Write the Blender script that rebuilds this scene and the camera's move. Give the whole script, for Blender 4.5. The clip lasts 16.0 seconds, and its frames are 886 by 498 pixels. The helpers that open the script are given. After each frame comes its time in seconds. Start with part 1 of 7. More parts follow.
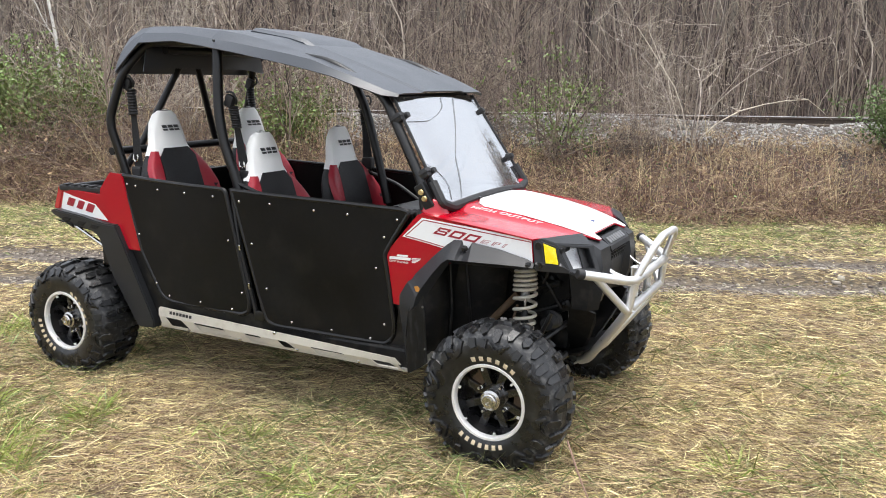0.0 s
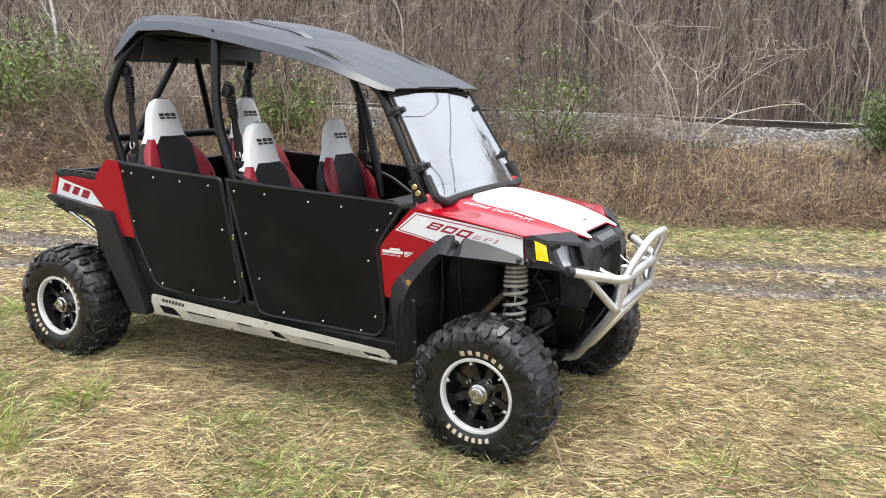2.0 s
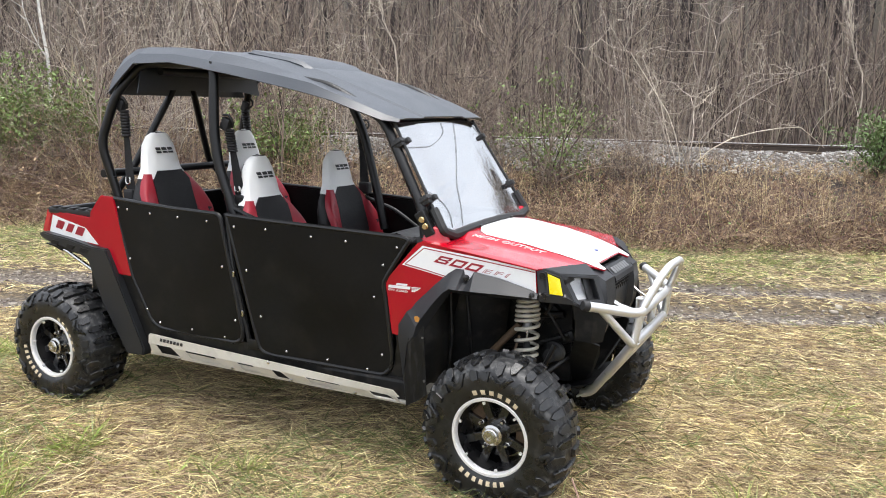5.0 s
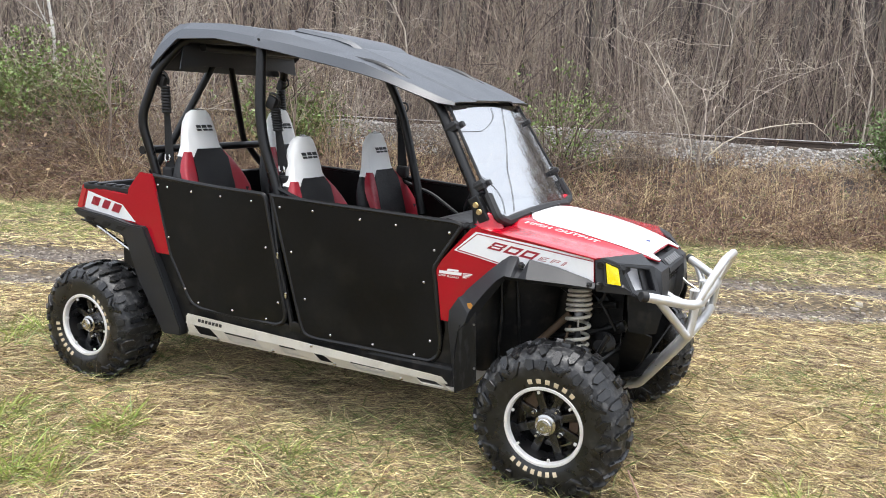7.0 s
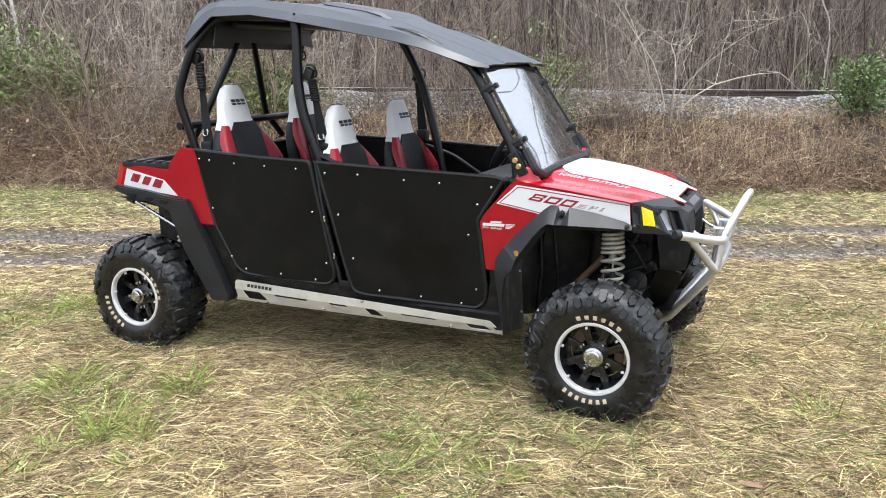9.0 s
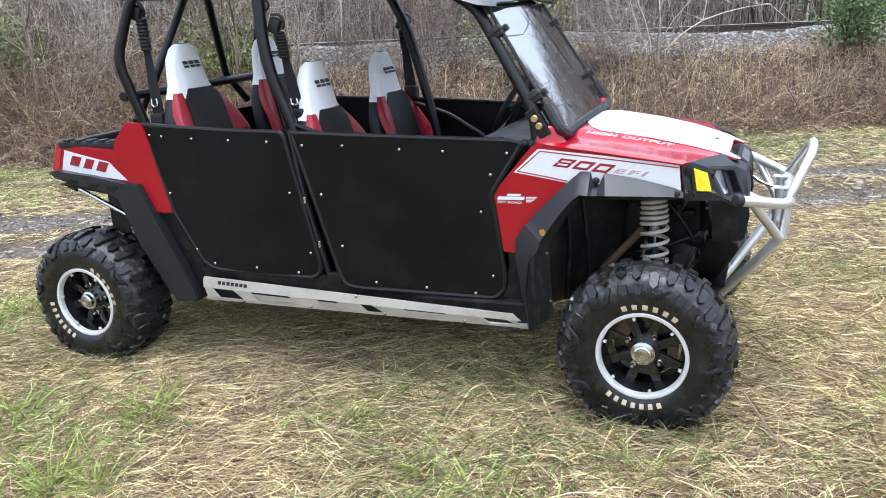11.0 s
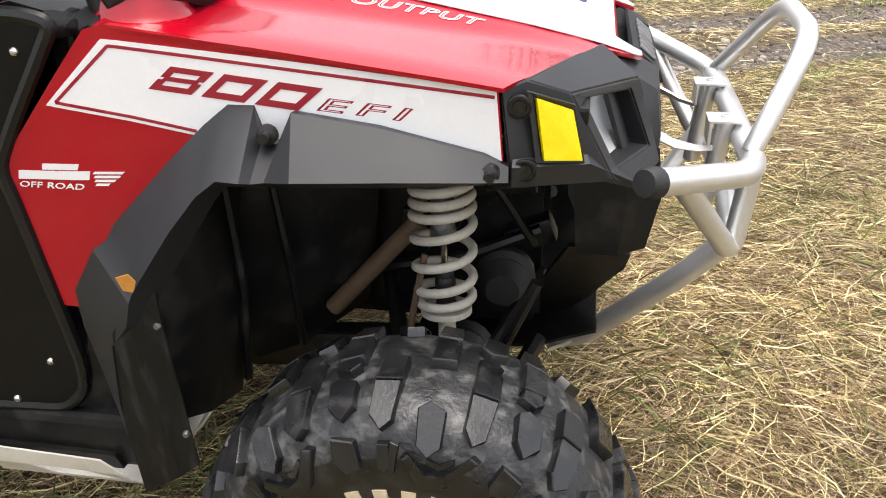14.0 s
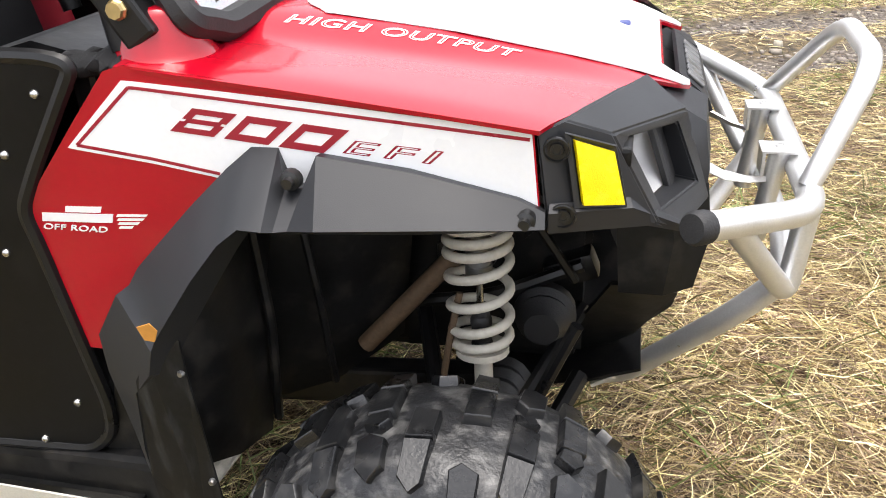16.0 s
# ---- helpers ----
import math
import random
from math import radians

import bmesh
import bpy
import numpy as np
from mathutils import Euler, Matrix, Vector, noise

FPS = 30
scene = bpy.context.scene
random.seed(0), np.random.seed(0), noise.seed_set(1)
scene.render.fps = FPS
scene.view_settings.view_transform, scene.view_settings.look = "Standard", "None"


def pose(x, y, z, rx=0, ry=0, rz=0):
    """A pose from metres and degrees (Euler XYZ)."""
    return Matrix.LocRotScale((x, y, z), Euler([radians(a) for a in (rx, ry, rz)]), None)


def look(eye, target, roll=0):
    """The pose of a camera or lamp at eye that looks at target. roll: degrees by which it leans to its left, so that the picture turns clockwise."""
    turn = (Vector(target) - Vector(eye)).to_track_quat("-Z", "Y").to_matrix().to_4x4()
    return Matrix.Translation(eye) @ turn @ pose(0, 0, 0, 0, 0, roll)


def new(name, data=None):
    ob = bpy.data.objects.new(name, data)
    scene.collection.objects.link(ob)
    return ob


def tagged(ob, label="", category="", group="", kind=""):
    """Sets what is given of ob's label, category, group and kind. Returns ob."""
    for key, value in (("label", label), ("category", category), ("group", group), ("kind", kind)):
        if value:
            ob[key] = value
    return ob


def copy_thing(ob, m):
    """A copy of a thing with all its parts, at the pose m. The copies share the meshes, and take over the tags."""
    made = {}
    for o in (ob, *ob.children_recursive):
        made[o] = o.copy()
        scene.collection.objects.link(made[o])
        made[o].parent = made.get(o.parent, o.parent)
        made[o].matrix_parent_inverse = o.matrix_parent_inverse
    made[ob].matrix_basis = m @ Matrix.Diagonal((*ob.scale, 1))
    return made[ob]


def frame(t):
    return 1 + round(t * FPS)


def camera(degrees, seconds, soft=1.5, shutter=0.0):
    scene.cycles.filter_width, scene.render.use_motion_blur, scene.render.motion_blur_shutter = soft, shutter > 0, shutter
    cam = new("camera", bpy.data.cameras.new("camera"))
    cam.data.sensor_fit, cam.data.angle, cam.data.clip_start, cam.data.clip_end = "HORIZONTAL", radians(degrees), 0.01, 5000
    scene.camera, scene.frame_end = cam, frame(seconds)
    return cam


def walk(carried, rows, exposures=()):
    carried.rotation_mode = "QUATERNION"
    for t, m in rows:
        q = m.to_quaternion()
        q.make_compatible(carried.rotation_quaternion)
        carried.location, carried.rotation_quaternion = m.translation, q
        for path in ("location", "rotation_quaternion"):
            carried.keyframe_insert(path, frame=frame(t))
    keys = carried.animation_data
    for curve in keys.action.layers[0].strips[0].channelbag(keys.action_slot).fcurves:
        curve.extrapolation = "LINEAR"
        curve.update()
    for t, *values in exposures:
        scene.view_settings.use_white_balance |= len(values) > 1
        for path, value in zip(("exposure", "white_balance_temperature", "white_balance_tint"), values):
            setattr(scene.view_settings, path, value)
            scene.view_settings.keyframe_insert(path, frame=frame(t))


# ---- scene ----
cam = camera(56.2, 16.0, soft=1.0)
PATH = [
    (0, (2.669, -3.748, 1.519), (1.758, -2.0, 1.182), 0.9),
    (0.5, (2.64, -3.757, 1.527), (1.722, -2.013, 1.192), 1.9),
    (1, (2.666, -3.755, 1.513), (1.743, -2.015, 1.164), 2.1),
    (1.5, (2.679, -3.771, 1.52), (1.778, -2.021, 1.164), 2.2),
    (2, (2.695, -3.774, 1.523), (1.797, -2.022, 1.175), 2.4),
    (2.5, (2.694, -3.794, 1.518), (1.784, -2.046, 1.174), 3.0),
    (3, (2.686, -3.801, 1.524), (1.762, -2.061, 1.178), 3.0),
    (3.5, (2.679, -3.811, 1.525), (1.769, -2.06, 1.199), 2.7),
    (4, (2.686, -3.77, 1.525), (1.786, -2.009, 1.223), 2.3),
    (6.3, (2.339, -3.65, 1.541), (1.447, -1.88, 1.274), 1.2),
    (6.5, (2.323, -3.687, 1.511), (1.433, -1.915, 1.247), 1.9),
    (7, (2.323, -3.759, 1.505), (1.449, -1.988, 1.193), 3.1),
    (7.5, (2.307, -3.956, 1.475), (1.472, -2.173, 1.124), 1.3),
    (8, (2.235, -4.156, 1.469), (1.429, -2.368, 1.079), -0.2),
    (8.2, (2.21, -4.181, 1.47), (1.396, -2.395, 1.09), 0.2),
    (10.3, (1.909, -4.012, 1.483), (1.175, -2.204, 1.044), 0.0),
    (10.5, (1.873, -3.9, 1.454), (1.105, -2.112, 0.99), -0.8),
    (11, (1.708, -3.59, 1.46), (0.984, -1.793, 0.963), -2.5),
    (11.5, (1.651, -3.303, 1.416), (1.038, -1.479, 0.87), -4.4),
    (12, (1.646, -2.894, 1.441), (1.156, -1.049, 0.846), -4.2),
    (12.5, (1.575, -2.481, 1.309), (1.237, -0.596, 0.733), -2.6),
    (13, (1.512, -2.097, 1.258), (1.258, -0.207, 0.654), -3.9),
    (13.5, (1.54, -1.715, 1.248), (1.261, 0.137, 0.547), -2.5),
    (14, (1.512, -1.536, 1.241), (1.197, 0.242, 0.382), -0.9),
    (14.5, (1.49, -1.443, 1.235), (1.127, 0.297, 0.319), -3.2),
    (15, (1.497, -1.406, 1.222), (1.124, 0.328, 0.299), -5.2),
    (15.5, (1.493, -1.408, 1.233), (1.102, 0.328, 0.32), -5.3),
    (16, (1.515, -1.453, 1.272), (1.092, 0.303, 0.414), -2.4),
]
walk(cam, [(t, look(eye, target, roll)) for t, eye, target, roll in PATH], exposures=[(0, 1.07, 6400, 10), (6.5, 1.14, 6350, 10), (8, 1.10, 6200, 10), (10.5, 1.17, 5850, 10), (12, 1.14, 5350, 11), (13, 1.08, 6400, 12), (14, 1.15, 6700, 12), (14.7, 1.35, 6600, 12), (16, 1.4, 6600, 12)])

# ---- world and light ----
world = bpy.data.worlds.new("overcast_sky")
scene.world = world
world.use_nodes = True
wn, wl = world.node_tree.nodes, world.node_tree.links
sky = wn.new("ShaderNodeTexSky")
sky.sky_type, sky.sun_disc = "NISHITA", False
sky.sun_elevation, sky.sun_rotation = radians(72), radians(148)
sky.air_density, sky.dust_density, sky.ozone_density = 1.0, 6.0, 1.0
grey = wn.new("ShaderNodeHueSaturation")
grey.inputs["Saturation"].default_value = 0.40
wl.new(sky.outputs["Color"], grey.inputs["Color"])
cloud = wn.new("ShaderNodeMixRGB")
cloud.inputs["Fac"].default_value = 0.6
cloud.inputs["Color2"].default_value = (5.4, 5.7, 6.2, 1)
wl.new(grey.outputs["Color"], cloud.inputs["Color1"])
wl.new(cloud.outputs["Color"], wn["Background"].inputs["Color"])
wn["Background"].inputs["Strength"].default_value = 0.15

sun_data = bpy.data.lights.new("sun", "SUN")
sun_data.energy, sun_data.angle, sun_data.color = 1.5, radians(30), (1.0, 0.96, 0.9)
sun = new("sun", sun_data)
sun.matrix_world = look((1.2, 0.6, 12), (0, 0, 0))


# ---- materials ----
def surface(name, base, rough, metal=0.0, var=0.15, scale=6.0, fine=120.0, bump=0.0, coat=0.0, dirt=None, dirt_amount=0.0, island=0.0, piece=0.0, rough_var=0.1, spec=0.5):
    """A material with two scales of colour variation, fine relief and, where given, dirt in patches."""
    m = bpy.data.materials.new(name)
    m.use_nodes = True
    n, l = m.node_tree.nodes, m.node_tree.links
    p = n["Principled BSDF"]
    p.inputs["Metallic"].default_value = metal
    p.inputs["Coat Weight"].default_value = coat
    p.inputs["Specular IOR Level"].default_value = spec
    p.inputs["Coat Roughness"].default_value = 0.06
    co = n.new("ShaderNodeTexCoord")
    big = n.new("ShaderNodeTexNoise")
    big.inputs["Scale"].default_value, big.inputs["Detail"].default_value = scale, 5
    small = n.new("ShaderNodeTexNoise")
    small.inputs["Scale"].default_value, small.inputs["Detail"].default_value = fine, 3
    for t in (big, small):
        l.new(co.outputs["Object"], t.inputs["Vector"])
    add = n.new("ShaderNodeMath")
    add.operation = "ADD"
    l.new(big.outputs["Fac"], add.inputs[0])
    l.new(small.outputs["Fac"], add.inputs[1])
    val = n.new("ShaderNodeMapRange")
    val.inputs["From Min"].default_value, val.inputs["From Max"].default_value = 0.6, 1.4
    val.inputs["To Min"].default_value, val.inputs["To Max"].default_value = 1 - var, 1 + var
    l.new(add.outputs[0], val.inputs["Value"])
    last = val.outputs["Result"]
    hue = n.new("ShaderNodeHueSaturation")
    hue.inputs["Color"].default_value = (*base, 1)
    for amount, node, out in ((island, "ShaderNodeNewGeometry", "Random Per Island"), (piece, "ShaderNodeObjectInfo", "Random")):
        if amount:
            src = n.new(node)
            r = n.new("ShaderNodeMapRange")
            r.inputs["To Min"].default_value, r.inputs["To Max"].default_value = 1 - amount, 1 + amount
            l.new(src.outputs[out], r.inputs["Value"])
            mul = n.new("ShaderNodeMath")
            mul.operation = "MULTIPLY"
            l.new(last, mul.inputs[0])
            l.new(r.outputs["Result"], mul.inputs[1])
            last = mul.outputs[0]
            h = n.new("ShaderNodeMapRange")
            h.inputs["To Min"].default_value, h.inputs["To Max"].default_value = 0.5 - 0.05 * amount, 0.5 + 0.05 * amount
            l.new(src.outputs[out], h.inputs["Value"])
            l.new(h.outputs["Result"], hue.inputs["Hue"])
    l.new(last, hue.inputs["Value"])
    colour = hue.outputs["Color"]
    if dirt:
        spots = n.new("ShaderNodeTexNoise")
        spots.inputs["Scale"].default_value, spots.inputs["Detail"].default_value = scale * 1.7 + 3, 8
        l.new(co.outputs["Object"], spots.inputs["Vector"])
        ramp = n.new("ShaderNodeMapRange")
        ramp.inputs["From Min"].default_value, ramp.inputs["From Max"].default_value = 0.62 - 0.25 * dirt_amount, 0.75
        l.new(spots.outputs["Fac"], ramp.inputs["Value"])
        mix = n.new("ShaderNodeMixRGB")
        mix.inputs["Color2"].default_value = (*dirt, 1)
        cap = n.new("ShaderNodeMath")
        cap.operation = "MULTIPLY"
        cap.inputs[1].default_value = min(1.0, dirt_amount)
        l.new(ramp.outputs["Result"], cap.inputs[0])
        l.new(cap.outputs[0], mix.inputs["Fac"])
        l.new(colour, mix.inputs["Color1"])
        colour = mix.outputs["Color"]
    l.new(colour, p.inputs["Base Color"])
    rr = n.new("ShaderNodeMapRange")
    rr.inputs["From Min"].default_value, rr.inputs["From Max"].default_value = 0.3, 0.7
    rr.inputs["To Min"].default_value, rr.inputs["To Max"].default_value = max(0.02, rough - rough_var), min(1.0, rough + rough_var)
    l.new(big.outputs["Fac"], rr.inputs["Value"])
    l.new(rr.outputs["Result"], p.inputs["Roughness"])
    if bump:
        b = n.new("ShaderNodeBump")
        b.inputs["Strength"].default_value, b.inputs["Distance"].default_value = bump, 0.004
        l.new(small.outputs["Fac"], b.inputs["Height"])
        l.new(b.outputs["Normal"], p.inputs["Normal"])
    return m


DUST = (0.22, 0.18, 0.13)
RED = surface("red_paint", (0.355, 0.0018, 0.012), 0.20, var=0.06, scale=2, coat=0.6, rough_var=0.04, spec=0.3)
WHITE_DECAL = surface("white_vinyl", (0.78, 0.79, 0.80), 0.28, var=0.03, scale=3, coat=0.5, rough_var=0.05)
RED_DECAL = surface("red_vinyl", (0.28, 0.008, 0.025), 0.3, var=0.05, coat=0.4)
PLASTIC = surface("black_textured_plastic", (0.0125, 0.0132, 0.0152), 0.42, var=0.12, scale=4, fine=900, bump=0.07, dirt=(0.03, 0.03, 0.03), dirt_amount=0.2, spec=0.5)
LINER = surface("dusty_black_liner", (0.0058, 0.0058, 0.0060), 0.42, var=0.5, scale=9, fine=70, bump=0.08, dirt=(0.06, 0.053, 0.045), dirt_amount=0.4, spec=0.3)
ROOFING = surface("black_moulded_roof", (0.014, 0.019, 0.028), 0.40, var=0.12, scale=3, fine=900, bump=0.10, rough_var=0.05, spec=1.0)
TUBE = surface("black_powder_coat", (0.006, 0.006, 0.0065), 0.36, var=0.15, fine=500, bump=0.1, spec=0.4)
DOOR_SKIN = surface("black_sheet_metal", (0.0040, 0.0039, 0.0038), 0.40, var=0.4, scale=2.5, fine=60, bump=0.04, dirt=(0.020, 0.018, 0.015), dirt_amount=0.35, spec=0.2)
# grey patches are dust plus the sky's sheen, put into the colour
RUBBER = surface("dusty_tyre_rubber_with_sheen", (0.013, 0.0135, 0.015), 0.42, var=0.6, scale=22, fine=150, bump=0.4, dirt=(0.20, 0.197, 0.19), dirt_amount=0.52, spec=0.5)
TREAD = surface("black_tread_rubber", (0.0065, 0.0068, 0.0076), 0.30, var=0.4, scale=16, fine=200, bump=0.10, dirt=(0.075, 0.073, 0.07), dirt_amount=0.35, spec=0.6)
SCUFFED = surface("scuffed_black_plastic", (0.0075, 0.0075, 0.008), 0.42, var=0.3, scale=6, fine=90, bump=0.05, dirt=(0.06, 0.063, 0.066), dirt_amount=0.5, spec=0.25)
spots = SCUFFED.node_tree.nodes["Noise Texture.002"]
streak = SCUFFED.node_tree.nodes.new("ShaderNodeMapping")
streak.inputs["Scale"].default_value = (4.0, 4.0, 0.9)
streak.inputs["Rotation"].default_value = (0, radians(12), 0)
SCUFFED.node_tree.links.new(SCUFFED.node_tree.nodes["Texture Coordinate"].outputs["Object"], streak.inputs["Vector"])
SCUFFED.node_tree.links.new(streak.outputs["Vector"], spots.inputs["Vector"])
GASKET = surface("soft_black_rubber", (0.012, 0.012, 0.013), 0.6, fine=300, bump=0.2)
RIM_BLACK = surface("gloss_black_alloy", (0.008, 0.008, 0.009), 0.22, var=0.2, coat=0.5, dirt=(0.06, 0.05, 0.04), dirt_amount=0.2)
MACHINED = surface("machined_aluminium", (0.84, 0.83, 0.82), 0.42, metal=0.4, var=0.08, scale=14, fine=400, bump=0.1)
CHROME = surface("worn_chrome", (0.55, 0.54, 0.52), 0.22, metal=1.0, var=0.1, scale=30, fine=300)
ALU_TUBE = surface("brushed_aluminium_tube", (0.72, 0.72, 0.715), 0.36, metal=0.75, var=0.1, scale=9, fine=350, bump=0.12)
ALU_SHEET = surface("dull_aluminium_sheet", (0.72, 0.70, 0.65), 0.45, metal=0.4, var=0.1, scale=8, fine=250, bump=0.1, dirt=(0.34, 0.30, 0.23), dirt_amount=0.3)
LETTERING = surface("cream_tyre_lettering", (0.62, 0.52, 0.36), 0.7, var=0.15, scale=40)
SPRING_PAINT = surface("off_white_spring_paint", (0.55, 0.52, 0.45), 0.4, var=0.1, scale=30, dirt=DUST, dirt_amount=0.3)
STEEL = surface("grey_steel", (0.25, 0.25, 0.25), 0.4, metal=0.8, var=0.2, scale=20)
TAN_PART = surface("rusty_tan_steel", (0.10, 0.062, 0.034), 0.7, var=0.3, scale=25, bump=0.3)
VINYL_BLACK = surface("black_seat_vinyl", (0.010, 0.010, 0.011), 0.5, var=0.2, fine=500, bump=0.3, spec=0.4)
VINYL_RED = surface("red_seat_vinyl", (0.30, 0.012, 0.025), 0.42, var=0.12, fine=500, bump=0.3)
VINYL_WHITE = surface("white_seat_vinyl", (0.86, 0.86, 0.84), 0.45, var=0.05, fine=400, bump=0.2)
LOGO_GREY = surface("dark_grey_print", (0.03, 0.03, 0.032), 0.5)
LOGO_WHITE = surface("white_print", (0.75, 0.75, 0.75), 0.4, var=0.04)
WEBBING = surface("black_webbing", (0.012, 0.012, 0.013), 0.8, fine=800, bump=0.5)
YELLOW = surface("yellow_reflector", (0.85, 0.67, 0.0), 0.25, var=0.08, scale=60, fine=600, bump=0.2, coat=0.6)
TAIL_RED = surface("red_tail_lens", (0.45, 0.015, 0.02), 0.15, coat=0.8)
BRASS = surface("yellow_zinc_bolt", (0.55, 0.42, 0.2), 0.35, metal=0.9)
SOCKET = surface("black_bolt", (0.01, 0.01, 0.01), 0.35)
REFLECTOR_BOWL = surface("headlight_bowl", (0.82, 0.83, 0.85), 0.25, metal=0.1, var=0.05, fine=90, bump=0.3)
ORANGE = surface("orange_leaf", (0.45, 0.2, 0.03), 0.7)


def glass(name, tint, rough=0.02, reflect=0.12, most=1.0, haze=0.0):
    """Thin clear sheet: light passes straight through, and the face's reflection is scaled by reflect, up to most."""
    m = bpy.data.materials.new(name)
    m.use_nodes = True
    n, l = m.node_tree.nodes, m.node_tree.links
    n.remove(n["Principled BSDF"])
    clear = n.new("ShaderNodeBsdfTransparent")
    clear.inputs["Color"].default_value = (*tint, 1)
    gloss = n.new("ShaderNodeBsdfGlossy")
    gloss.inputs["Roughness"].default_value = rough
    fres = n.new("ShaderNodeFresnel")
    fres.inputs["IOR"].default_value = 1.5
    more = n.new("ShaderNodeMath")
    more.operation, more.use_clamp = "MULTIPLY", True
    more.inputs[1].default_value = reflect / 0.05
    l.new(fres.outputs[0], more.inputs[0])
    mix = n.new("ShaderNodeMixShader")
    cap = n.new("ShaderNodeMath")
    cap.operation = "MINIMUM"
    cap.inputs[1].default_value = most
    l.new(more.outputs[0], cap.inputs[0])
    l.new(cap.outputs[0], mix.inputs["Fac"])
    scuff = n.new("ShaderNodeBsdfTranslucent")
    scuff.inputs["Color"].default_value = (0.8, 0.82, 0.85, 1)
    body = n.new("ShaderNodeMixShader")
    body.inputs["Fac"].default_value = haze
    l.new(clear.outputs[0], body.inputs[1])
    l.new(scuff.outputs[0], body.inputs[2])
    l.new(body.outputs[0], mix.inputs[1])
    l.new(gloss.outputs[0], mix.inputs[2])
    l.new(mix.outputs[0], n["Material Output"].inputs["Surface"])
    return m


# reflection raised well over real plastic's, standing in for a brighter sky
SCREEN = glass("scuffed_clear_plastic", (0.86, 0.87, 0.88), 0.02, 0.31, 0.62, 0.05)
LENS = glass("clear_lamp_lens", (0.95, 0.95, 0.95), 0.02, 0.06)


# ---- mesh helpers ----
def part(name, bm, material, parent, label="", smooth=False, sharp=38):
    """Links a bmesh as one mesh object under a thing or under a part."""
    me = bpy.data.meshes.new(name)
    bmesh.ops.recalc_face_normals(bm, faces=bm.faces)
    bm.to_mesh(me)
    bm.free()
    me.materials.append(material)
    if smooth:
        me.shade_smooth()
        me.set_sharp_from_angle(angle=radians(sharp))
    ob = new(name, me)
    ob.parent = parent
    if label:
        ob["label"] = label
    return ob


def rounded(pts, radius, steps=5):
    """A polyline with its corners rounded."""
    pts = [Vector(p) for p in pts]
    if radius <= 0 or len(pts) < 3:
        return pts
    out = [pts[0]]
    for a, b, c in zip(pts, pts[1:], pts[2:]):
        d1, d2 = (a - b), (c - b)
        r = min(radius, d1.length * 0.45, d2.length * 0.45)
        p, q = b + d1.normalized() * r, b + d2.normalized() * r
        for k in range(steps + 1):
            t = k / steps
            out.append(p * (1 - t) ** 2 + b * 2 * t * (1 - t) + q * t * t)
    out.append(pts[-1])
    return out


def tube(bm, pts, r, seg=10, bend=0.06, caps=True, r_end=None):
    """A round tube along a polyline with rounded bends."""
    pts = rounded(pts, bend)
    rings, up = [], Vector((0, 0, 1))
    for i, p in enumerate(pts):
        d = (pts[min(i + 1, len(pts) - 1)] - pts[max(i - 1, 0)]).normalized()
        if abs(d.dot(up)) > 0.95:
            up = Vector((1, 0, 0)) if abs(d.x) < 0.9 else Vector((0, 1, 0))
        side = d.cross(up).normalized()
        up = side.cross(d).normalized()
        rad = r if r_end is None else r + (r_end - r) * i / (len(pts) - 1)
        rings.append([bm.verts.new(p + (side * math.cos(a) + up * math.sin(a)) * rad) for a in (2 * math.pi * k / seg for k in range(seg))])
    for a, b in zip(rings, rings[1:]):
        for k in range(seg):
            bm.faces.new((a[k], a[(k + 1) % seg], b[(k + 1) % seg], b[k]))
    if caps:
        bm.faces.new(rings[0])
        bm.faces.new(rings[-1])
    return bm


def box(bm, centre, size, turn=None, bevel=0.0, taper=1.0):
    """A box, bevelled where asked for, whose top may be narrower than its foot."""
    m = Matrix.Translation(centre) @ (turn or Matrix())
    got = bmesh.ops.create_cube(bm, size=1.0)["verts"]
    for v in got:
        k = taper if v.co.z > 0 else 1.0
        v.co = Vector((v.co.x * size[0] * k, v.co.y * size[1] * k, v.co.z * size[2]))
    if bevel:
        edges = list({e for v in got for e in v.link_edges})
        res = bmesh.ops.bevel(bm, geom=edges, offset=bevel, segments=2, affect="EDGES", profile=0.6)
        got = list({v for v in res["verts"]} | {v for f in res["faces"] for v in f.verts} | {v for v in got if v.is_valid})
    for v in got:
        v.co = m @ v.co
    return bm


def lathe(bm, profile, seg=48, axis="y", centre=(0, 0, 0), closed=False):
    """Turns a profile of (radius, along) round an axis."""
    c = Vector(centre)
    rings = []
    for r, a in profile:
        ring = []
        for k in range(seg):
            t = 2 * math.pi * k / seg
            x, z = r * math.cos(t), r * math.sin(t)
            ring.append(bm.verts.new(c + (Vector((x, a, z)) if axis == "y" else Vector((x, z, a)) if axis == "z" else Vector((a, x, z)))))
        rings.append(ring)
    pairs = list(zip(rings, rings[1:])) + ([(rings[-1], rings[0])] if closed else [])
    for a, b in pairs:
        for k in range(seg):
            bm.faces.new((a[k], a[(k + 1) % seg], b[(k + 1) % seg], b[k]))
    if not closed:
        for ring, (r, _) in ((rings[0], profile[0]), (rings[-1], profile[-1])):
            if r > 1e-4:
                bm.faces.new(ring)
    return bm


def lerp(x, xs, ys):
    return float(np.interp(x, xs, ys))


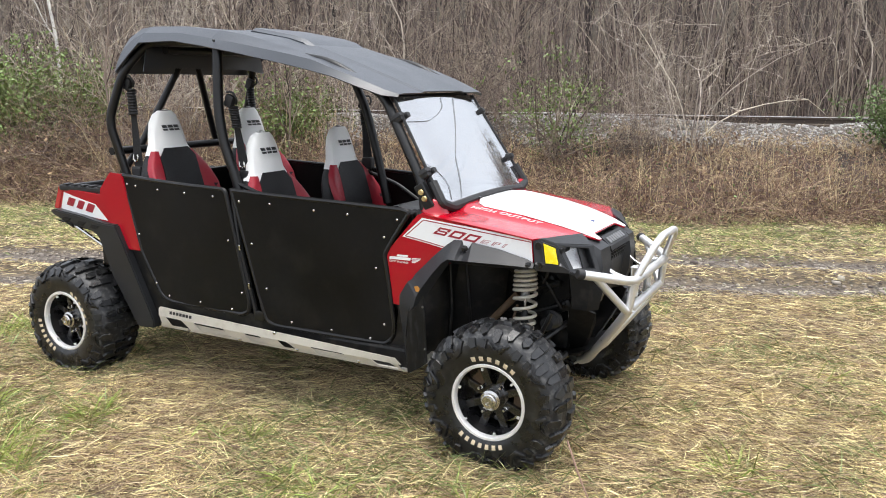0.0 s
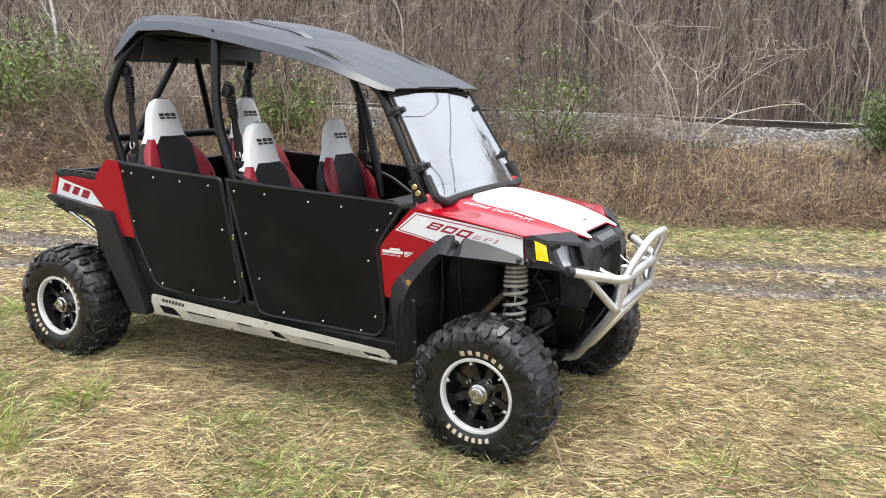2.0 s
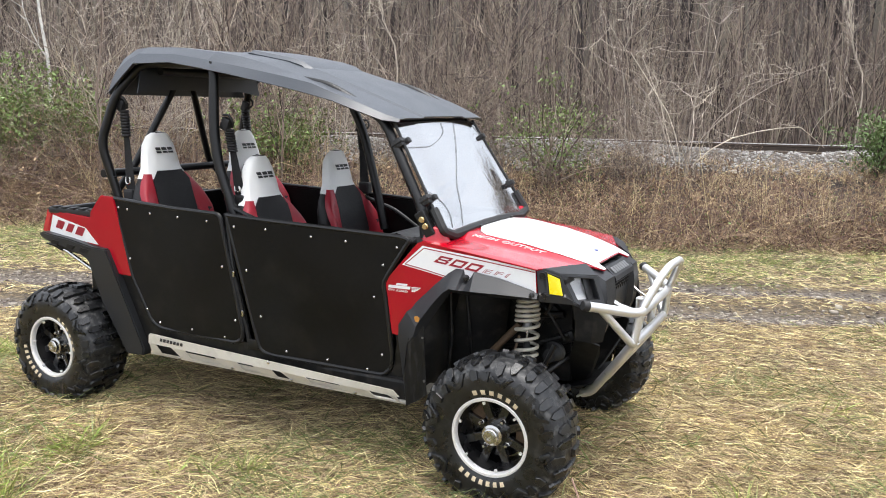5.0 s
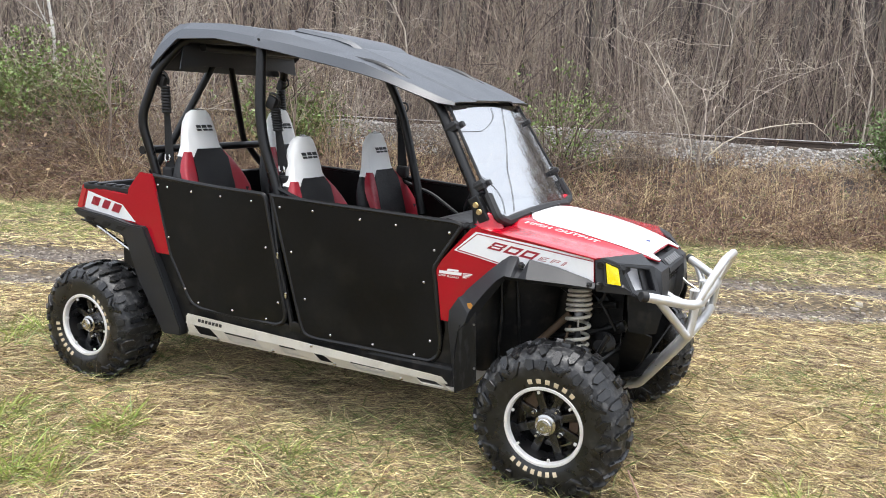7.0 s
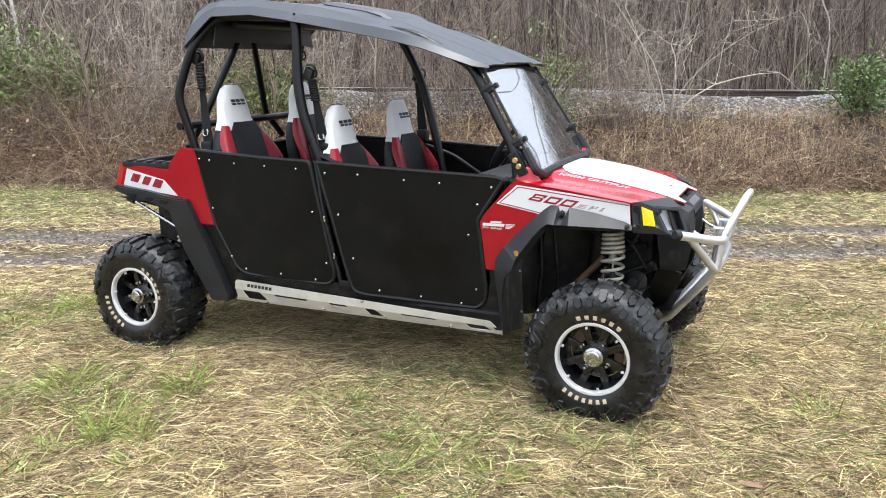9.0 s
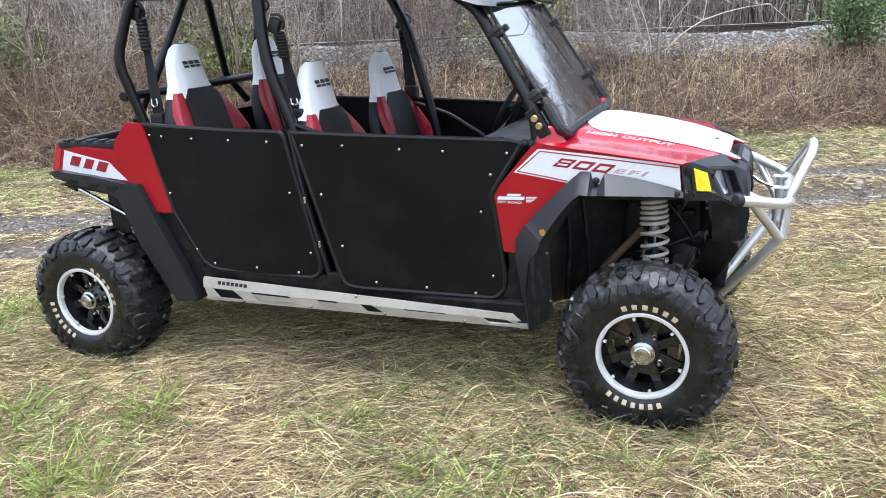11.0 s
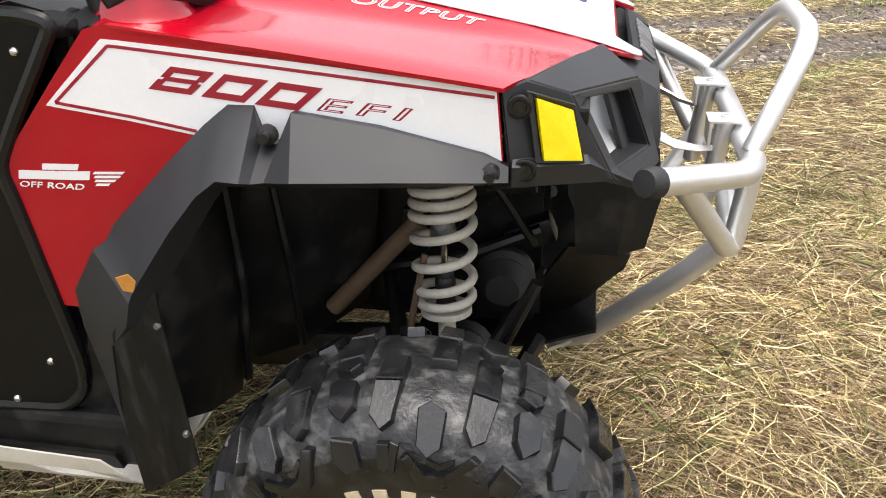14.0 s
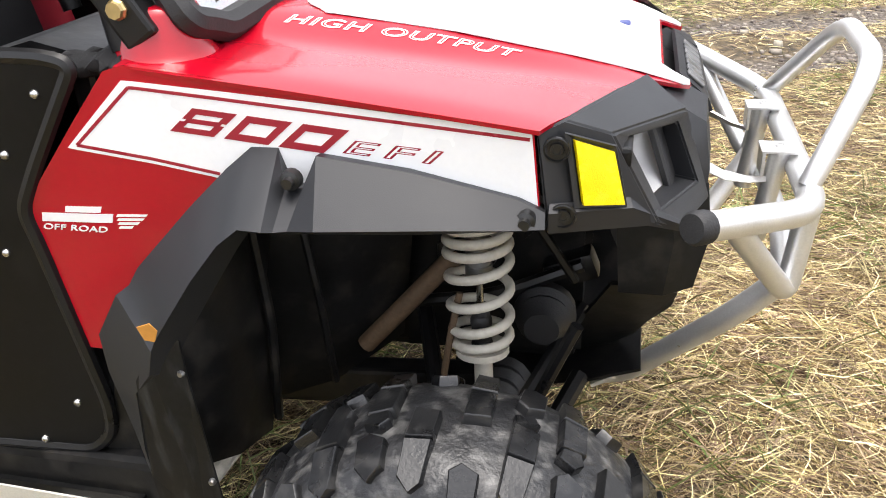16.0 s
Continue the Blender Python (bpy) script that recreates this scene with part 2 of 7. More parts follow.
def sheet(outline, w, s, thick, step=0.1, bevel=0.0, bm=None):
    """A plate on one flank of the vehicle: an outline in x and z, laid at the distance w(x, z) from its middle, s = -1 or 1 for the side, thick inwards."""
    own = bmesh.new()
    own.faces.new([own.verts.new((x, 0, z)) for x, z in outline])
    xs = [p[0] for p in outline]
    cut = math.ceil(min(xs) / step) * step
    while cut < max(xs) - 1e-4:
        if cut > min(xs) + 1e-4:
            bmesh.ops.bisect_plane(own, geom=own.verts[:] + own.edges[:] + own.faces[:], plane_co=(cut, 0, 0), plane_no=(1, 0, 0))
        cut += step
    outer = {v: v.co.copy() for v in own.verts}
    faces = own.faces[:]
    rim = [e for e in own.edges if e.is_boundary]
    inner = {v: own.verts.new((v.co.x, s * (w(v.co.x, v.co.z) - thick), v.co.z)) for v in outer}
    for v in outer:
        v.co.y = s * w(v.co.x, v.co.z)
    for f in faces:
        own.faces.new([inner[v] for v in reversed(f.verts)])
    for e in rim:
        a, b = e.verts
        own.faces.new((a, b, inner[b], inner[a]))
    if bevel:
        bmesh.ops.recalc_face_normals(own, faces=own.faces)
        sharp = [e for e in own.edges if len(e.link_faces) == 2 and e.calc_face_angle(0) > 0.7]
        bmesh.ops.bevel(own, geom=sharp, offset=bevel, segments=2, affect="EDGES")
    if bm is None:
        return own
    me = bpy.data.meshes.new("joined")
    own.to_mesh(me)
    own.free()
    bm.from_mesh(me)
    bpy.data.meshes.remove(me)
    return bm


def loft(bm, rows, closed=False, caps=False):
    """A skin over rows of points, all of the same length."""
    grid = [[bm.verts.new(p) for p in row] for row in rows]
    n = len(grid[0])
    for a, b in zip(grid, grid[1:]):
        for k in range(n if closed else n - 1):
            bm.faces.new((a[k], a[(k + 1) % n], b[(k + 1) % n], b[k]))
    if caps:
        bm.faces.new(grid[0])
        bm.faces.new(grid[-1])
    return grid


def thicken(bm, depth):
    """Gives an open skin a back face."""
    bmesh.ops.recalc_face_normals(bm, faces=bm.faces)
    bmesh.ops.solidify(bm, geom=bm.faces[:], thickness=depth)
    return bm


def lettering(words, size, wide=1.0, slant=0.0, depth=0.0008, outline=0.0, space=1.05, bold=0.0):
    """Flat letters of the built-in font as a bmesh in the x-z plane, from the origin to the right."""
    cu = bpy.data.curves.new("letters", "FONT")
    cu.body, cu.size, cu.shear, cu.extrude = words, size, slant, depth
    cu.space_character, cu.offset = space, bold
    if outline:
        cu.fill_mode, cu.extrude, cu.bevel_depth, cu.bevel_resolution = "NONE", 0.0, outline, 1
    tmp = bpy.data.objects.new("letters", cu)
    scene.collection.objects.link(tmp)
    me = bpy.data.meshes.new_from_object(tmp.evaluated_get(bpy.context.evaluated_depsgraph_get()))
    bpy.data.objects.remove(tmp)
    bm = bmesh.new()
    bm.from_mesh(me)
    bpy.data.meshes.remove(me)
    for v in bm.verts:
        v.co = Vector((v.co.x * wide, v.co.z, v.co.y))
    return bm


# ---- the lie of the land: u runs along the track and the railway, v away from the clearing ----
LAND = Matrix.Translation((2.658, -3.76, 0)) @ Matrix.Rotation(radians(28), 4, "Z")
CU, SU = math.cos(radians(28)), math.sin(radians(28))
rng = np.random.default_rng(7)


def to_xy(u, v):
    return 2.658 + u * CU - v * SU, -3.76 + u * SU + v * CU


def to_uv(x, y):
    return (x - 2.658) * CU + (y + 3.76) * SU, -(x - 2.658) * SU + (y + 3.76) * CU


def smooth(t):
    t = np.clip(t, 0, 1)
    return t * t * (3 - 2 * t)


def brush_foot(u):
    return np.interp(u, [-30, -6.4, 4.75, 20], [17.5, 13.4, 11.2, 9.6]) + 0.35 * np.sin(1.3 * u) + 0.2 * np.sin(3.1 * u + 1)


def height(x, y):
    """The ground's height, for arrays."""
    u, v = to_uv(x, y)
    foot = brush_foot(u)
    z = 1.22 * smooth((v - foot + 0.3) / (15.2 - foot + 0.3))
    z = z + 0.13 * smooth((v - 14.2) / 0.7) * (1 - smooth((v - 17.6) / 0.8))
    z = z - 0.5 * smooth((v - 19) / 2.5) + 0.25 * np.clip(v - 23, 0, 62)
    near = 0.012 * np.sin(1.7 * x + 0.5) * np.sin(2.1 * y + 1) + 0.008 * np.sin(4.3 * x + 2.2 * y) + 0.006 * np.sin(3.1 * y - 6.2 * x)
    far = 0.05 * np.sin(0.45 * x + 0.3 * y) + 0.03 * np.sin(1.1 * u + 0.7 * v)
    ruts = -0.05 * np.exp(-((v - 7.1 - 0.08 * np.sin(0.8 * u)) / 0.28) ** 2) - 0.05 * np.exp(-((v - 8.25 - 0.1 * np.sin(0.6 * u + 1)) / 0.3) ** 2)
    return z + near + far * smooth((v - 6) / 4) + ruts


def patches(x, y, k=1.0):
    """A smooth field from about -1 to 1, for clumps."""
    return (np.sin(k * (1.9 * x + 0.7 * y) + 0.4) + np.sin(k * (-1.1 * x + 2.3 * y) + 2.1) + np.sin(k * (3.7 * x + 2.9 * y) + 1.2) * 0.7 + np.sin(k * (5.1 * y - 3.3 * x)) * 0.5) / 3.2


def mesh_from(name, verts, quads):
    """A mesh from arrays of places and of faces with four corners."""
    me = bpy.data.meshes.new(name)
    me.vertices.add(len(verts))
    me.vertices.foreach_set("co", np.ascontiguousarray(verts, dtype=np.float32).ravel())
    me.loops.add(quads.size)
    me.loops.foreach_set("vertex_index", np.ascontiguousarray(quads, dtype=np.int32).ravel())
    me.polygons.add(len(quads))
    me.polygons.foreach_set("loop_start", np.arange(len(quads), dtype=np.int32) * 4)
    me.update(calc_edges=True)
    me.validate()
    return me


def ribbons(lines, widths):
    """Flat strips: lines (n, k, 3), widths (n, k). Returns places and faces."""
    n, k, _ = lines.shape
    d = np.gradient(lines, axis=1)
    ref = rng.normal(size=(n, 1, 3)) * [1, 1, 0.35]
    side = np.cross(d, np.broadcast_to(ref, d.shape))
    side /= np.linalg.norm(side, axis=2, keepdims=True) + 1e-9
    a, b = lines - side * widths[..., None] / 2, lines + side * widths[..., None] / 2
    verts = np.stack([a, b], 2).reshape(-1, 3)
    base = (np.arange(n)[:, None] * k + np.arange(k - 1)[None]) * 2
    quads = np.stack([base, base + 1, base + 3, base + 2], -1).reshape(-1, 4)
    return verts, quads


def stems(polys, sides=5):
    """Tapered round stems: a list of (points, radii). Returns places and faces."""
    verts, quads, count = [], [], 0
    for pts, rad in polys:
        pts, rad = np.asarray(pts, float), np.asarray(rad, float)
        d = np.gradient(pts, axis=0)
        d /= np.linalg.norm(d, axis=1, keepdims=True) + 1e-9
        ref = np.array([0.31, 0.87, 0.38]) if abs(d[0, 2]) > 0.6 else np.array([0, 0, 1.0])
        s = np.cross(d, ref)
        s /= np.linalg.norm(s, axis=1, keepdims=True) + 1e-9
        t = np.cross(d, s)
        ang = 2 * np.pi * np.arange(sides) / sides
        ring = pts[:, None] + rad[:, None, None] * (np.cos(ang)[None, :, None] * s[:, None] + np.sin(ang)[None, :, None] * t[:, None])
        k = len(pts)
        base = count + np.arange(k - 1)[:, None] * sides + np.arange(sides)[None]
        nxt = count + np.arange(k - 1)[:, None] * sides + (np.arange(sides)[None] + 1) % sides
        quads.append(np.stack([base, nxt, nxt + sides, base + sides], -1).reshape(-1, 4))
        verts.append(ring.reshape(-1, 3))
        count += k * sides
    return np.concatenate(verts), np.concatenate(quads)


def stuff(name, verts, quads, material, label, category):
    me = mesh_from(name, verts, quads)
    me.materials.append(material)
    return tagged(new(name, me), label, category, kind="stuff")


def ground_material():
    m = bpy.data.materials.new("field_soil_and_gravel")
    m.use_nodes = True
    n, l = m.node_tree.nodes, m.node_tree.links
    p = n["Principled BSDF"]
    p.inputs["Roughness"].default_value = 0.9
    co = n.new("ShaderNodeTexCoord")

    def noise_at(scale, detail):
        t = n.new("ShaderNodeTexNoise")
        t.inputs["Scale"].default_value, t.inputs["Detail"].default_value = scale, detail
        l.new(co.outputs["Object"], t.inputs["Vector"])
        return t

    def ramp(src, stops):
        r = n.new("ShaderNodeValToRGB")
        r.color_ramp.elements[0].position, r.color_ramp.elements[0].color = stops[0][0], (*stops[0][1], 1)
        r.color_ramp.elements[1].position, r.color_ramp.elements[1].color = stops[-1][0], (*stops[-1][1], 1)
        for pos, c in stops[1:-1]:
            r.color_ramp.elements.new(pos).color = (*c, 1)
        l.new(src.outputs["Fac"], r.inputs["Fac"])
        return r

    # thatch tones are darkened: shade between the blades is put into them
    shaded_thatch = ramp(noise_at(14, 10), [(0.3, (0.022, 0.017, 0.010)), (0.5, (0.080, 0.058, 0.030)), (0.72, (0.21, 0.155, 0.082))])
    gravel = ramp(noise_at(28, 8), [(0.35, (0.040, 0.032, 0.026)), (0.55, (0.115, 0.095, 0.077)), (0.72, (0.24, 0.208, 0.178))])
    # leaf litter, with the dark gaps among the stems painted into its colour
    shaded_litter = ramp(noise_at(6, 9), [(0.3, (0.010, 0.008, 0.006)), (0.55, (0.038, 0.030, 0.024)), (0.75, (0.10, 0.078, 0.06))])
    last = shaded_thatch.outputs["Color"]
    for key, c in (("road", gravel), ("shaded_litter", shaded_litter)):
        at = n.new("ShaderNodeAttribute")
        at.attribute_name = key
        mix = n.new("ShaderNodeMixRGB")
        l.new(at.outputs["Fac"], mix.inputs["Fac"])
        l.new(last, mix.inputs["Color1"])
        l.new(c.outputs["Color"], mix.inputs["Color2"])
        last = mix.outputs["Color"]
    l.new(last, p.inputs["Base Color"])
    b = n.new("ShaderNodeBump")
    b.inputs["Strength"].default_value, b.inputs["Distance"].default_value = 0.8, 0.03
    l.new(noise_at(35, 8).outputs["Fac"], b.inputs["Height"])
    l.new(b.outputs["Normal"], p.inputs["Normal"])
    return m


def build_ground():
    us = np.concatenate([[-900, -300, -120, -70, -45, -30, -22], np.arange(-17, 14, 0.22), [16, 20, 28, 40, 60, 110, 300, 900]])
    vs = np.concatenate([[-900, -300, -100, -40, -15, -6, -2], np.arange(0, 17, 0.16), np.arange(17, 24, 0.7), [25, 28, 32, 38, 46, 56, 68, 85, 120, 300, 900]])
    U, V = np.meshgrid(us, vs, indexing="ij")
    X, Y = to_xy(U, V)
    Z = height(X, Y)
    nu, nv = U.shape
    i = (np.arange(nu - 1)[:, None] * nv + np.arange(nv - 1)[None])
    quads = np.stack([i, i + nv, i + nv + 1, i + 1], -1).reshape(-1, 4)
    me = mesh_from("ground", np.stack([X, Y, Z], -1).reshape(-1, 3), quads)
    wob = 0.12 * np.sin(2.3 * U) + 0.1 * np.sin(5.1 * U + V)
    road = smooth(1.3 - np.abs(V - 7.1 + wob * 0.6) / 0.27) + smooth(1.3 - np.abs(V - 8.25 + wob * 0.6) / 0.30)
    shaded_litter = smooth((V - brush_foot(U) + 0.2) / 0.8)
    road = np.maximum(road, smooth((V - 14.15) / 0.3) * smooth((18.2 - V) / 0.5))
    shaded_litter = shaded_litter * (1 - smooth((V - 14.15) / 0.3) * smooth((18.2 - V) / 0.5))
    for key, val in (("road", np.clip(road, 0, 1)), ("shaded_litter", shaded_litter)):
        me.attributes.new(key, "FLOAT", "POINT").data.foreach_set("value", val.astype(np.float32).ravel())
    me.materials.append(ground_material())
    me.shade_smooth()
    return tagged(new("ground", me), "mown dry field with a rutted gravel track and a wooded bank", "ground", kind="structure")


build_ground()

STRAW = surface("dry_straw", (0.585, 0.455, 0.270), 0.6, var=0.35, scale=3.0, fine=14, island=0.85)
BROWN_STRAW = surface("weathered_brown_straw", (0.33, 0.235, 0.138), 0.65, var=0.3, scale=3.0, fine=14, island=0.7)
GREEN_BLADE = surface("green_grass_blades", (0.15, 0.19, 0.055), 0.5, var=0.2, scale=2, fine=40, island=0.55)
FRESH_BLADE = surface("fresh_green_tufts", (0.30, 0.35, 0.085), 0.45, var=0.2, scale=2, fine=40, island=0.5)
BRIAR = surface("dry_brush_stems", (0.185, 0.113, 0.084), 0.8, var=0.25, scale=0.8, fine=20, island=0.85)
TAN_STEM = surface("pale_dry_weed_stems", (0.44, 0.315, 0.205), 0.8, var=0.25, scale=0.8, fine=20, island=0.75)
DEAD_LEAF = surface("dead_brown_leaves", (0.24, 0.15, 0.09), 0.8, var=0.2, island=0.5)
VINE_LEAF = surface("green_vine_leaves", (0.135, 0.18, 0.045), 0.5, var=0.2, island=0.55)
CEDAR = surface("dark_evergreen_sprays", (0.11, 0.16, 0.05), 0.6, var=0.2, island=0.4)
BARK = surface("grey_brown_bark", (0.205, 0.155, 0.128), 0.85, var=0.3, scale=4, fine=60, bump=0.3, island=0.9)
PALE_BARK = surface("pale_bark", (0.42, 0.36, 0.30), 0.8, var=0.25, scale=3, fine=50, bump=0.4, island=0.5)
BIRCH_BARK = surface("birch_bark", (0.62, 0.60, 0.56), 0.7, var=0.35, scale=9, fine=60, bump=0.3)
WOODS = surface("far_bare_twigs", (0.19, 0.145, 0.121), 0.9, var=0.25, scale=0.3, fine=5, island=0.95)
# darker base than the twigs, its tone varying by trunk
DARK_TRUNK = surface("dark_far_trunks", (0.10, 0.082, 0.071), 0.9, var=0.3, scale=1.0, fine=9, island=0.9)
STONE = surface("grey_track_stone", (0.23, 0.197, 0.168), 0.85, var=0.2, scale=20, fine=120, bump=0.3, island=0.7)
BALLAST = surface("pale_ballast_stone", (0.40, 0.385, 0.37), 0.85, var=0.2, scale=20, fine=120, bump=0.3, island=0.4)
RAIL_STEEL = surface("rusty_rail_steel", (0.065, 0.048, 0.038), 0.6, metal=0.3, var=0.25, scale=12, bump=0.2)
SLEEPER = surface("weathered_tie_wood", (0.11, 0.085, 0.065), 0.9, var=0.3, scale=8, fine=90, bump=0.4)


def scatter(n, u0, u1, v0, v1, keep=None):
    u, v = rng.uniform(u0, u1, n) + rng.normal(0, 0.5, n), rng.uniform(v0, v1, n) + rng.normal(0, 0.15, n)
    x, y = to_xy(u, v)
    if keep is not None:
        k = keep(x, y, u, v)
        x, y = x[k], y[k]
    return x, y


def blades(x, y, length, width, lift, curl, segs, flow=0.35):
    """Blades that start at x, y: length, width and lift as (low, high), lift in degrees over the ground."""
    n = len(x)
    L, W = rng.uniform(*length, n), rng.uniform(*width, n)
    az = flow * 3.0 * patches(x, y, 1.6) + 0.4 + rng.normal(0, 1.3, n) + rng.choice([0, math.pi], n)
    el = np.radians(rng.uniform(*lift, n))
    t = np.linspace(0, 1, segs + 1)[None]
    bend = rng.normal(0, curl, n)[:, None] * t
    fall = np.radians(rng.uniform(10, 55, n))[:, None] * t * (el[:, None] > 0.2)
    a, e = az[:, None] + bend, el[:, None] - fall
    step = L[:, None] / segs
    dx, dy, dz = np.cos(e) * np.cos(a) * step, np.cos(e) * np.sin(a) * step, np.sin(e) * step
    px = x[:, None] + np.cumsum(dx, 1) - dx[:, :1]
    py = y[:, None] + np.cumsum(dy, 1) - dy[:, :1]
    pz = (rng.uniform(0.0, 0.045, n) * (0.6 + 0.6 * patches(x + 5, y, 2.4)))[:, None] * (el[:, None] < 0.35) + np.cumsum(dz, 1) - dz[:, :1]
    pz = np.maximum(pz, 0.003) + height(px, py)
    lines = np.stack([px, py, pz], -1)
    taper = np.interp(t[0], [0, 0.5, 1], [0.8, 1.0, 0.15])[None]
    return ribbons(lines, W[:, None] * taper)


def join(*sets):
    verts, quads, n = [], [], 0
    for v, q in sets:
        verts.append(v)
        quads.append(q + n)
        n += len(v)
    return np.concatenate(verts), np.concatenate(quads)


def off_road(x, y, u, v):
    bare = (np.abs(v - 7.1) < 0.34) | (np.abs(v - 8.25) < 0.36)
    return ~bare | (rng.random(len(u)) < 0.06)


def near_zone(n):
    return rng.uniform(-2.5, 3.7, n) + rng.normal(0, 0.45, n), rng.uniform(-2.8, 1.7, n) + rng.normal(0, 0.4, n)


def build_grass():
    x1, y1 = near_zone(92000)
    x2, y2 = scatter(140000, -6.5, 5.5, 0.4, 7.2, off_road)
    x3, y3 = scatter(76000, -10.5, 8, 7.3, 14.0, lambda x, y, u, v: off_road(x, y, u, v) & (v < brush_foot(u) + 0.4))
    stuff("dry_grass", *join(
        blades(x1, y1, (0.04, 0.22), (0.0012, 0.0034), (-2, 24), 0.8, 2),
        blades(*near_zone(14000), (0.05, 0.16), (0.0014, 0.003), (20, 75), 0.3, 3),
        blades(x2, y2, (0.05, 0.20), (0.0016, 0.0042), (-2, 30), 1.0, 2),
        blades(x3, y3, (0.06, 0.18), (0.003, 0.0055), (2, 36), 0.6, 2),
        blades(*scatter(45000, -9, 8, -5.5, 0.6), (0.10, 0.26), (0.006, 0.011), (-2, 22), 0.8, 1)), STRAW,
        "flattened straw-coloured mown grass covering the field", "grass")
    x4, y4 = scatter(56000, -6.5, 5.5, 0.4, 7.2, off_road)
    stuff("brown_grass", *join(
        blades(*near_zone(52000), (0.04, 0.20), (0.0012, 0.0034), (-2, 24), 0.8, 2),
        blades(x4, y4, (0.05, 0.20), (0.0016, 0.0042), (-2, 30), 1.0, 2)), BROWN_STRAW,
        "weathered brown stems matted into the straw", "grass")
    keep = lambda x, y, lim, k: patches(x + 3.1, y - 1.7, k) + rng.normal(0, 0.22, len(x)) > lim
    xa, ya = near_zone(42000)
    ka = keep(xa, ya, 0.16, 1.3) & ((xa < 1.4) | (rng.random(len(xa)) < 0.55))
    xb, yb = scatter(46000, -8, 6.5, 0.6, 7.0, off_road)
    kb = keep(xb, yb, 0.16, 1.0)
    xc, yc = scatter(52000, -14, 10, 8.5, 14.0, lambda x, y, u, v: v < brush_foot(u) + 0.3)
    kc = keep(xc, yc, -0.1, 0.7)
    stuff("green_grass", *join(
        blades(xa[ka], ya[ka], (0.05, 0.22), (0.002, 0.005), (8, 65), 0.3, 3),
        blades(xb[kb], yb[kb], (0.07, 0.24), (0.003, 0.006), (8, 60), 0.3, 2),
        blades(xc[kc], yc[kc], (0.06, 0.16), (0.003, 0.006), (20, 70), 0.3, 2)), GREEN_BLADE,
        "tufts of short green grass growing through the straw", "grass")


def tufts(cx, cy, count, length, width, spread):
    """Clumps of longer blades that fan out from one root."""
    n = len(cx)
    per = rng.integers(count[0], count[1], n)
    size = np.repeat(rng.uniform(0.55, 1.15, n), per)
    x = np.repeat(cx, per) + rng.normal(0, spread, per.sum()) * size
    y = np.repeat(cy, per) + rng.normal(0, spread, per.sum()) * size
    m = len(x)
    az = np.arctan2(y - np.repeat(cy, per), x - np.repeat(cx, per)) + rng.normal(0, 0.7, m)
    el = np.radians(rng.uniform(38, 88, m))
    L, W = rng.uniform(*length, m) * size, rng.uniform(*width, m)
    t = np.linspace(0, 1, 5)[None]
    e = el[:, None] - np.radians(rng.uniform(15, 95, m))[:, None] * t
    a = az[:, None] + rng.normal(0, 0.25, m)[:, None] * t
    st = L[:, None] / 4
    d = np.stack([np.cos(e) * np.cos(a) * st, np.cos(e) * np.sin(a) * st, np.sin(e) * st], -1)
    d[:, 0] = 0
    lines = np.stack([x, y, height(x, y)], -1)[:, None] + np.cumsum(d, 1)
    return ribbons(lines, W[:, None] * np.array([0.8, 1, 0.9, 0.6, 0.12])[None])


def build_tufts():
    x, y = near_zone(420)
    k = (patches(x + 3.1, y - 1.7, 1.3) + rng.normal(0, 0.25, 420) > 0.02) & ((x < 1.4) | (rng.random(420) < 0.22)) & ~((np.abs(x) < 1.7) & (np.abs(y) < 0.9))
    x2, y2 = scatter(520, -8, 6.5, 0.6, 6.8, off_road)
    k2 = (patches(x2 + 3.1, y2 - 1.7, 1.0) + rng.normal(0, 0.25, len(x2)) > 0.02) & ((x2 < 1.4) | (rng.random(len(x2)) < 0.25)) & ~((np.abs(x2) < 1.7) & (np.abs(y2) < 0.9)) & ~((x2 > -2.6) & (x2 < 3.8) & (y2 > -2.9) & (y2 < 1.8))
    x3, y3 = scatter(1300, -14, 10, 8.7, 13.6, lambda x, y, u, v: v < brush_foot(u) + 0.2)
    stuff("green_tufts", *join(
        tufts(x[k], y[k], (18, 70), (0.07, 0.22), (0.0028, 0.0066), 0.04),
        tufts(x2[k2], y2[k2], (16, 50), (0.08, 0.20), (0.003, 0.006), 0.04),
        tufts(x3, y3, (18, 40), (0.04, 0.10), (0.003, 0.005), 0.11)), FRESH_BLADE,
        "bright yellow-green grass tufts standing in the straw", "grass")
    x4, y4 = scatter(1500, -19, 15, 9.5, 14.3, lambda x, y, u, v: (v > brush_foot(u) - 0.25) & ((rng.random(len(u)) < 0.5) | (v > 12.6)))
    stuff("pale_grass_clumps", *tufts(x4, y4, (20, 50), (0.12, 0.40), (0.004, 0.008), 0.08), TAN_STEM, "pale dry grass clumps at the foot of the brambles", "grass")


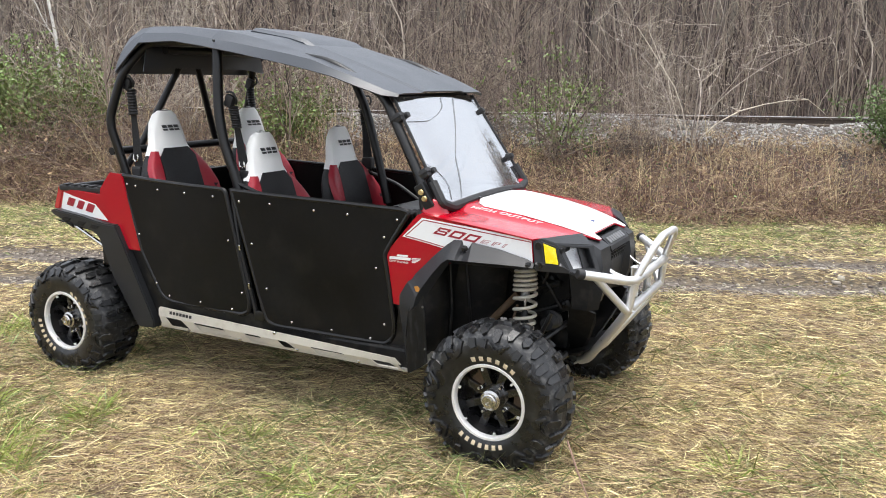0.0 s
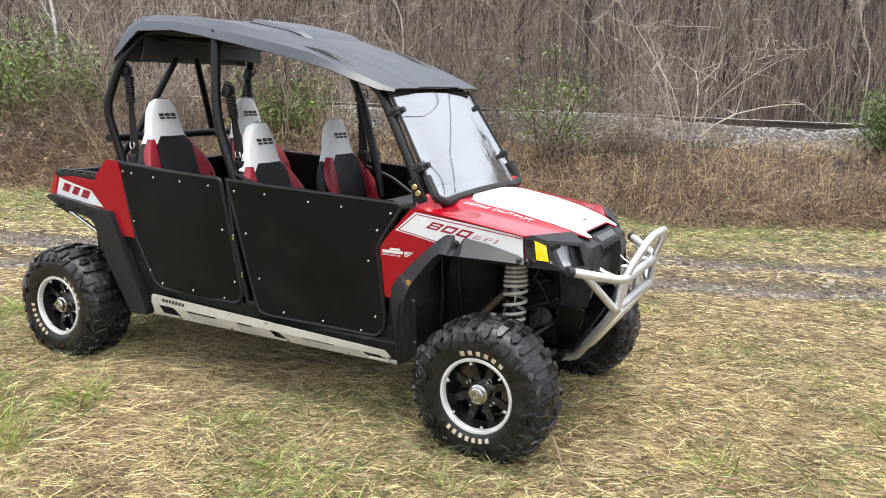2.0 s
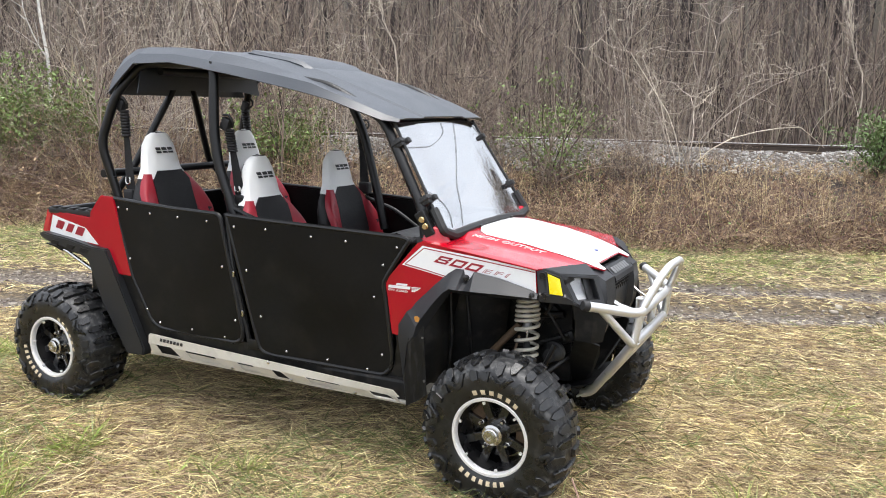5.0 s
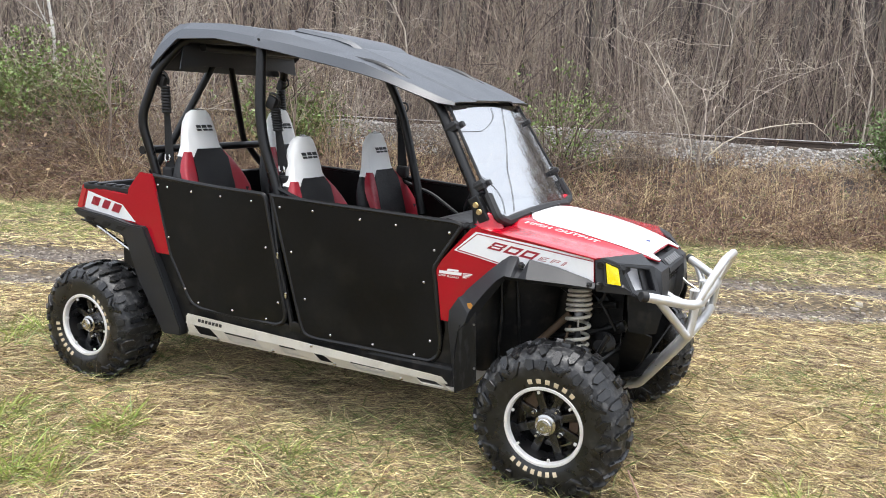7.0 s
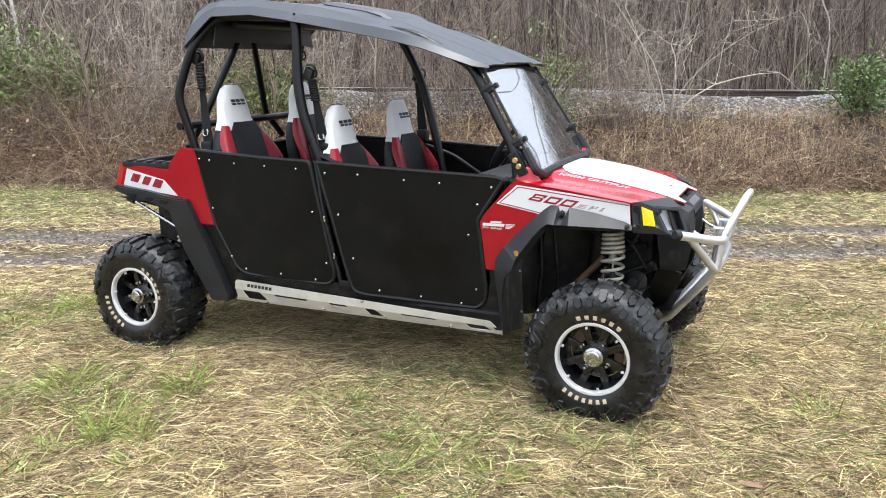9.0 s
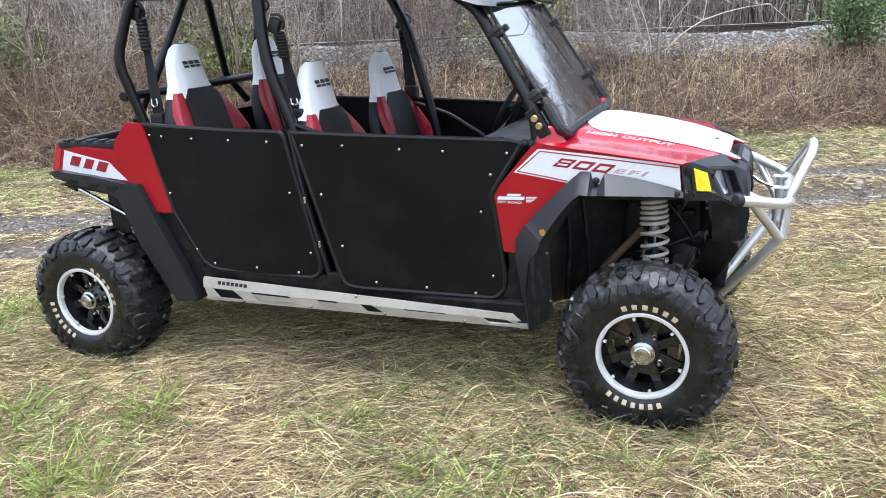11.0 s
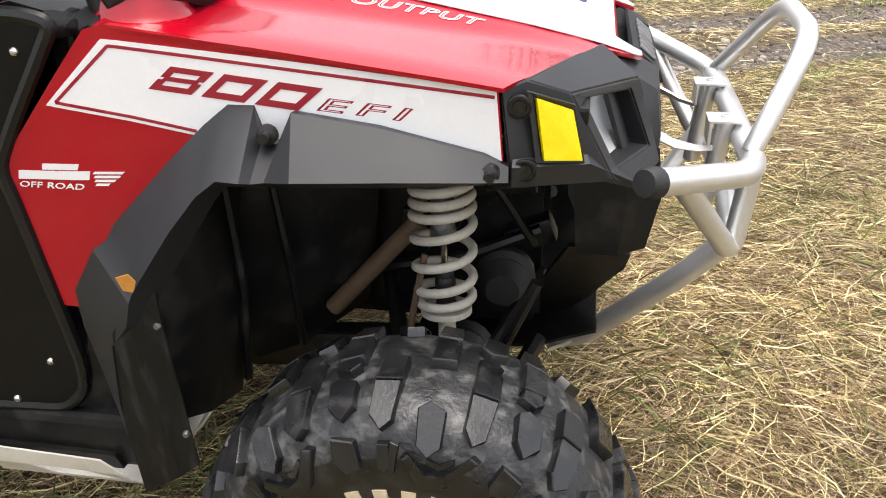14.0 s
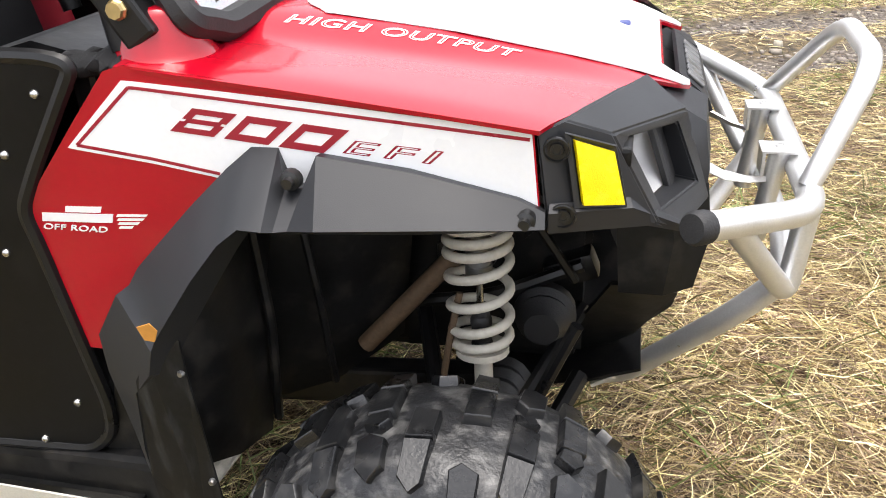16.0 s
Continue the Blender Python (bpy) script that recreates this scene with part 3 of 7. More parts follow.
def stone_set(x, y, z, size):
    """Rough eight-cornered stones."""
    n = len(x)
    cube = np.array([[i, j, k] for i in (-1, 1) for j in (-1, 1) for k in (-1, 1)], float)
    pts = cube[None] * (1 + rng.uniform(-0.4, 0.25, (n, 8, 3))) * size[:, None, None] * rng.uniform(0.6, 1.1, (n, 1, 3)) * [1, 1, 0.7]
    a = rng.uniform(0, 6.28, n)
    ca, sa = np.cos(a)[:, None], np.sin(a)[:, None]
    q = np.stack([pts[..., 0] * ca - pts[..., 1] * sa, pts[..., 0] * sa + pts[..., 1] * ca, pts[..., 2]], -1)
    q += np.stack([x, y, z], -1)[:, None]
    f = np.array([[0, 1, 3, 2], [4, 6, 7, 5], [0, 4, 5, 1], [2, 3, 7, 6], [0, 2, 6, 4], [1, 5, 7, 3]])
    return q.reshape(-1, 3), (np.arange(n)[:, None, None] * 8 + f[None]).reshape(-1, 4)


def build_stones():
    u = rng.uniform(-9, 10, 9000)
    v = np.where(rng.random(9000) < 0.5, rng.normal(7.1, 0.2, 9000), rng.normal(8.25, 0.22, 9000))
    x, y = to_xy(u, v)
    s = 0.004 + 0.016 * rng.random(9000) ** 2 * (1 + (rng.random(9000) < 0.05))
    stuff("track_gravel", *stone_set(x, y, height(x, y) + s * 0.25, s), STONE, "grey gravel lying in the wheel ruts of the track", "gravel")
    u, v = rng.uniform(-3, 21, 16000), 14.15 + 2.6 * rng.random(16000) ** 1.5
    v = v + 0.16 * np.sin(2.3 * u) + 0.10 * np.sin(5.7 * u + 1) + rng.normal(0, 0.1, 16000)
    x, y = to_xy(u, v)
    s = rng.uniform(0.010, 0.024, 16000)
    stuff("railway_ballast", *stone_set(x, y, height(x, y) + s * 0.4, s), BALLAST, "pale crushed stone ballast under the railway", "ballast")


def build_railway():
    top = 1.36
    track = tagged(new("railway_track"), "rusty railway track on wooden ties along the bank", "railway")
    track.matrix_world = LAND @ Matrix.Translation((0, 0, 0))
    for v in (15.55, 16.99):
        bm = bmesh.new()
        prof = [(-0.065, 0), (0.065, 0), (0.065, 0.012), (0.012, 0.03), (0.012, 0.105), (0.035, 0.115), (0.035, 0.15), (-0.035, 0.15), (-0.035, 0.115), (-0.012, 0.105), (-0.012, 0.03), (-0.065, 0.012)]
        loft(bm, [[(u, v + a, top - 0.075 + b) for a, b in prof] for u in (-60, -30, 0, 30, 60)], closed=True, caps=True)
        rail = part("rail", bm, RAIL_STEEL, track)
        bm = bmesh.new()
        box(bm, (0, v, top + 0.078), (120, 0.052, 0.006))
        part("rail_head", bm, MACHINED, rail, "bright worn running surface")
    bm = bmesh.new()
    box(bm, (0, 0, 0), (0.22, 2.55, 0.17), bevel=0.012)
    first = part("tie", bm, SLEEPER, track)
    first.location = (-18, 16.27, top - 0.125)
    for k in range(1, 70):
        ob = new("tie", first.data)
        ob.parent = track
        ob.location = (-18 + 0.58 * k, 16.27, top - 0.125)
        ob.rotation_euler = (0, 0, 0.03 * math.sin(7.3 * k))


def curved(start, n, length, lean, droop, segs, upright=0.8):
    """Bent stems that rise from start (n, 3)."""
    az = rng.uniform(0, 2 * np.pi, n)
    el = np.clip(rng.normal(upright, lean, n), 0.1, 1.57)
    t = np.linspace(0, 1, segs + 1)[None]
    e = el[:, None] - np.abs(rng.normal(droop, droop * 0.6, n))[:, None] * t
    a = az[:, None] + rng.normal(0, 0.5, n)[:, None] * t
    st = rng.uniform(*length, n)[:, None] / segs
    d = np.stack([np.cos(e) * np.cos(a) * st, np.cos(e) * np.sin(a) * st, np.sin(e) * st], -1)
    d[:, 0] = 0
    return start[:, None] + np.cumsum(d, 1)


def leaf_set(centres, size):
    n = len(centres)
    a = rng.normal(size=(n, 3))
    a /= np.linalg.norm(a, axis=1, keepdims=True)
    b = np.cross(a, rng.normal(size=(n, 3)))
    b /= np.linalg.norm(b, axis=1, keepdims=True) + 1e-9
    s = rng.uniform(*size, n)[:, None]
    v = np.stack([centres - a * s, centres + b * s * 0.5, centres + a * s, centres - b * s * 0.5], 1)
    return v.reshape(-1, 3), np.arange(n * 4).reshape(-1, 4)


def build_brush():
    n = 42000
    u = rng.uniform(-16, 12, n)
    v = brush_foot(u) + np.abs(rng.normal(0, 1.5, n)) - 0.1
    v = np.where(v > np.where(u > -2, 13.95, 14.7), rng.uniform(12.0, 13.9, n), v)
    x, y = to_xy(u, v)
    start = np.stack([x, y, height(x, y) - 0.02], -1)
    tall = 0.75 + 0.35 * patches(u, v, 0.6) + 0.75 * smooth((-1 - u) / 4)
    tall = np.where((u > -1.5) & (v > 11.9), np.minimum(tall, np.interp(v, [11.9, 13.0, 14.2, 14.9], [0.72, 0.55, 0.36, 0.2])), tall)
    arcs = curved(start, n, (0.4, 1.35), 0.5, 1.7, 5, 1.05)
    arcs = arcs + np.cumsum(rng.normal(0, 0.028, arcs.shape), 1) * np.linspace(0, 1, 6)[None, :, None]
    arcs = start[:, None] + (arcs - start[:, None]) * tall[:, None, None]
    w = rng.uniform(0.003, 0.009, n)[:, None] * np.linspace(1.1, 0.4, 6)[None]
    m = 4200
    u2 = rng.uniform(-19, 15, m)
    v2 = rng.uniform(0, 1, m) * (np.where(u2 > -2, 14.1, 14.9) - brush_foot(u2)) + brush_foot(u2)
    x2, y2 = to_xy(u2, v2)
    s2 = np.stack([x2, y2, height(x2, y2)], -1)
    weeds = curved(s2, m, (0.5, 1.5), 0.15, 0.25, 4, 1.45)
    short = np.where((u2 > -1.5) & (v2 > 11.6), np.interp(v2, [11.6, 13.0, 14.9], [0.6, 0.3, 0.14]) * (1 + 1.6 * (rng.random(m) < 0.03)), 1.0)
    weeds = s2[:, None] + (weeds - s2[:, None]) * short[:, None, None]
    w2 = rng.uniform(0.004, 0.008, m)[:, None] * np.linspace(1, 0.5, 5)[None]
    pale = rng.random(n) < 0.16 + 0.3 * (patches(u + 2, v, 0.9) > 0.25)
    stuff("brush_thicket", *ribbons(arcs[~pale], w[~pale]), BRIAR, "tangled reddish-brown brambles on the bank", "brush")
    stuff("dry_weeds", *join(ribbons(arcs[pale], w[pale]), ribbons(weeds, w2)), TAN_STEM, "pale dry weeds and canes among the brambles", "weeds")
    g = rng.random(n) < 0.10 + 0.3 * (patches(u - 4, v + 3, 0.8) > 0.3)
    tips = arcs[g]
    tips = tips[rng.integers(0, len(tips), 11000), rng.integers(1, 5, 11000)] + rng.normal(0, 0.05, (11000, 3))
    stuff("green_bramble_leaves", *leaf_set(tips, (0.010, 0.028)), VINE_LEAF, "small green leaves low in the brambles", "leaves")
    k = 24000
    pick = arcs[rng.integers(0, n, k), rng.integers(1, 6, k)] + rng.normal(0, 0.05, (k, 3))
    stuff("dead_leaves", *leaf_set(pick, (0.012, 0.04)), DEAD_LEAF, "withered brown leaves hanging in the brambles", "leaves")
    heads = weeds[rng.integers(0, m, 900), 4]
    stuff("seed_heads", *leaf_set(np.repeat(heads, 8, 0) + rng.normal(0, 0.04, (7200, 3)) * [0.5, 0.5, 1.6], (0.006, 0.02)), BRIAR, "pale seed heads on tall weeds", "weeds")


def shrub(name, u, v, wide, tall, leaves, size, material, label, stems_n=24):
    """A bush of many small leaves round bent stems."""
    x, y = to_xy(u, v)
    z = float(height(np.array([x]), np.array([y]))[0])
    root = tagged(new(name), label, "shrub")
    root.location = (x, y, z)
    start = rng.normal(0, wide * 0.12, (stems_n, 3)) * [1, 1, 0]
    lines = curved(start, stems_n, (tall * 0.7, tall * 1.15), 0.35, 0.5, 6, 1.3)
    polys = [(p, np.linspace(0.018, 0.004, 7)) for p in lines]
    me = mesh_from("woody_base", *stems(polys, 4))
    me.materials.append(BARK)
    new("woody_base", me).parent = root
    clump = lines[rng.integers(0, stems_n, leaves // 14), rng.integers(2, 7, leaves // 14)] + rng.normal(0, wide * 0.16, (leaves // 14, 3)) * [1, 1, 0.7]
    cen = np.repeat(clump, 14, 0) + rng.normal(0, 0.09, (len(clump) * 14, 3))
    me = mesh_from("foliage", *leaf_set(cen, size))
    me.materials.append(material)
    new("foliage", me).parent = root
    return root


def tree_mesh(tall, seed, twigs=90, spread=0.5, trunk_r=0.05, forks=9):
    """A bare tree at the origin: its trunk, and its limbs and twigs."""
    r = np.random.default_rng(seed)
    k = 9
    t = np.linspace(0, 1, k)
    wander = np.cumsum(r.normal(0, 0.035 * tall, (k, 2)), 0) * t[:, None]
    trunk = np.column_stack([wander, t * tall])
    polys, twig = [], []
    for _ in range(forks):
        s = r.uniform(0.18, 0.9)
        p0 = np.array([np.interp(s, t, trunk[:, c]) for c in range(3)])
        az, el = r.uniform(0, 6.28), r.uniform(0.6, 1.3)
        ln = tall * spread * r.uniform(0.5, 1.0) * (1.1 - 0.6 * s)
        q = np.linspace(0, 1, 6)[:, None]
        e = el + q * r.uniform(-0.3, 0.7)
        line = p0 + np.cumsum(np.hstack([np.cos(e) * math.cos(az), np.cos(e) * math.sin(az), np.sin(e)]) * ln / 5, 0) - 0
        line = np.vstack([p0, line[:-1]]) + r.normal(0, 0.015 * ln, (6, 3)) * q
        rad = trunk_r * (1 - 0.75 * s) * 0.55
        polys.append((line, np.linspace(rad, rad * 0.22, 6)))
        for _ in range(twigs // forks):
            i = r.integers(1, 6)
            b = line[i]
            d = np.array([math.cos(az) * math.cos(el), math.sin(az) * math.cos(el), math.sin(el)]) + r.normal(0, 0.55, 3)
            d /= np.linalg.norm(d)
            tl = ln * r.uniform(0.15, 0.5)
            g = np.linspace(0, 1, 4)[:, None]
            twig.append(b + d * tl * g + np.array([0, 0, 1]) * 0.15 * tl * g**2 + r.normal(0, 0.03 * tl, (4, 3)) * g)
    tv = stems([(trunk, np.linspace(trunk_r, trunk_r * 0.25, k))], 7)
    lv = stems(polys, 5)
    wv = ribbons(np.array(twig), np.full((len(twig), 4), 1.0) * np.linspace(0.012, 0.004, 4)[None])
    return tv, join(lv, wv)


def tree(name, material, label, tall, seed, **kw):
    trunk, crown = tree_mesh(tall, seed, **kw)
    root = tagged(new(name), label, "tree", "bare trees on the bank")
    for nm, (vs, qs) in (("trunk", trunk), ("crown", crown)):
        me = mesh_from(nm, vs, qs)
        me.materials.append(material)
        me.shade_smooth()
        new(nm, me).parent = root
    return root


def bare_shrub(name, material, label, tall, seed, stems_n=12, sweep=0.9, thick=0.014):
    """Many arching stems from one foot, each with side shoots and fine twigs."""
    r = np.random.default_rng(seed)
    root = tagged(new(name), label, "shrub", "bare shrubs on the bank")
    main, fine = [], []
    for _ in range(stems_n):
        k = 8
        az, el = r.uniform(0, 6.28), r.uniform(0.75, 1.5)
        q = np.linspace(0, 1, k)[:, None]
        ln = tall * r.uniform(0.6, 1.1)
        e, a = el - q * r.uniform(0.0, sweep), az + q * r.normal(0, 0.5)
        line = np.array([[*r.normal(0, 0.08, 2), 0]]) + np.cumsum(np.hstack([np.cos(e) * np.cos(a), np.cos(e) * np.sin(a), np.sin(e)]) * ln / k, 0)
        line += np.cumsum(r.normal(0, 0.03 * ln, (k, 3)), 0) * q
        line = np.vstack([[line[0, 0], line[0, 1], -0.05], line])
        rad = thick * r.uniform(0.6, 1.1)
        main.append((line, np.linspace(rad, rad * 0.25, k + 1)))
        for _ in range(9):
            i = r.integers(2, k)
            ang, up, sl = r.uniform(0, 6.28), r.uniform(-0.1, 1.2), ln * r.uniform(0.15, 0.45)
            g = np.linspace(0, 1, 6)[:, None]
            ee = up + g * r.uniform(-0.9, 0.7)
            shoot = line[i] + np.cumsum(np.hstack([np.cos(ee) * math.cos(ang), np.cos(ee) * math.sin(ang), np.sin(ee)]) * sl / 6, 0)
            shoot = np.vstack([line[i], shoot[:-1]]) + np.cumsum(r.normal(0, 0.05 * sl, (6, 3)), 0) * g
            main.append((shoot, np.linspace(rad * 0.42, rad * 0.16, 6)))
            for _ in range(4):
                b = shoot[r.integers(1, 6)]
                d = r.normal(0, 1, 3) + [0, 0, 0.35]
                d *= sl * r.uniform(0.2, 0.5) / np.linalg.norm(d)
                h = np.linspace(0, 1, 4)[:, None]
                fine.append(b + d * h + r.normal(0, 0.05 * sl, (4, 3)) * h)
    me = mesh_from("crown", *join(stems(main, 3), ribbons(np.array(fine), np.full((len(fine), 4), 1.0) * np.array([0.006, 0.005, 0.004, 0.003]))))
    me.materials.append(material)
    new("crown", me).parent = root
    return root


def build_shrubs():
    tangled = "tangled bare shrub with fine arching grey-brown twigs"
    kinds = [bare_shrub("bare_shrub", BARK, tangled, 2.3, 31, 16, 1.4, 0.008), bare_shrub("bare_shrub", BARK, tangled, 3.0, 32, 14, 1.1, 0.010),
             bare_shrub("bare_shrub", BARK, tangled, 1.6, 33, 18, 1.6, 0.007), bare_shrub("bare_shrub", PALE_BARK, "pale bare shrub with upright branches", 3.2, 34, 8, 0.7, 0.010)]
    for ob, (u, v) in zip(kinds, ((-8.2, 14.4), (0.6, 13.9), (3.2, 13.2), (-4.6, 14.6))):
        stand(ob, u, v, 40 * u, 1.0, copy=False)
    r = random.Random(8)
    for k in range(52):
        u = -18 + 23 * (k + r.random()) / 52
        v = r.uniform(13.2, 14.9)
        small = 0.62 if u > 1.5 else 1.0
        stand(kinds[r.choice((0, 0, 1, 2, 3))], u, v, r.uniform(0, 360), small * r.uniform(0.6, 1.1))
    for k in range(16):
        stand(kinds[r.choice((0, 1, 1, 2))], -18 + 40 * (k + r.random()) / 16, r.uniform(18.0, 21), r.uniform(0, 360), r.uniform(0.8, 1.4))
    wide = bare_shrub("sweeping_tree", PALE_BARK, "bare many-stemmed small tree with long sweeping pale branches", 3.9, 41, 9, 1.7, 0.016)
    stand(wide, 4.15, 13.6, 0, 1.0, copy=False)


def stand(ob, u, v, turn, scale=1.0, copy=True):
    x, y = to_xy(u, v)
    z = float(height(np.array([x]), np.array([y]))[0]) - 0.05
    m = pose(x, y, z, 0, 0, turn) @ Matrix.Scale(scale, 4)
    if copy:
        c = copy_thing(ob, m)
        c.scale = (scale,) * 3
        return c
    ob.matrix_world = m
    return ob


def build_trees():
    kinds = [
        tree("sapling", BARK, "slender bare sapling with fine grey twigs", 4.6, 11, twigs=170, spread=0.5, trunk_r=0.022, forks=17),
        tree("sapling", BARK, "slender bare sapling with fine grey twigs", 5.4, 12, twigs=170, spread=0.42, trunk_r=0.026, forks=17),
        tree("sapling", BARK, "bushy bare sapling branching from the ground", 3.4, 13, twigs=240, spread=0.75, trunk_r=0.02, forks=22),
        tree("sapling", PALE_BARK, "pale bare sapling with upswept branches", 4.8, 14, twigs=150, spread=0.65, trunk_r=0.028, forks=14),
    ]
    spots = [(-9.5, 15, 0), (-3.4, 14.9, 1), (1.0, 14.7, 2), (-5.2, 19.6, 3)]
    for ob, (u, v, _) in zip(kinds, spots):
        stand(ob, u, v, 30 * u, 1.0, copy=False)
    r = random.Random(5)
    for k in range(92):
        u = -19 + 35 * (k + r.random()) / 92
        v = r.uniform(13.0, 15.0) if r.random() < 0.12 else r.uniform(18.0, 25)
        if u > 2.5 and v < 18:
            continue
        stand(kinds[r.choice((0, 0, 1, 2, 2, 3))], u, v, r.uniform(0, 360), r.uniform(0.7, 1.1))
    birch = tree("birch", BIRCH_BARK, "tall pale-barked bare tree at the edge of the woods", 6.8, 21, twigs=60, spread=0.22, trunk_r=0.042, forks=7)
    stand(birch, -8.25, 18.6, 40, 1.0, copy=False)


def build_woods():
    polys, twig = [], []
    r = np.random.default_rng(3)
    for _ in range(2500):
        u, v = r.uniform(-50, 75), 22 + 60 * r.random() ** 1.3
        x, y = to_xy(u, v)
        z = float(height(np.array([x]), np.array([y]))[0]) - 0.1
        tall = max(3.0, 0.265 * math.hypot(u, v) + 1.2 - max(0, z - 1.2)) * r.uniform(0.8, 1.02)
        t = np.linspace(0, 1, 5)
        lean = r.normal(0, 0.05, 2)
        pts = np.column_stack([x + lean[0] * tall * t + r.normal(0, 0.05, 5), y + lean[1] * tall * t + r.normal(0, 0.05, 5), z + tall * t])
        rad = r.uniform(0.03, 0.13)
        polys.append((pts, np.linspace(rad, rad * 0.3, 5)))
        for _ in range(11):
            s = r.uniform(0.2, 0.97)
            b = np.array([np.interp(s, t, pts[:, c]) for c in range(3)])
            az, el, ln = r.uniform(0, 6.28), r.uniform(0.3, 1.2), tall * r.uniform(0.08, 0.28)
            g = np.linspace(0, 1, 4)[:, None]
            twig.append(b + np.array([math.cos(az) * math.cos(el), math.sin(az) * math.cos(el), math.sin(el)]) * ln * g + np.array([0, 0, 0.25]) * ln * g**2 + r.normal(0, 0.04 * ln, (4, 3)) * g)
    m = 38000
    u, v = rng.uniform(-40, 45, m), 18.5 + 34 * rng.random(m) ** 1.4
    x, y = to_xy(u, v)
    scrub = curved(np.stack([x, y, height(x, y)], -1), m, (0.8, 4.4), 0.14, 0.22, 3, 1.48)
    tw = np.array(twig)
    stuff("far_woods", *stems(polys, 5), DARK_TRUNK, "dense dark leafless trunks on the wooded hillside", "woods")
    stuff("far_undergrowth", *join(ribbons(tw, np.full((len(tw), 4), 1.0) * np.array([0.035, 0.025, 0.018, 0.01])),
        ribbons(scrub, rng.uniform(0.008, 0.022, m)[:, None] * np.array([1.2, 1, 0.8, 0.4]))), WOODS, "grey-brown bare twigs and saplings filling the woods", "undergrowth")


build_grass()
build_tufts()
build_stones()
build_railway()
build_brush()
build_trees()
build_shrubs()
build_woods()
shrub("green_shrub", -7.3, 14.2, 2.2, 1.5, 13000, (0.022, 0.048), VINE_LEAF, "leafy green honeysuckle shrub in the brambles")
shrub("green_shrub", -6.0, 14.4, 1.3, 0.95, 3200, (0.025, 0.05), VINE_LEAF, "low green honeysuckle shrub in the brambles")
shrub("vine_patch", -2.4, 14.0, 1.6, 1.0, 3600, (0.025, 0.045), VINE_LEAF, "green vine patch in the brambles")
shrub("evergreen_shrub", 7.6, 13.8, 0.75, 1.15, 4200, (0.02, 0.045), CEDAR, "dark evergreen shrub beside the railway")
shrub("vine_patch", 2.0, 13.6, 1.0, 1.7, 1500, (0.02, 0.04), VINE_LEAF, "thin green vine climbing through bare saplings")


# ---- the vehicle: x ahead, y to its left, z up, from the ground under its middle ----
LEAN = Matrix.Translation((0, -0.7, 0.3)) @ Matrix.Rotation(radians(1.7), 4, "X") @ Matrix.Translation((0, 0.75, -0.3))
car = tagged(new("utility_vehicle"), "red and white four-seat off-road vehicle with black doors and roof", "off-road vehicle")
car.matrix_world = LEAN
SIDES = (-1, 1)


def at(s, pts):
    return [(x, s * w, z) for x, w, z in pts]


# wheels: built round their own hub, the outer face towards -y
def tyre_profile(half):
    pts = [(0.0, 0.316), (0.04, 0.3155), (0.072, 0.312), (0.096, 0.302), (0.112, 0.284), (0.121, 0.255), (0.124, 0.225), (0.120, 0.19), (0.109, 0.166)]
    return [(a * half / 0.12, r) for a, r in pts]


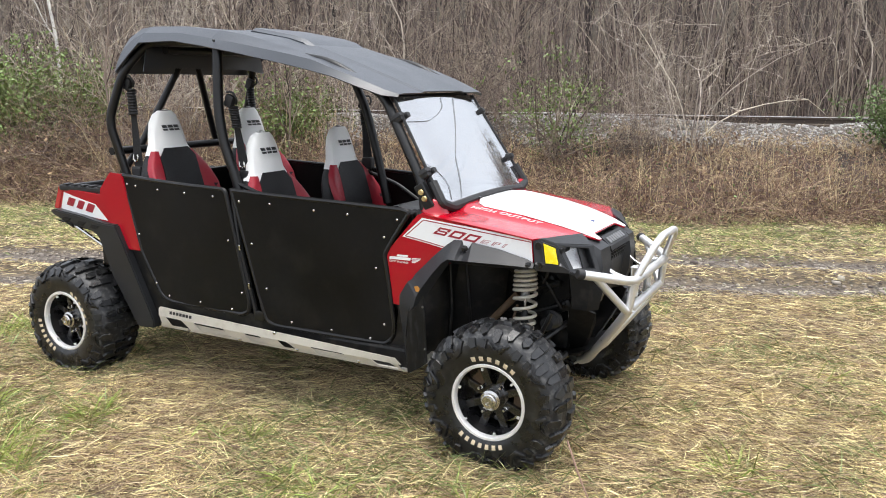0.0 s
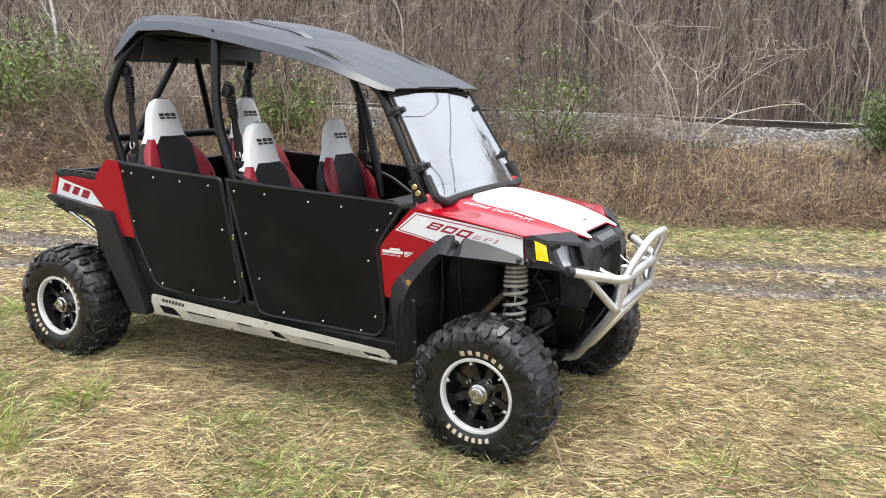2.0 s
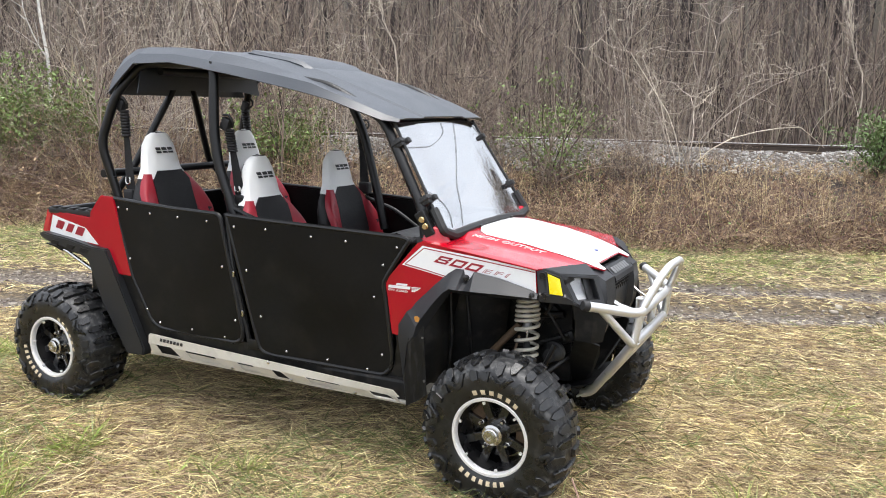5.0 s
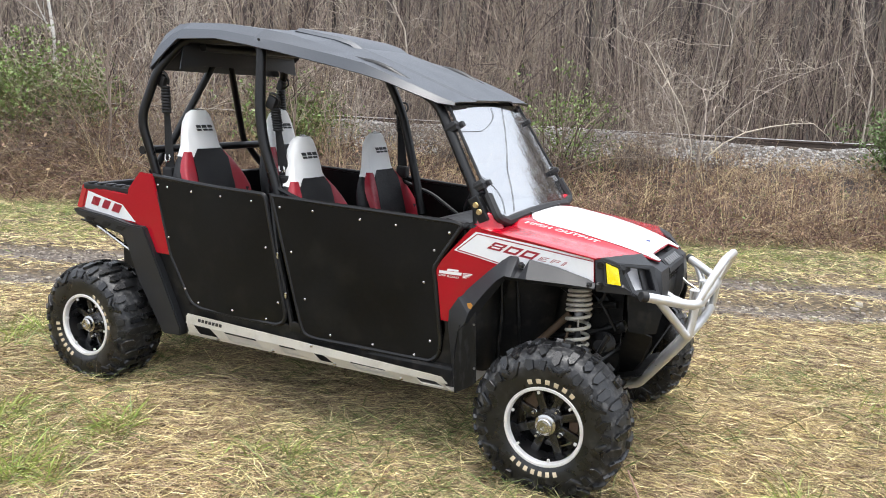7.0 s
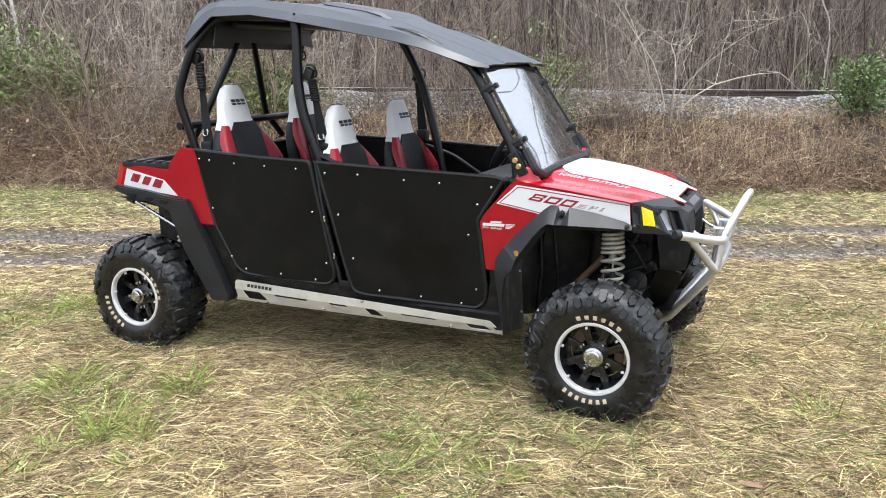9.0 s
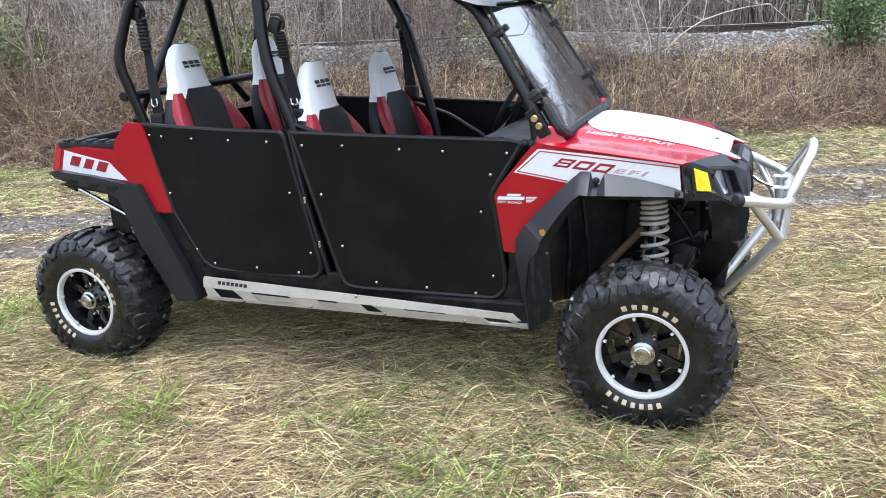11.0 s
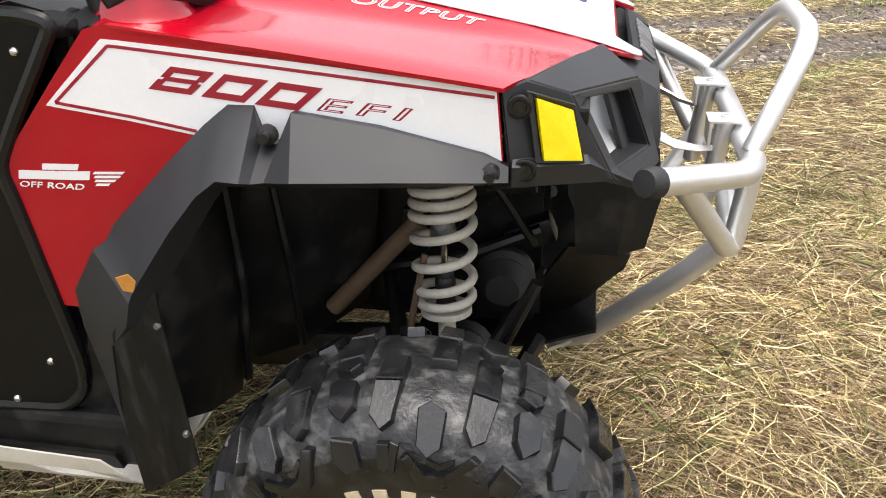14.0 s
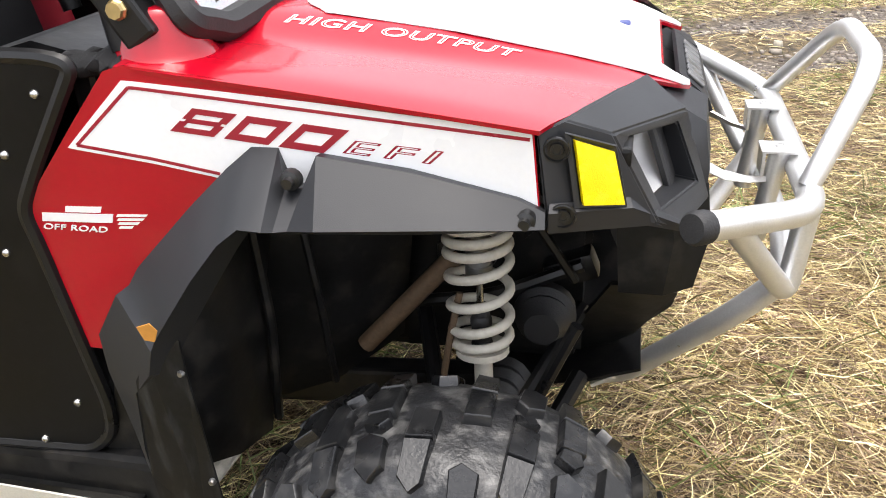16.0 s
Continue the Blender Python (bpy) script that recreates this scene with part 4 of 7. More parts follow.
def tyre(half, parent):
    prof = tyre_profile(half)
    mid = half - 0.022
    bm = bmesh.new()
    ring = [(r, mid - a) for a, r in reversed(prof)] + [(r, mid + a) for a, r in prof[1:]]
    lathe(bm, ring + [(0.158, mid + prof[-1][0] - 0.03), (0.158, mid - prof[-1][0] + 0.03)], seg=64, closed=True)
    for f in bm.faces:
        c = f.calc_center_median()
        f.material_index = 0 if math.hypot(c.x, c.z) > 0.262 else 1
    run = [0.0]
    for (a, r), (b, q) in zip(prof, prof[1:]):
        run.append(run[-1] + math.hypot(b - a, q - r))
    aa, rr = [p[0] for p in prof], [p[1] for p in prof]

    def spot(c, d, lift):
        """c metres round, d metres from the crown (over the outer shoulder where positive)."""
        e = abs(d)
        a, r = lerp(e, run, aa), lerp(e, run, rr)
        a2, r2 = lerp(e + 0.004, run, aa), lerp(e + 0.004, run, rr)
        na, nr = -(r2 - r), (a2 - a)
        k = math.hypot(na, nr) or 1
        a, r = a + na / k * lift, r + nr / k * lift
        t = c / 0.316
        return Vector((r * math.cos(t), mid - (a if d >= 0 else -a), r * math.sin(t)))

    def lug(poly, high, shift, side):
        mc = sum(p[0] for p in poly) / len(poly)
        md = sum(p[1] for p in poly) / len(poly)
        rings = []
        for grow, lift in ((1.08, -0.004), (0.99, high * 0.86), (0.90, high)):
            rings.append([bm.verts.new(spot(mc + (c - mc) * grow + shift, side * (md + (d - md) * (1 - (1 - grow) * 0.7)), lift)) for c, d in poly])
        n = len(poly)
        for low, top in zip(rings, rings[1:]):
            for i in range(n):
                bm.faces.new((low[i], low[(i + 1) % n], top[(i + 1) % n], top[i])).material_index = 1
        bm.faces.new(rings[-1]).material_index = 1
        bm.faces.new(rings[0][::-1]).material_index = 1

    count = 16
    pitch = 2 * math.pi * 0.316 / count
    for k in range(count):
        for side in (1, -1):
            o = k * pitch + (0 if side == 1 else pitch / 2)
            out = 0.036 if k % 2 else 0.0
            # long bar in two parts, a six-sided lug beside it, then the sidewall's blocks
            lug([(0.006, 0.001), (0.040, -0.004), (0.041, 0.050), (0.006, 0.050)], 0.016, o, side)
            lug([(0.006, 0.053), (0.041, 0.053), (0.040, 0.098), (0.024, 0.116), (0.009, 0.104)], 0.016, o, side)
            lug([(0.066, 0.050 + out), (0.089, 0.040 + out), (0.103, 0.052 + out), (0.098, 0.090 + out), (0.080, 0.104 + out), (0.063, 0.088 + out)], 0.014, o, side)
            if k % 2 == 0:
                lug([(0.064, 0.126), (0.098, 0.120), (0.104, 0.150), (0.088, 0.168), (0.060, 0.160)], 0.011, o, side)
                lug([(0.074, -0.002), (0.100, 0.004), (0.103, 0.022), (0.080, 0.030), (0.069, 0.016)], 0.014, o, side)
            else:
                lug([(0.006, 0.128), (0.018, 0.124), (0.046, 0.156), (0.080, 0.164), (0.110, 0.140), (0.118, 0.148), (0.084, 0.182), (0.042, 0.176)], 0.012, o, side)
                lug([(0.040, 0.136), (0.060, 0.148), (0.080, 0.144), (0.080, 0.150), (0.060, 0.157), (0.038, 0.144)], 0.005, o, side)
            lug([(0.012, 0.128), (0.030, 0.128), (0.032, 0.160), (0.020, 0.166), (0.010, 0.156)] if k % 2 == 0 else [(0.122, 0.128), (0.134, 0.124), (0.140, 0.160), (0.130, 0.168)], 0.012, o, side)
    ob = part("tyre", bm, RUBBER, parent, "knobbly black off-road tyre with dust and painted sheen in its grooves", smooth=True)
    ob.data.materials.append(TREAD)
    return ob


def wheel(half, spin):
    """A wheel with its tyre; the hub cap's face lies at the origin."""
    mid = half - 0.022
    bm = bmesh.new()
    lathe(bm, [(0.160, 0.006), (0.152, 0.012), (0.147, 0.04), (0.145, 0.12), (0.13, 0.125), (0.13, 0.12), (0.14, 0.1), (0.141, 0.05)], seg=48, closed=True)
    lathe(bm, [(0.001, 0.052), (0.055, 0.050), (0.062, 0.056), (0.062, 0.075), (0.001, 0.075)], seg=32)
    body = part("wheel", bm, RIM_BLACK, car, "black alloy wheel with a machined lip", smooth=True)
    for k in range(8):
        bm = bmesh.new()
        turn = Matrix.Rotation(2 * math.pi * (k + 0.5) / 8, 4, "Y")
        box(bm, turn @ Vector((0.1, 0.062, 0)), (0.092, 0.022, 0.034), turn, bevel=0.005)
        part("spoke", bm, RIM_BLACK, body, smooth=True)
    bm = bmesh.new()
    lathe(bm, [(0.151, 0.010), (0.153, -0.010), (0.156, -0.0145), (0.166, -0.0155), (0.170, -0.011), (0.170, 0.004), (0.154, 0.014)], seg=72, closed=True)
    for k in range(6):
        turn = Matrix.Rotation(2 * math.pi * (k + 0.3) / 6, 4, "Y")
        box(bm, turn @ Vector((0.142, -0.002, 0)), (0.012, 0.012, 0.010), turn, bevel=0.002)
    part("rim_lip", bm, MACHINED, body, "machined aluminium lip", smooth=True)
    bm = bmesh.new()
    lathe(bm, [(0.001, -0.006), (0.028, -0.006), (0.033, -0.002), (0.034, 0.012), (0.044, 0.016), (0.044, 0.05)], seg=32)
    lathe(bm, [(0.014, -0.010), (0.021, -0.010), (0.021, -0.004), (0.014, -0.004)], seg=24, closed=True)
    part("hub_cap", bm, CHROME, body, "chrome hub cap", smooth=True)
    for k in range(4):
        a = 2 * math.pi * (k + 0.62) / 4
        bm = bmesh.new()
        lathe(bm, [(0.001, 0.022), (0.006, 0.023), (0.0085, 0.028), (0.0085, 0.042), (0.011, 0.044), (0.011, 0.055)], seg=6, centre=(0.07 * math.cos(a), 0, 0.07 * math.sin(a)))
        part("lug_nut", bm, CHROME, body)
    bm = bmesh.new()
    lathe(bm, [(0.001, 0.1), (0.118, 0.1), (0.118, 0.108), (0.001, 0.108)], seg=40)
    part("brake_disc", bm, RIM_BLACK, body, smooth=True)
    bm = bmesh.new()
    box(bm, (-0.075, 0.088, 0.07), (0.055, 0.03, 0.06), Matrix.Rotation(0.7, 4, "Y"), bevel=0.006)
    part("brake_caliper", bm, TAN_PART, body)
    bm = bmesh.new()
    box(bm, (0.1, 0.088, -0.01), (0.04, 0.02, 0.05), bevel=0.006)
    part("brake_bracket", bm, TAN_PART, body)
    tyre(half, body)
    for count, middle, spread in ((6, 84, 66), (7, 264, 66)):
        for k in range(count):
            bm = bmesh.new()
            a0 = radians(middle - spread / 2 + spread * k / count)
            a1 = radians(middle - spread / 2 + spread * (k + 0.50) / count)
            rows = []
            for r in (0.184, 0.194, 0.204):
                a = lerp(r, [0.166, 0.19, 0.225, 0.255], [0.109, 0.120, 0.124, 0.121]) * half / 0.12
                rows.append([(r * math.cos(t), mid - a - 0.002, r * math.sin(t)) for t in (a0, (a0 + a1) / 2, a1)])
            loft(bm, rows)
            thicken(bm, 0.002)
            part("sidewall_bar", bm, LETTERING, body, "raised cream bar on the sidewall")
    body.rotation_euler = (0, radians(spin), 0)
    return body


front_wheel = wheel(0.12, 0)
front_wheel.location = (1.308, -0.75, 0.30)
rear_wheel = wheel(0.14, 48)
rear_wheel.location = (-1.308, -0.75, 0.30)


def wheel_copy(src, x, spin):
    ob = copy_thing(src, Matrix.Translation((x, 0.75, 0.30)) @ Matrix.Rotation(math.pi, 4, "Z") @ Matrix.Rotation(radians(spin), 4, "Y"))
    return ob


wheel_copy(front_wheel, 1.308, 25)
wheel_copy(rear_wheel, -1.308, -70)

# chassis and floor
def block(name, centre, size, material, bevel, label=""):
    bm = bmesh.new()
    box(bm, centre, size, bevel=bevel)
    return part(name, bm, material, car, label)


block("floor_pan", (-0.05, 0, 0.33), (1.75, 1.02, 0.06), LINER, 0.015, "black floor pan")
block("front_differential", (1.13, 0, 0.42), (0.62, 0.28, 0.10), LINER, 0.02)
block("engine_housing", (-1.2, 0, 0.50), (0.7, 0.5, 0.34), LINER, 0.05)
block("centre_tunnel", (-0.05, 0, 0.5), (1.6, 0.22, 0.3), LINER, 0.04)
for s in SIDES:
    block("side_sill", (0.0, s * 0.54, 0.36), (1.66, 0.10, 0.10), LINER, 0.015)
# added dark plate that blacks out the open gap behind hood and bezel
block("hood_gap_filler", (1.335, 0, 0.918), (0.37, 0.98, 0.025), LINER, 0.006)
block("firewall", (0.80, 0, 0.70), (0.04, 1.04, 0.66), LINER, 0.01)
block("rear_bulkhead", (-1.02, 0, 0.80), (0.05, 1.04, 0.6), LINER, 0.01)
block("seat_base_panel", (-0.42, 0, 0.62), (0.05, 1.0, 0.5), LINER, 0.01)
bm = bmesh.new()
loft(bm, [[(0.84, y, 1.03), (0.72, y, 1.06), (0.56, y, 1.02), (0.53, y, 0.88), (0.62, y, 0.78)] for y in (-0.5, -0.25, 0, 0.25, 0.5)])
thicken(bm, 0.02)
part("dashboard", bm, LINER, car, smooth=True)

# steering wheel on the driver's side
bm = bmesh.new()
turn = Matrix.Translation((0.53, 0.34, 1.10)) @ Matrix.Rotation(radians(-58), 4, "Y")
ringpts = [turn @ Vector((0.17 * math.cos(a), 0.17 * math.sin(a), 0)) for a in np.linspace(0, 2 * math.pi, 33)]
tube(bm, ringpts, 0.014, seg=8, bend=0, caps=False)
for a in (0.5, 2.6, 4.7):
    tube(bm, [turn @ Vector((0.03 * math.cos(a), 0.03 * math.sin(a), -0.02)), turn @ Vector((0.17 * math.cos(a), 0.17 * math.sin(a), 0))], 0.010, seg=6)
lathe_c = turn @ Vector((0, 0, -0.02))
box(bm, lathe_c, (0.09, 0.09, 0.03), Matrix.Rotation(radians(-58), 4, "Y"), bevel=0.01)
tube(bm, [lathe_c, (0.72, 0.34, 0.98)], 0.02, seg=8)
part("steering_wheel", bm, VINYL_BLACK, car, "black three-spoke steering wheel", smooth=True)


# flanks
def flank(x, z=0):
    return lerp(x, [0.69, 0.8, 0.9, 1.0, 1.45], [0.568, 0.562, 0.551, 0.548, 0.540])


def tail(x, z=0):
    return lerp(x, [-1.57, -1.4, -1.1, -0.8], [0.565, 0.592, 0.612, 0.612])


def door_w(x, z=0):
    return lerp(x, [-0.95, -0.4, 0.0, 0.3, 0.84], [0.607, 0.640, 0.640, 0.605, 0.562])


def proud(f, d):
    return lambda x, z: f(x, z) + d


for s in SIDES:
    body = part("front_side_panel", sheet([(0.858, 1.035), (0.885, 1.042), (1.1, 1.014), (1.404, 0.972), (1.412, 0.866), (1.10, 0.872), (0.955, 0.79), (0.870, 0.70), (0.800, 0.606), (0.724, 0.612), (0.702, 0.853)], flank, s, 0.012, 0.05), RED, car, "glossy red front side panel", smooth=True)
    part("white_stripe", sheet([(0.880, 1.023), (1.14, 0.997), (1.402, 0.967), (1.410, 0.870), (1.2, 0.880), (0.990, 0.893), (0.785, 0.933)], proud(flank, 0.0012), s, 0.001, 0.05), WHITE_DECAL, body, "white side stripe")
    bm = bmesh.new()
    for a, b in (((0.888, 1.014), (1.400, 0.957)), ((0.888, 1.014), (0.800, 0.937)), ((0.800, 0.937), (0.993, 0.899))):
        nx, nz = -(b[1] - a[1]), b[0] - a[0]
        k = 0.0022 / math.hypot(nx, nz)
        sheet([(a[0] - nx * k, a[1] - nz * k), (b[0] - nx * k, b[1] - nz * k), (b[0] + nx * k, b[1] + nz * k), (a[0] + nx * k, a[1] + nz * k)], proud(flank, 0.0019), s, 0.0008, 0.05, bm=bm)
    part("pinstripe", bm, RED_DECAL, body, "thin red pinstripe")

    # the figures 800 in square strokes, then EFI in outline
    def glyph(x0, kind, bm, top_left, run_x, run_z, tall_x, tall_z, wide):
        """Square-cut strokes on a slanted cell: (a, b) runs along and up the cell."""
        def cell(a, b):
            return (top_left[0] + (x0 + a * wide) * run_x - (1 - b) * tall_x, top_left[1] + (x0 + a * wide) * run_z - (1 - b) * tall_z)
        t, h = 0.20, 0.26
        bars = {"0": [(0, 0, 1, h), (0, 1 - h, 1, 1), (0, h, t, 1 - h), (1 - t, h, 1, 1 - h)],
                "8": [(0, 0, 1, 0.22), (0.1, 0.41, 0.9, 0.59), (0, 0.78, 1, 1), (0, 0.22, t, 0.45), (1 - t, 0.22, 1, 0.45), (0, 0.55, t, 0.78), (1 - t, 0.55, 1, 0.78)]}[kind]
        for a0, b0, a1, b1 in bars:
            sheet([cell(a0, b0), cell(a1, b0), cell(a1, b1), cell(a0, b1)], proud(flank, 0.0020), s, 0.0008, 0.05, bm=bm)

    bm = bmesh.new()
    for k, kind in enumerate("800"):
        glyph(k * 0.0735, kind, bm, (0.971, 0.988), 0.994, -0.12, 0.037, 0.031, 0.060)
    part("number_decal", bm, RED_DECAL, body, "red figures 800")
    for letter, x0, z0 in (("E", 1.161, 0.934), ("F", 1.213, 0.929), ("I", 1.262, 0.924)):
        bm = lettering(letter, 0.026, 3.0, 0.33, outline=0.0006)
        for v in bm.verts:
            x, z = x0 + v.co.x, z0 + v.co.z - 0.10 * v.co.x
            v.co = Vector((x if s < 0 else 2 * 1.235 - x, s * (flank(x) + 0.0014) + v.co.y * 0.3, z))
        part("letter_decal", bm, RED_DECAL, body, "thin red outlined letter " + letter)
    # sponsor's mark: plain white bars with a wing
    bm = bmesh.new()
    for x0, x1, z0, z1 in ((0.755, 0.808, 0.838, 0.847), (0.716, 0.822, 0.823, 0.836), (0.829, 0.872, 0.832, 0.8355), (0.829, 0.866, 0.826, 0.8295), (0.829, 0.858, 0.820, 0.8235), (0.829, 0.848, 0.814, 0.8175)):
        sheet([(x0, z0), (x1, z0), (x1 + 0.004, z1), (x0 + 0.003, z1)], proud(flank, 0.0012), s, 0.001, 0.05, bm=bm)
    part("sponsor_mark", bm, LOGO_WHITE, body, "plain white bars with a small wing")
    bm = lettering("OFF ROAD", 0.0125, 1.55, 0.2)
    for v in bm.verts:
        x, z = 0.714 + v.co.x, 0.811 + v.co.z - 0.03 * v.co.x
        v.co = Vector((x if s < 0 else 2 * 0.765 - x, s * (flank(x) + 0.0012) + v.co.y, z))
    part("sponsor_letters", bm, LOGO_WHITE, body, "white letters OFF ROAD")

    # moulded flare over the front wheel: top edge, outer crease and rolled lip, from its front end round to its foot
    stations = [((1.420, 0.553, 0.868), (1.421, 0.566, 0.851), (1.420, 0.540, 0.842)), ((1.387, 0.554, 0.884), (1.385, 0.586, 0.857), (1.385, 0.555, 0.841)),
                ((1.251, 0.563, 0.918), (1.270, 0.612, 0.862), (1.262, 0.580, 0.841)), ((1.136, 0.565, 0.935), (1.150, 0.636, 0.865), (1.140, 0.600, 0.844)),
                ((1.118, 0.575, 0.896), (1.118, 0.640, 0.866), (1.108, 0.605, 0.845)), ((1.094, 0.577, 0.893), (1.102, 0.646, 0.866), (1.092, 0.607, 0.845)),
                ((1.080, 0.549, 0.938), (1.088, 0.649, 0.867), (1.078, 0.608, 0.845)), ((1.043, 0.549, 0.938), (1.058, 0.650, 0.869), (1.052, 0.610, 0.846)),
                ((1.018, 0.576, 0.918), (1.030, 0.655, 0.848), (1.036, 0.613, 0.826)), ((0.961, 0.588, 0.865), (0.990, 0.664, 0.800), (1.004, 0.622, 0.778)),
                ((0.871, 0.597, 0.775), (0.938, 0.670, 0.728), (0.957, 0.628, 0.708)), ((0.853, 0.599, 0.748), (0.920, 0.668, 0.703), (0.940, 0.628, 0.682)),
                ((0.838, 0.612, 0.738), (0.912, 0.667, 0.688), (0.932, 0.628, 0.668)), ((0.799, 0.618, 0.674), (0.897, 0.662, 0.645), (0.915, 0.628, 0.630)),
                ((0.795, 0.614, 0.608), (0.858, 0.648, 0.600), (0.870, 0.628, 0.594)), ((0.810, 0.612, 0.500), (0.842, 0.640, 0.490), (0.853, 0.622, 0.487)),
                ((0.830, 0.618, 0.390), (0.848, 0.640, 0.390), (0.856, 0.622, 0.390)), ((0.846, 0.628, 0.312), (0.854, 0.640, 0.316), (0.860, 0.624, 0.320))]
    bm = bmesh.new()
    loft(bm, [at(s, [(x, w - 0.03, z - 0.004), (x, w, z), *rest]) for (x, w, z), *rest in stations])
    thicken(bm, 0.005)
    bmesh.ops.recalc_face_normals(bm, faces=bm.faces)
    fl = part("front_fender_flare", bm, PLASTIC, car, "black moulded front fender flare", smooth=True, sharp=22)
    for x, w, z in ((1.107, 0.574, 0.909), (1.397, 0.556, 0.861)):
        bm = bmesh.new()
        lathe(bm, [(0.001, -0.018), (0.007, -0.018), (0.008, -0.010), (0.013, -0.008), (0.014, 0.004), (0.001, 0.004)], seg=16, centre=(x, 0, z))
        for v in bm.verts:
            v.co.y = s * (w + 0.006 - v.co.y)
        part("push_rivet", bm, SOCKET, fl, smooth=True)
    if s < 0:
        bm = bmesh.new()
        bm.faces.new([bm.verts.new((0.924 + a, s * (0.679 - 0.3 * a), 0.728 + b)) for a, b in ((-0.012, 0.010), (0.004, 0.014), (0.012, 0.002), (0.006, -0.014), (-0.006, -0.010))])
        thicken(bm, 0.002)
        part("stuck_leaf", bm, ORANGE, fl, "orange leaf stuck to the flare")

    # mud flap, inner wheel-house
    bm = bmesh.new()
    bm.faces.new([bm.verts.new(p) for p in at(s, [(0.866, 0.652, 0.625), (0.892, 0.653, 0.668), (0.938, 0.640, 0.713), (0.938, 0.640, 0.64), (0.945, 0.638, 0.50), (0.951, 0.636, 0.380), (0.916, 0.638, 0.352), (0.854, 0.644, 0.316), (0.846, 0.645, 0.444)])])
    thicken(bm, 0.005)
    flap = part("mud_flap", bm, SCUFFED, car, "flat black mud flap, scuffed and bolted on")
    for x, z in ((0.932, 0.638), (0.943, 0.444)):
        bm = bmesh.new()
        lathe(bm, [(0.001, -0.005), (0.004, -0.005), (0.0055, -0.002), (0.006, 0.002)], seg=8, centre=(x, 0, z))
        for v in bm.verts:
            v.co.y = s * (0.641 - v.co.y)
        part("flap_bolt", bm, STEEL, flap, smooth=True)
    bm = bmesh.new()
    loft(bm, [[(0.872, s * 0.60, 0.76), (0.885, s * 0.60, 0.60), (0.88, s * 0.60, 0.42)], [(0.935, s * 0.54, 0.81), (0.945, s * 0.54, 0.60), (0.93, s * 0.53, 0.40)], [(0.955, s * 0.46, 0.83), (0.965, s * 0.45, 0.60), (0.945, s * 0.44, 0.38)], [(0.93, s * 0.36, 0.83), (0.935, s * 0.36, 0.60), (0.92, s * 0.36, 0.40)]])
    thicken(bm, 0.008)
    part("splash_liner", bm, LINER, car, "bulging black splash liner", smooth=True)
    bm = bmesh.new()
    loft(bm, [[(0.90, s * w, 0.83), (1.03, s * w, 0.872), (1.2, s * w, 0.866), (1.40, s * w, 0.870)] for w in (0.525, 0.45, 0.30)])
    loft(bm, [[(0.89, s * 0.34, 0.36), (0.93, s * 0.36, 0.6), (0.98, s * 0.34, 0.86)], [(1.02, s * 0.31, 0.40), (1.05, s * 0.32, 0.6), (1.1, s * 0.31, 0.87)], [(1.12, s * 0.20, 0.44), (1.15, s * 0.22, 0.62), (1.18, s * 0.22, 0.88)]])
    loft(bm, [[(1.12, s * 0.17, 0.40), (1.15, s * 0.17, 0.88)], [(1.45, s * 0.17, 0.42), (1.45, s * 0.17, 0.88)]])
    thicken(bm, 0.006)
    part("wheel_house", bm, LINER, car, "dusty black inner wheel house", smooth=True)
    bm = bmesh.new()
    for a in range(4):
        box(bm, (1.22 + 0.07 * a, s * 0.19, 0.60 + 0.05 * (a % 3)), (0.05, 0.05, 0.09), Matrix.Rotation(0.4 * a, 4, "Y"), bevel=0.01)
    tube(bm, at(s, [(1.12, 0.22, 0.52), (1.30, 0.24, 0.56), (1.45, 0.22, 0.62)]), 0.012, seg=8)
    tube(bm, at(s, [(1.2, 0.2, 0.82), (1.36, 0.26, 0.74), (1.44, 0.24, 0.6)]), 0.008, seg=6)
    part("running_gear", bm, LINER, car, smooth=True)
    bm = bmesh.new()
    tube(bm, at(s, [(1.078, 0.30, 0.476), (1.245, 0.29, 0.660)]), 0.017, seg=10)
    part("steering_shaft", bm, TAN_PART, car, smooth=True)
    bm = bmesh.new()
    tube(bm, at(s, [(1.262, 0.34, 0.62), (1.248, 0.36, 0.55), (1.231, 0.37, 0.45)]), 0.006, seg=8, bend=0.03)
    part("brake_line", bm, TAN_PART, car, "dusty brown brake line", smooth=True)
    bm = bmesh.new()
    tube(bm, at(s, [(1.40, 0.30, 0.86), (1.415, 0.36, 0.80), (1.40, 0.35, 0.76), (1.36, 0.28, 0.72)]), 0.006, seg=6, bend=0.03)
    part("wire", bm, GASKET, car, "loose black wire", smooth=True)
    bm = bmesh.new()
    tube(bm, at(s, [(1.02, 0.36, 0.84), (1.10, 0.37, 0.80), (1.20, 0.33, 0.83)]), 0.006, seg=6, bend=0.03)
    part("wire", bm, GASKET, car, "loose black wire", smooth=True)
    bm = bmesh.new()
    tube(bm, at(s, [(0.965, 0.44, 0.82), (0.975, 0.44, 0.60), (0.955, 0.43, 0.40)]), 0.008, seg=6, bend=0.03)
    tube(bm, at(s, [(1.0, 0.36, 0.86), (1.03, 0.37, 0.62), (1.03, 0.34, 0.42)]), 0.007, seg=6, bend=0.03)
    part("liner_seam", bm, LINER, car, smooth=True)
    bm = bmesh.new()
    box(bm, (1.06, s * 0.27, 0.375), (0.46, 0.05, 0.075), Matrix.Rotation(radians(-4), 4, "Y"), bevel=0.008)
    part("frame_rail", bm, LINER, car)
    bm = bmesh.new()
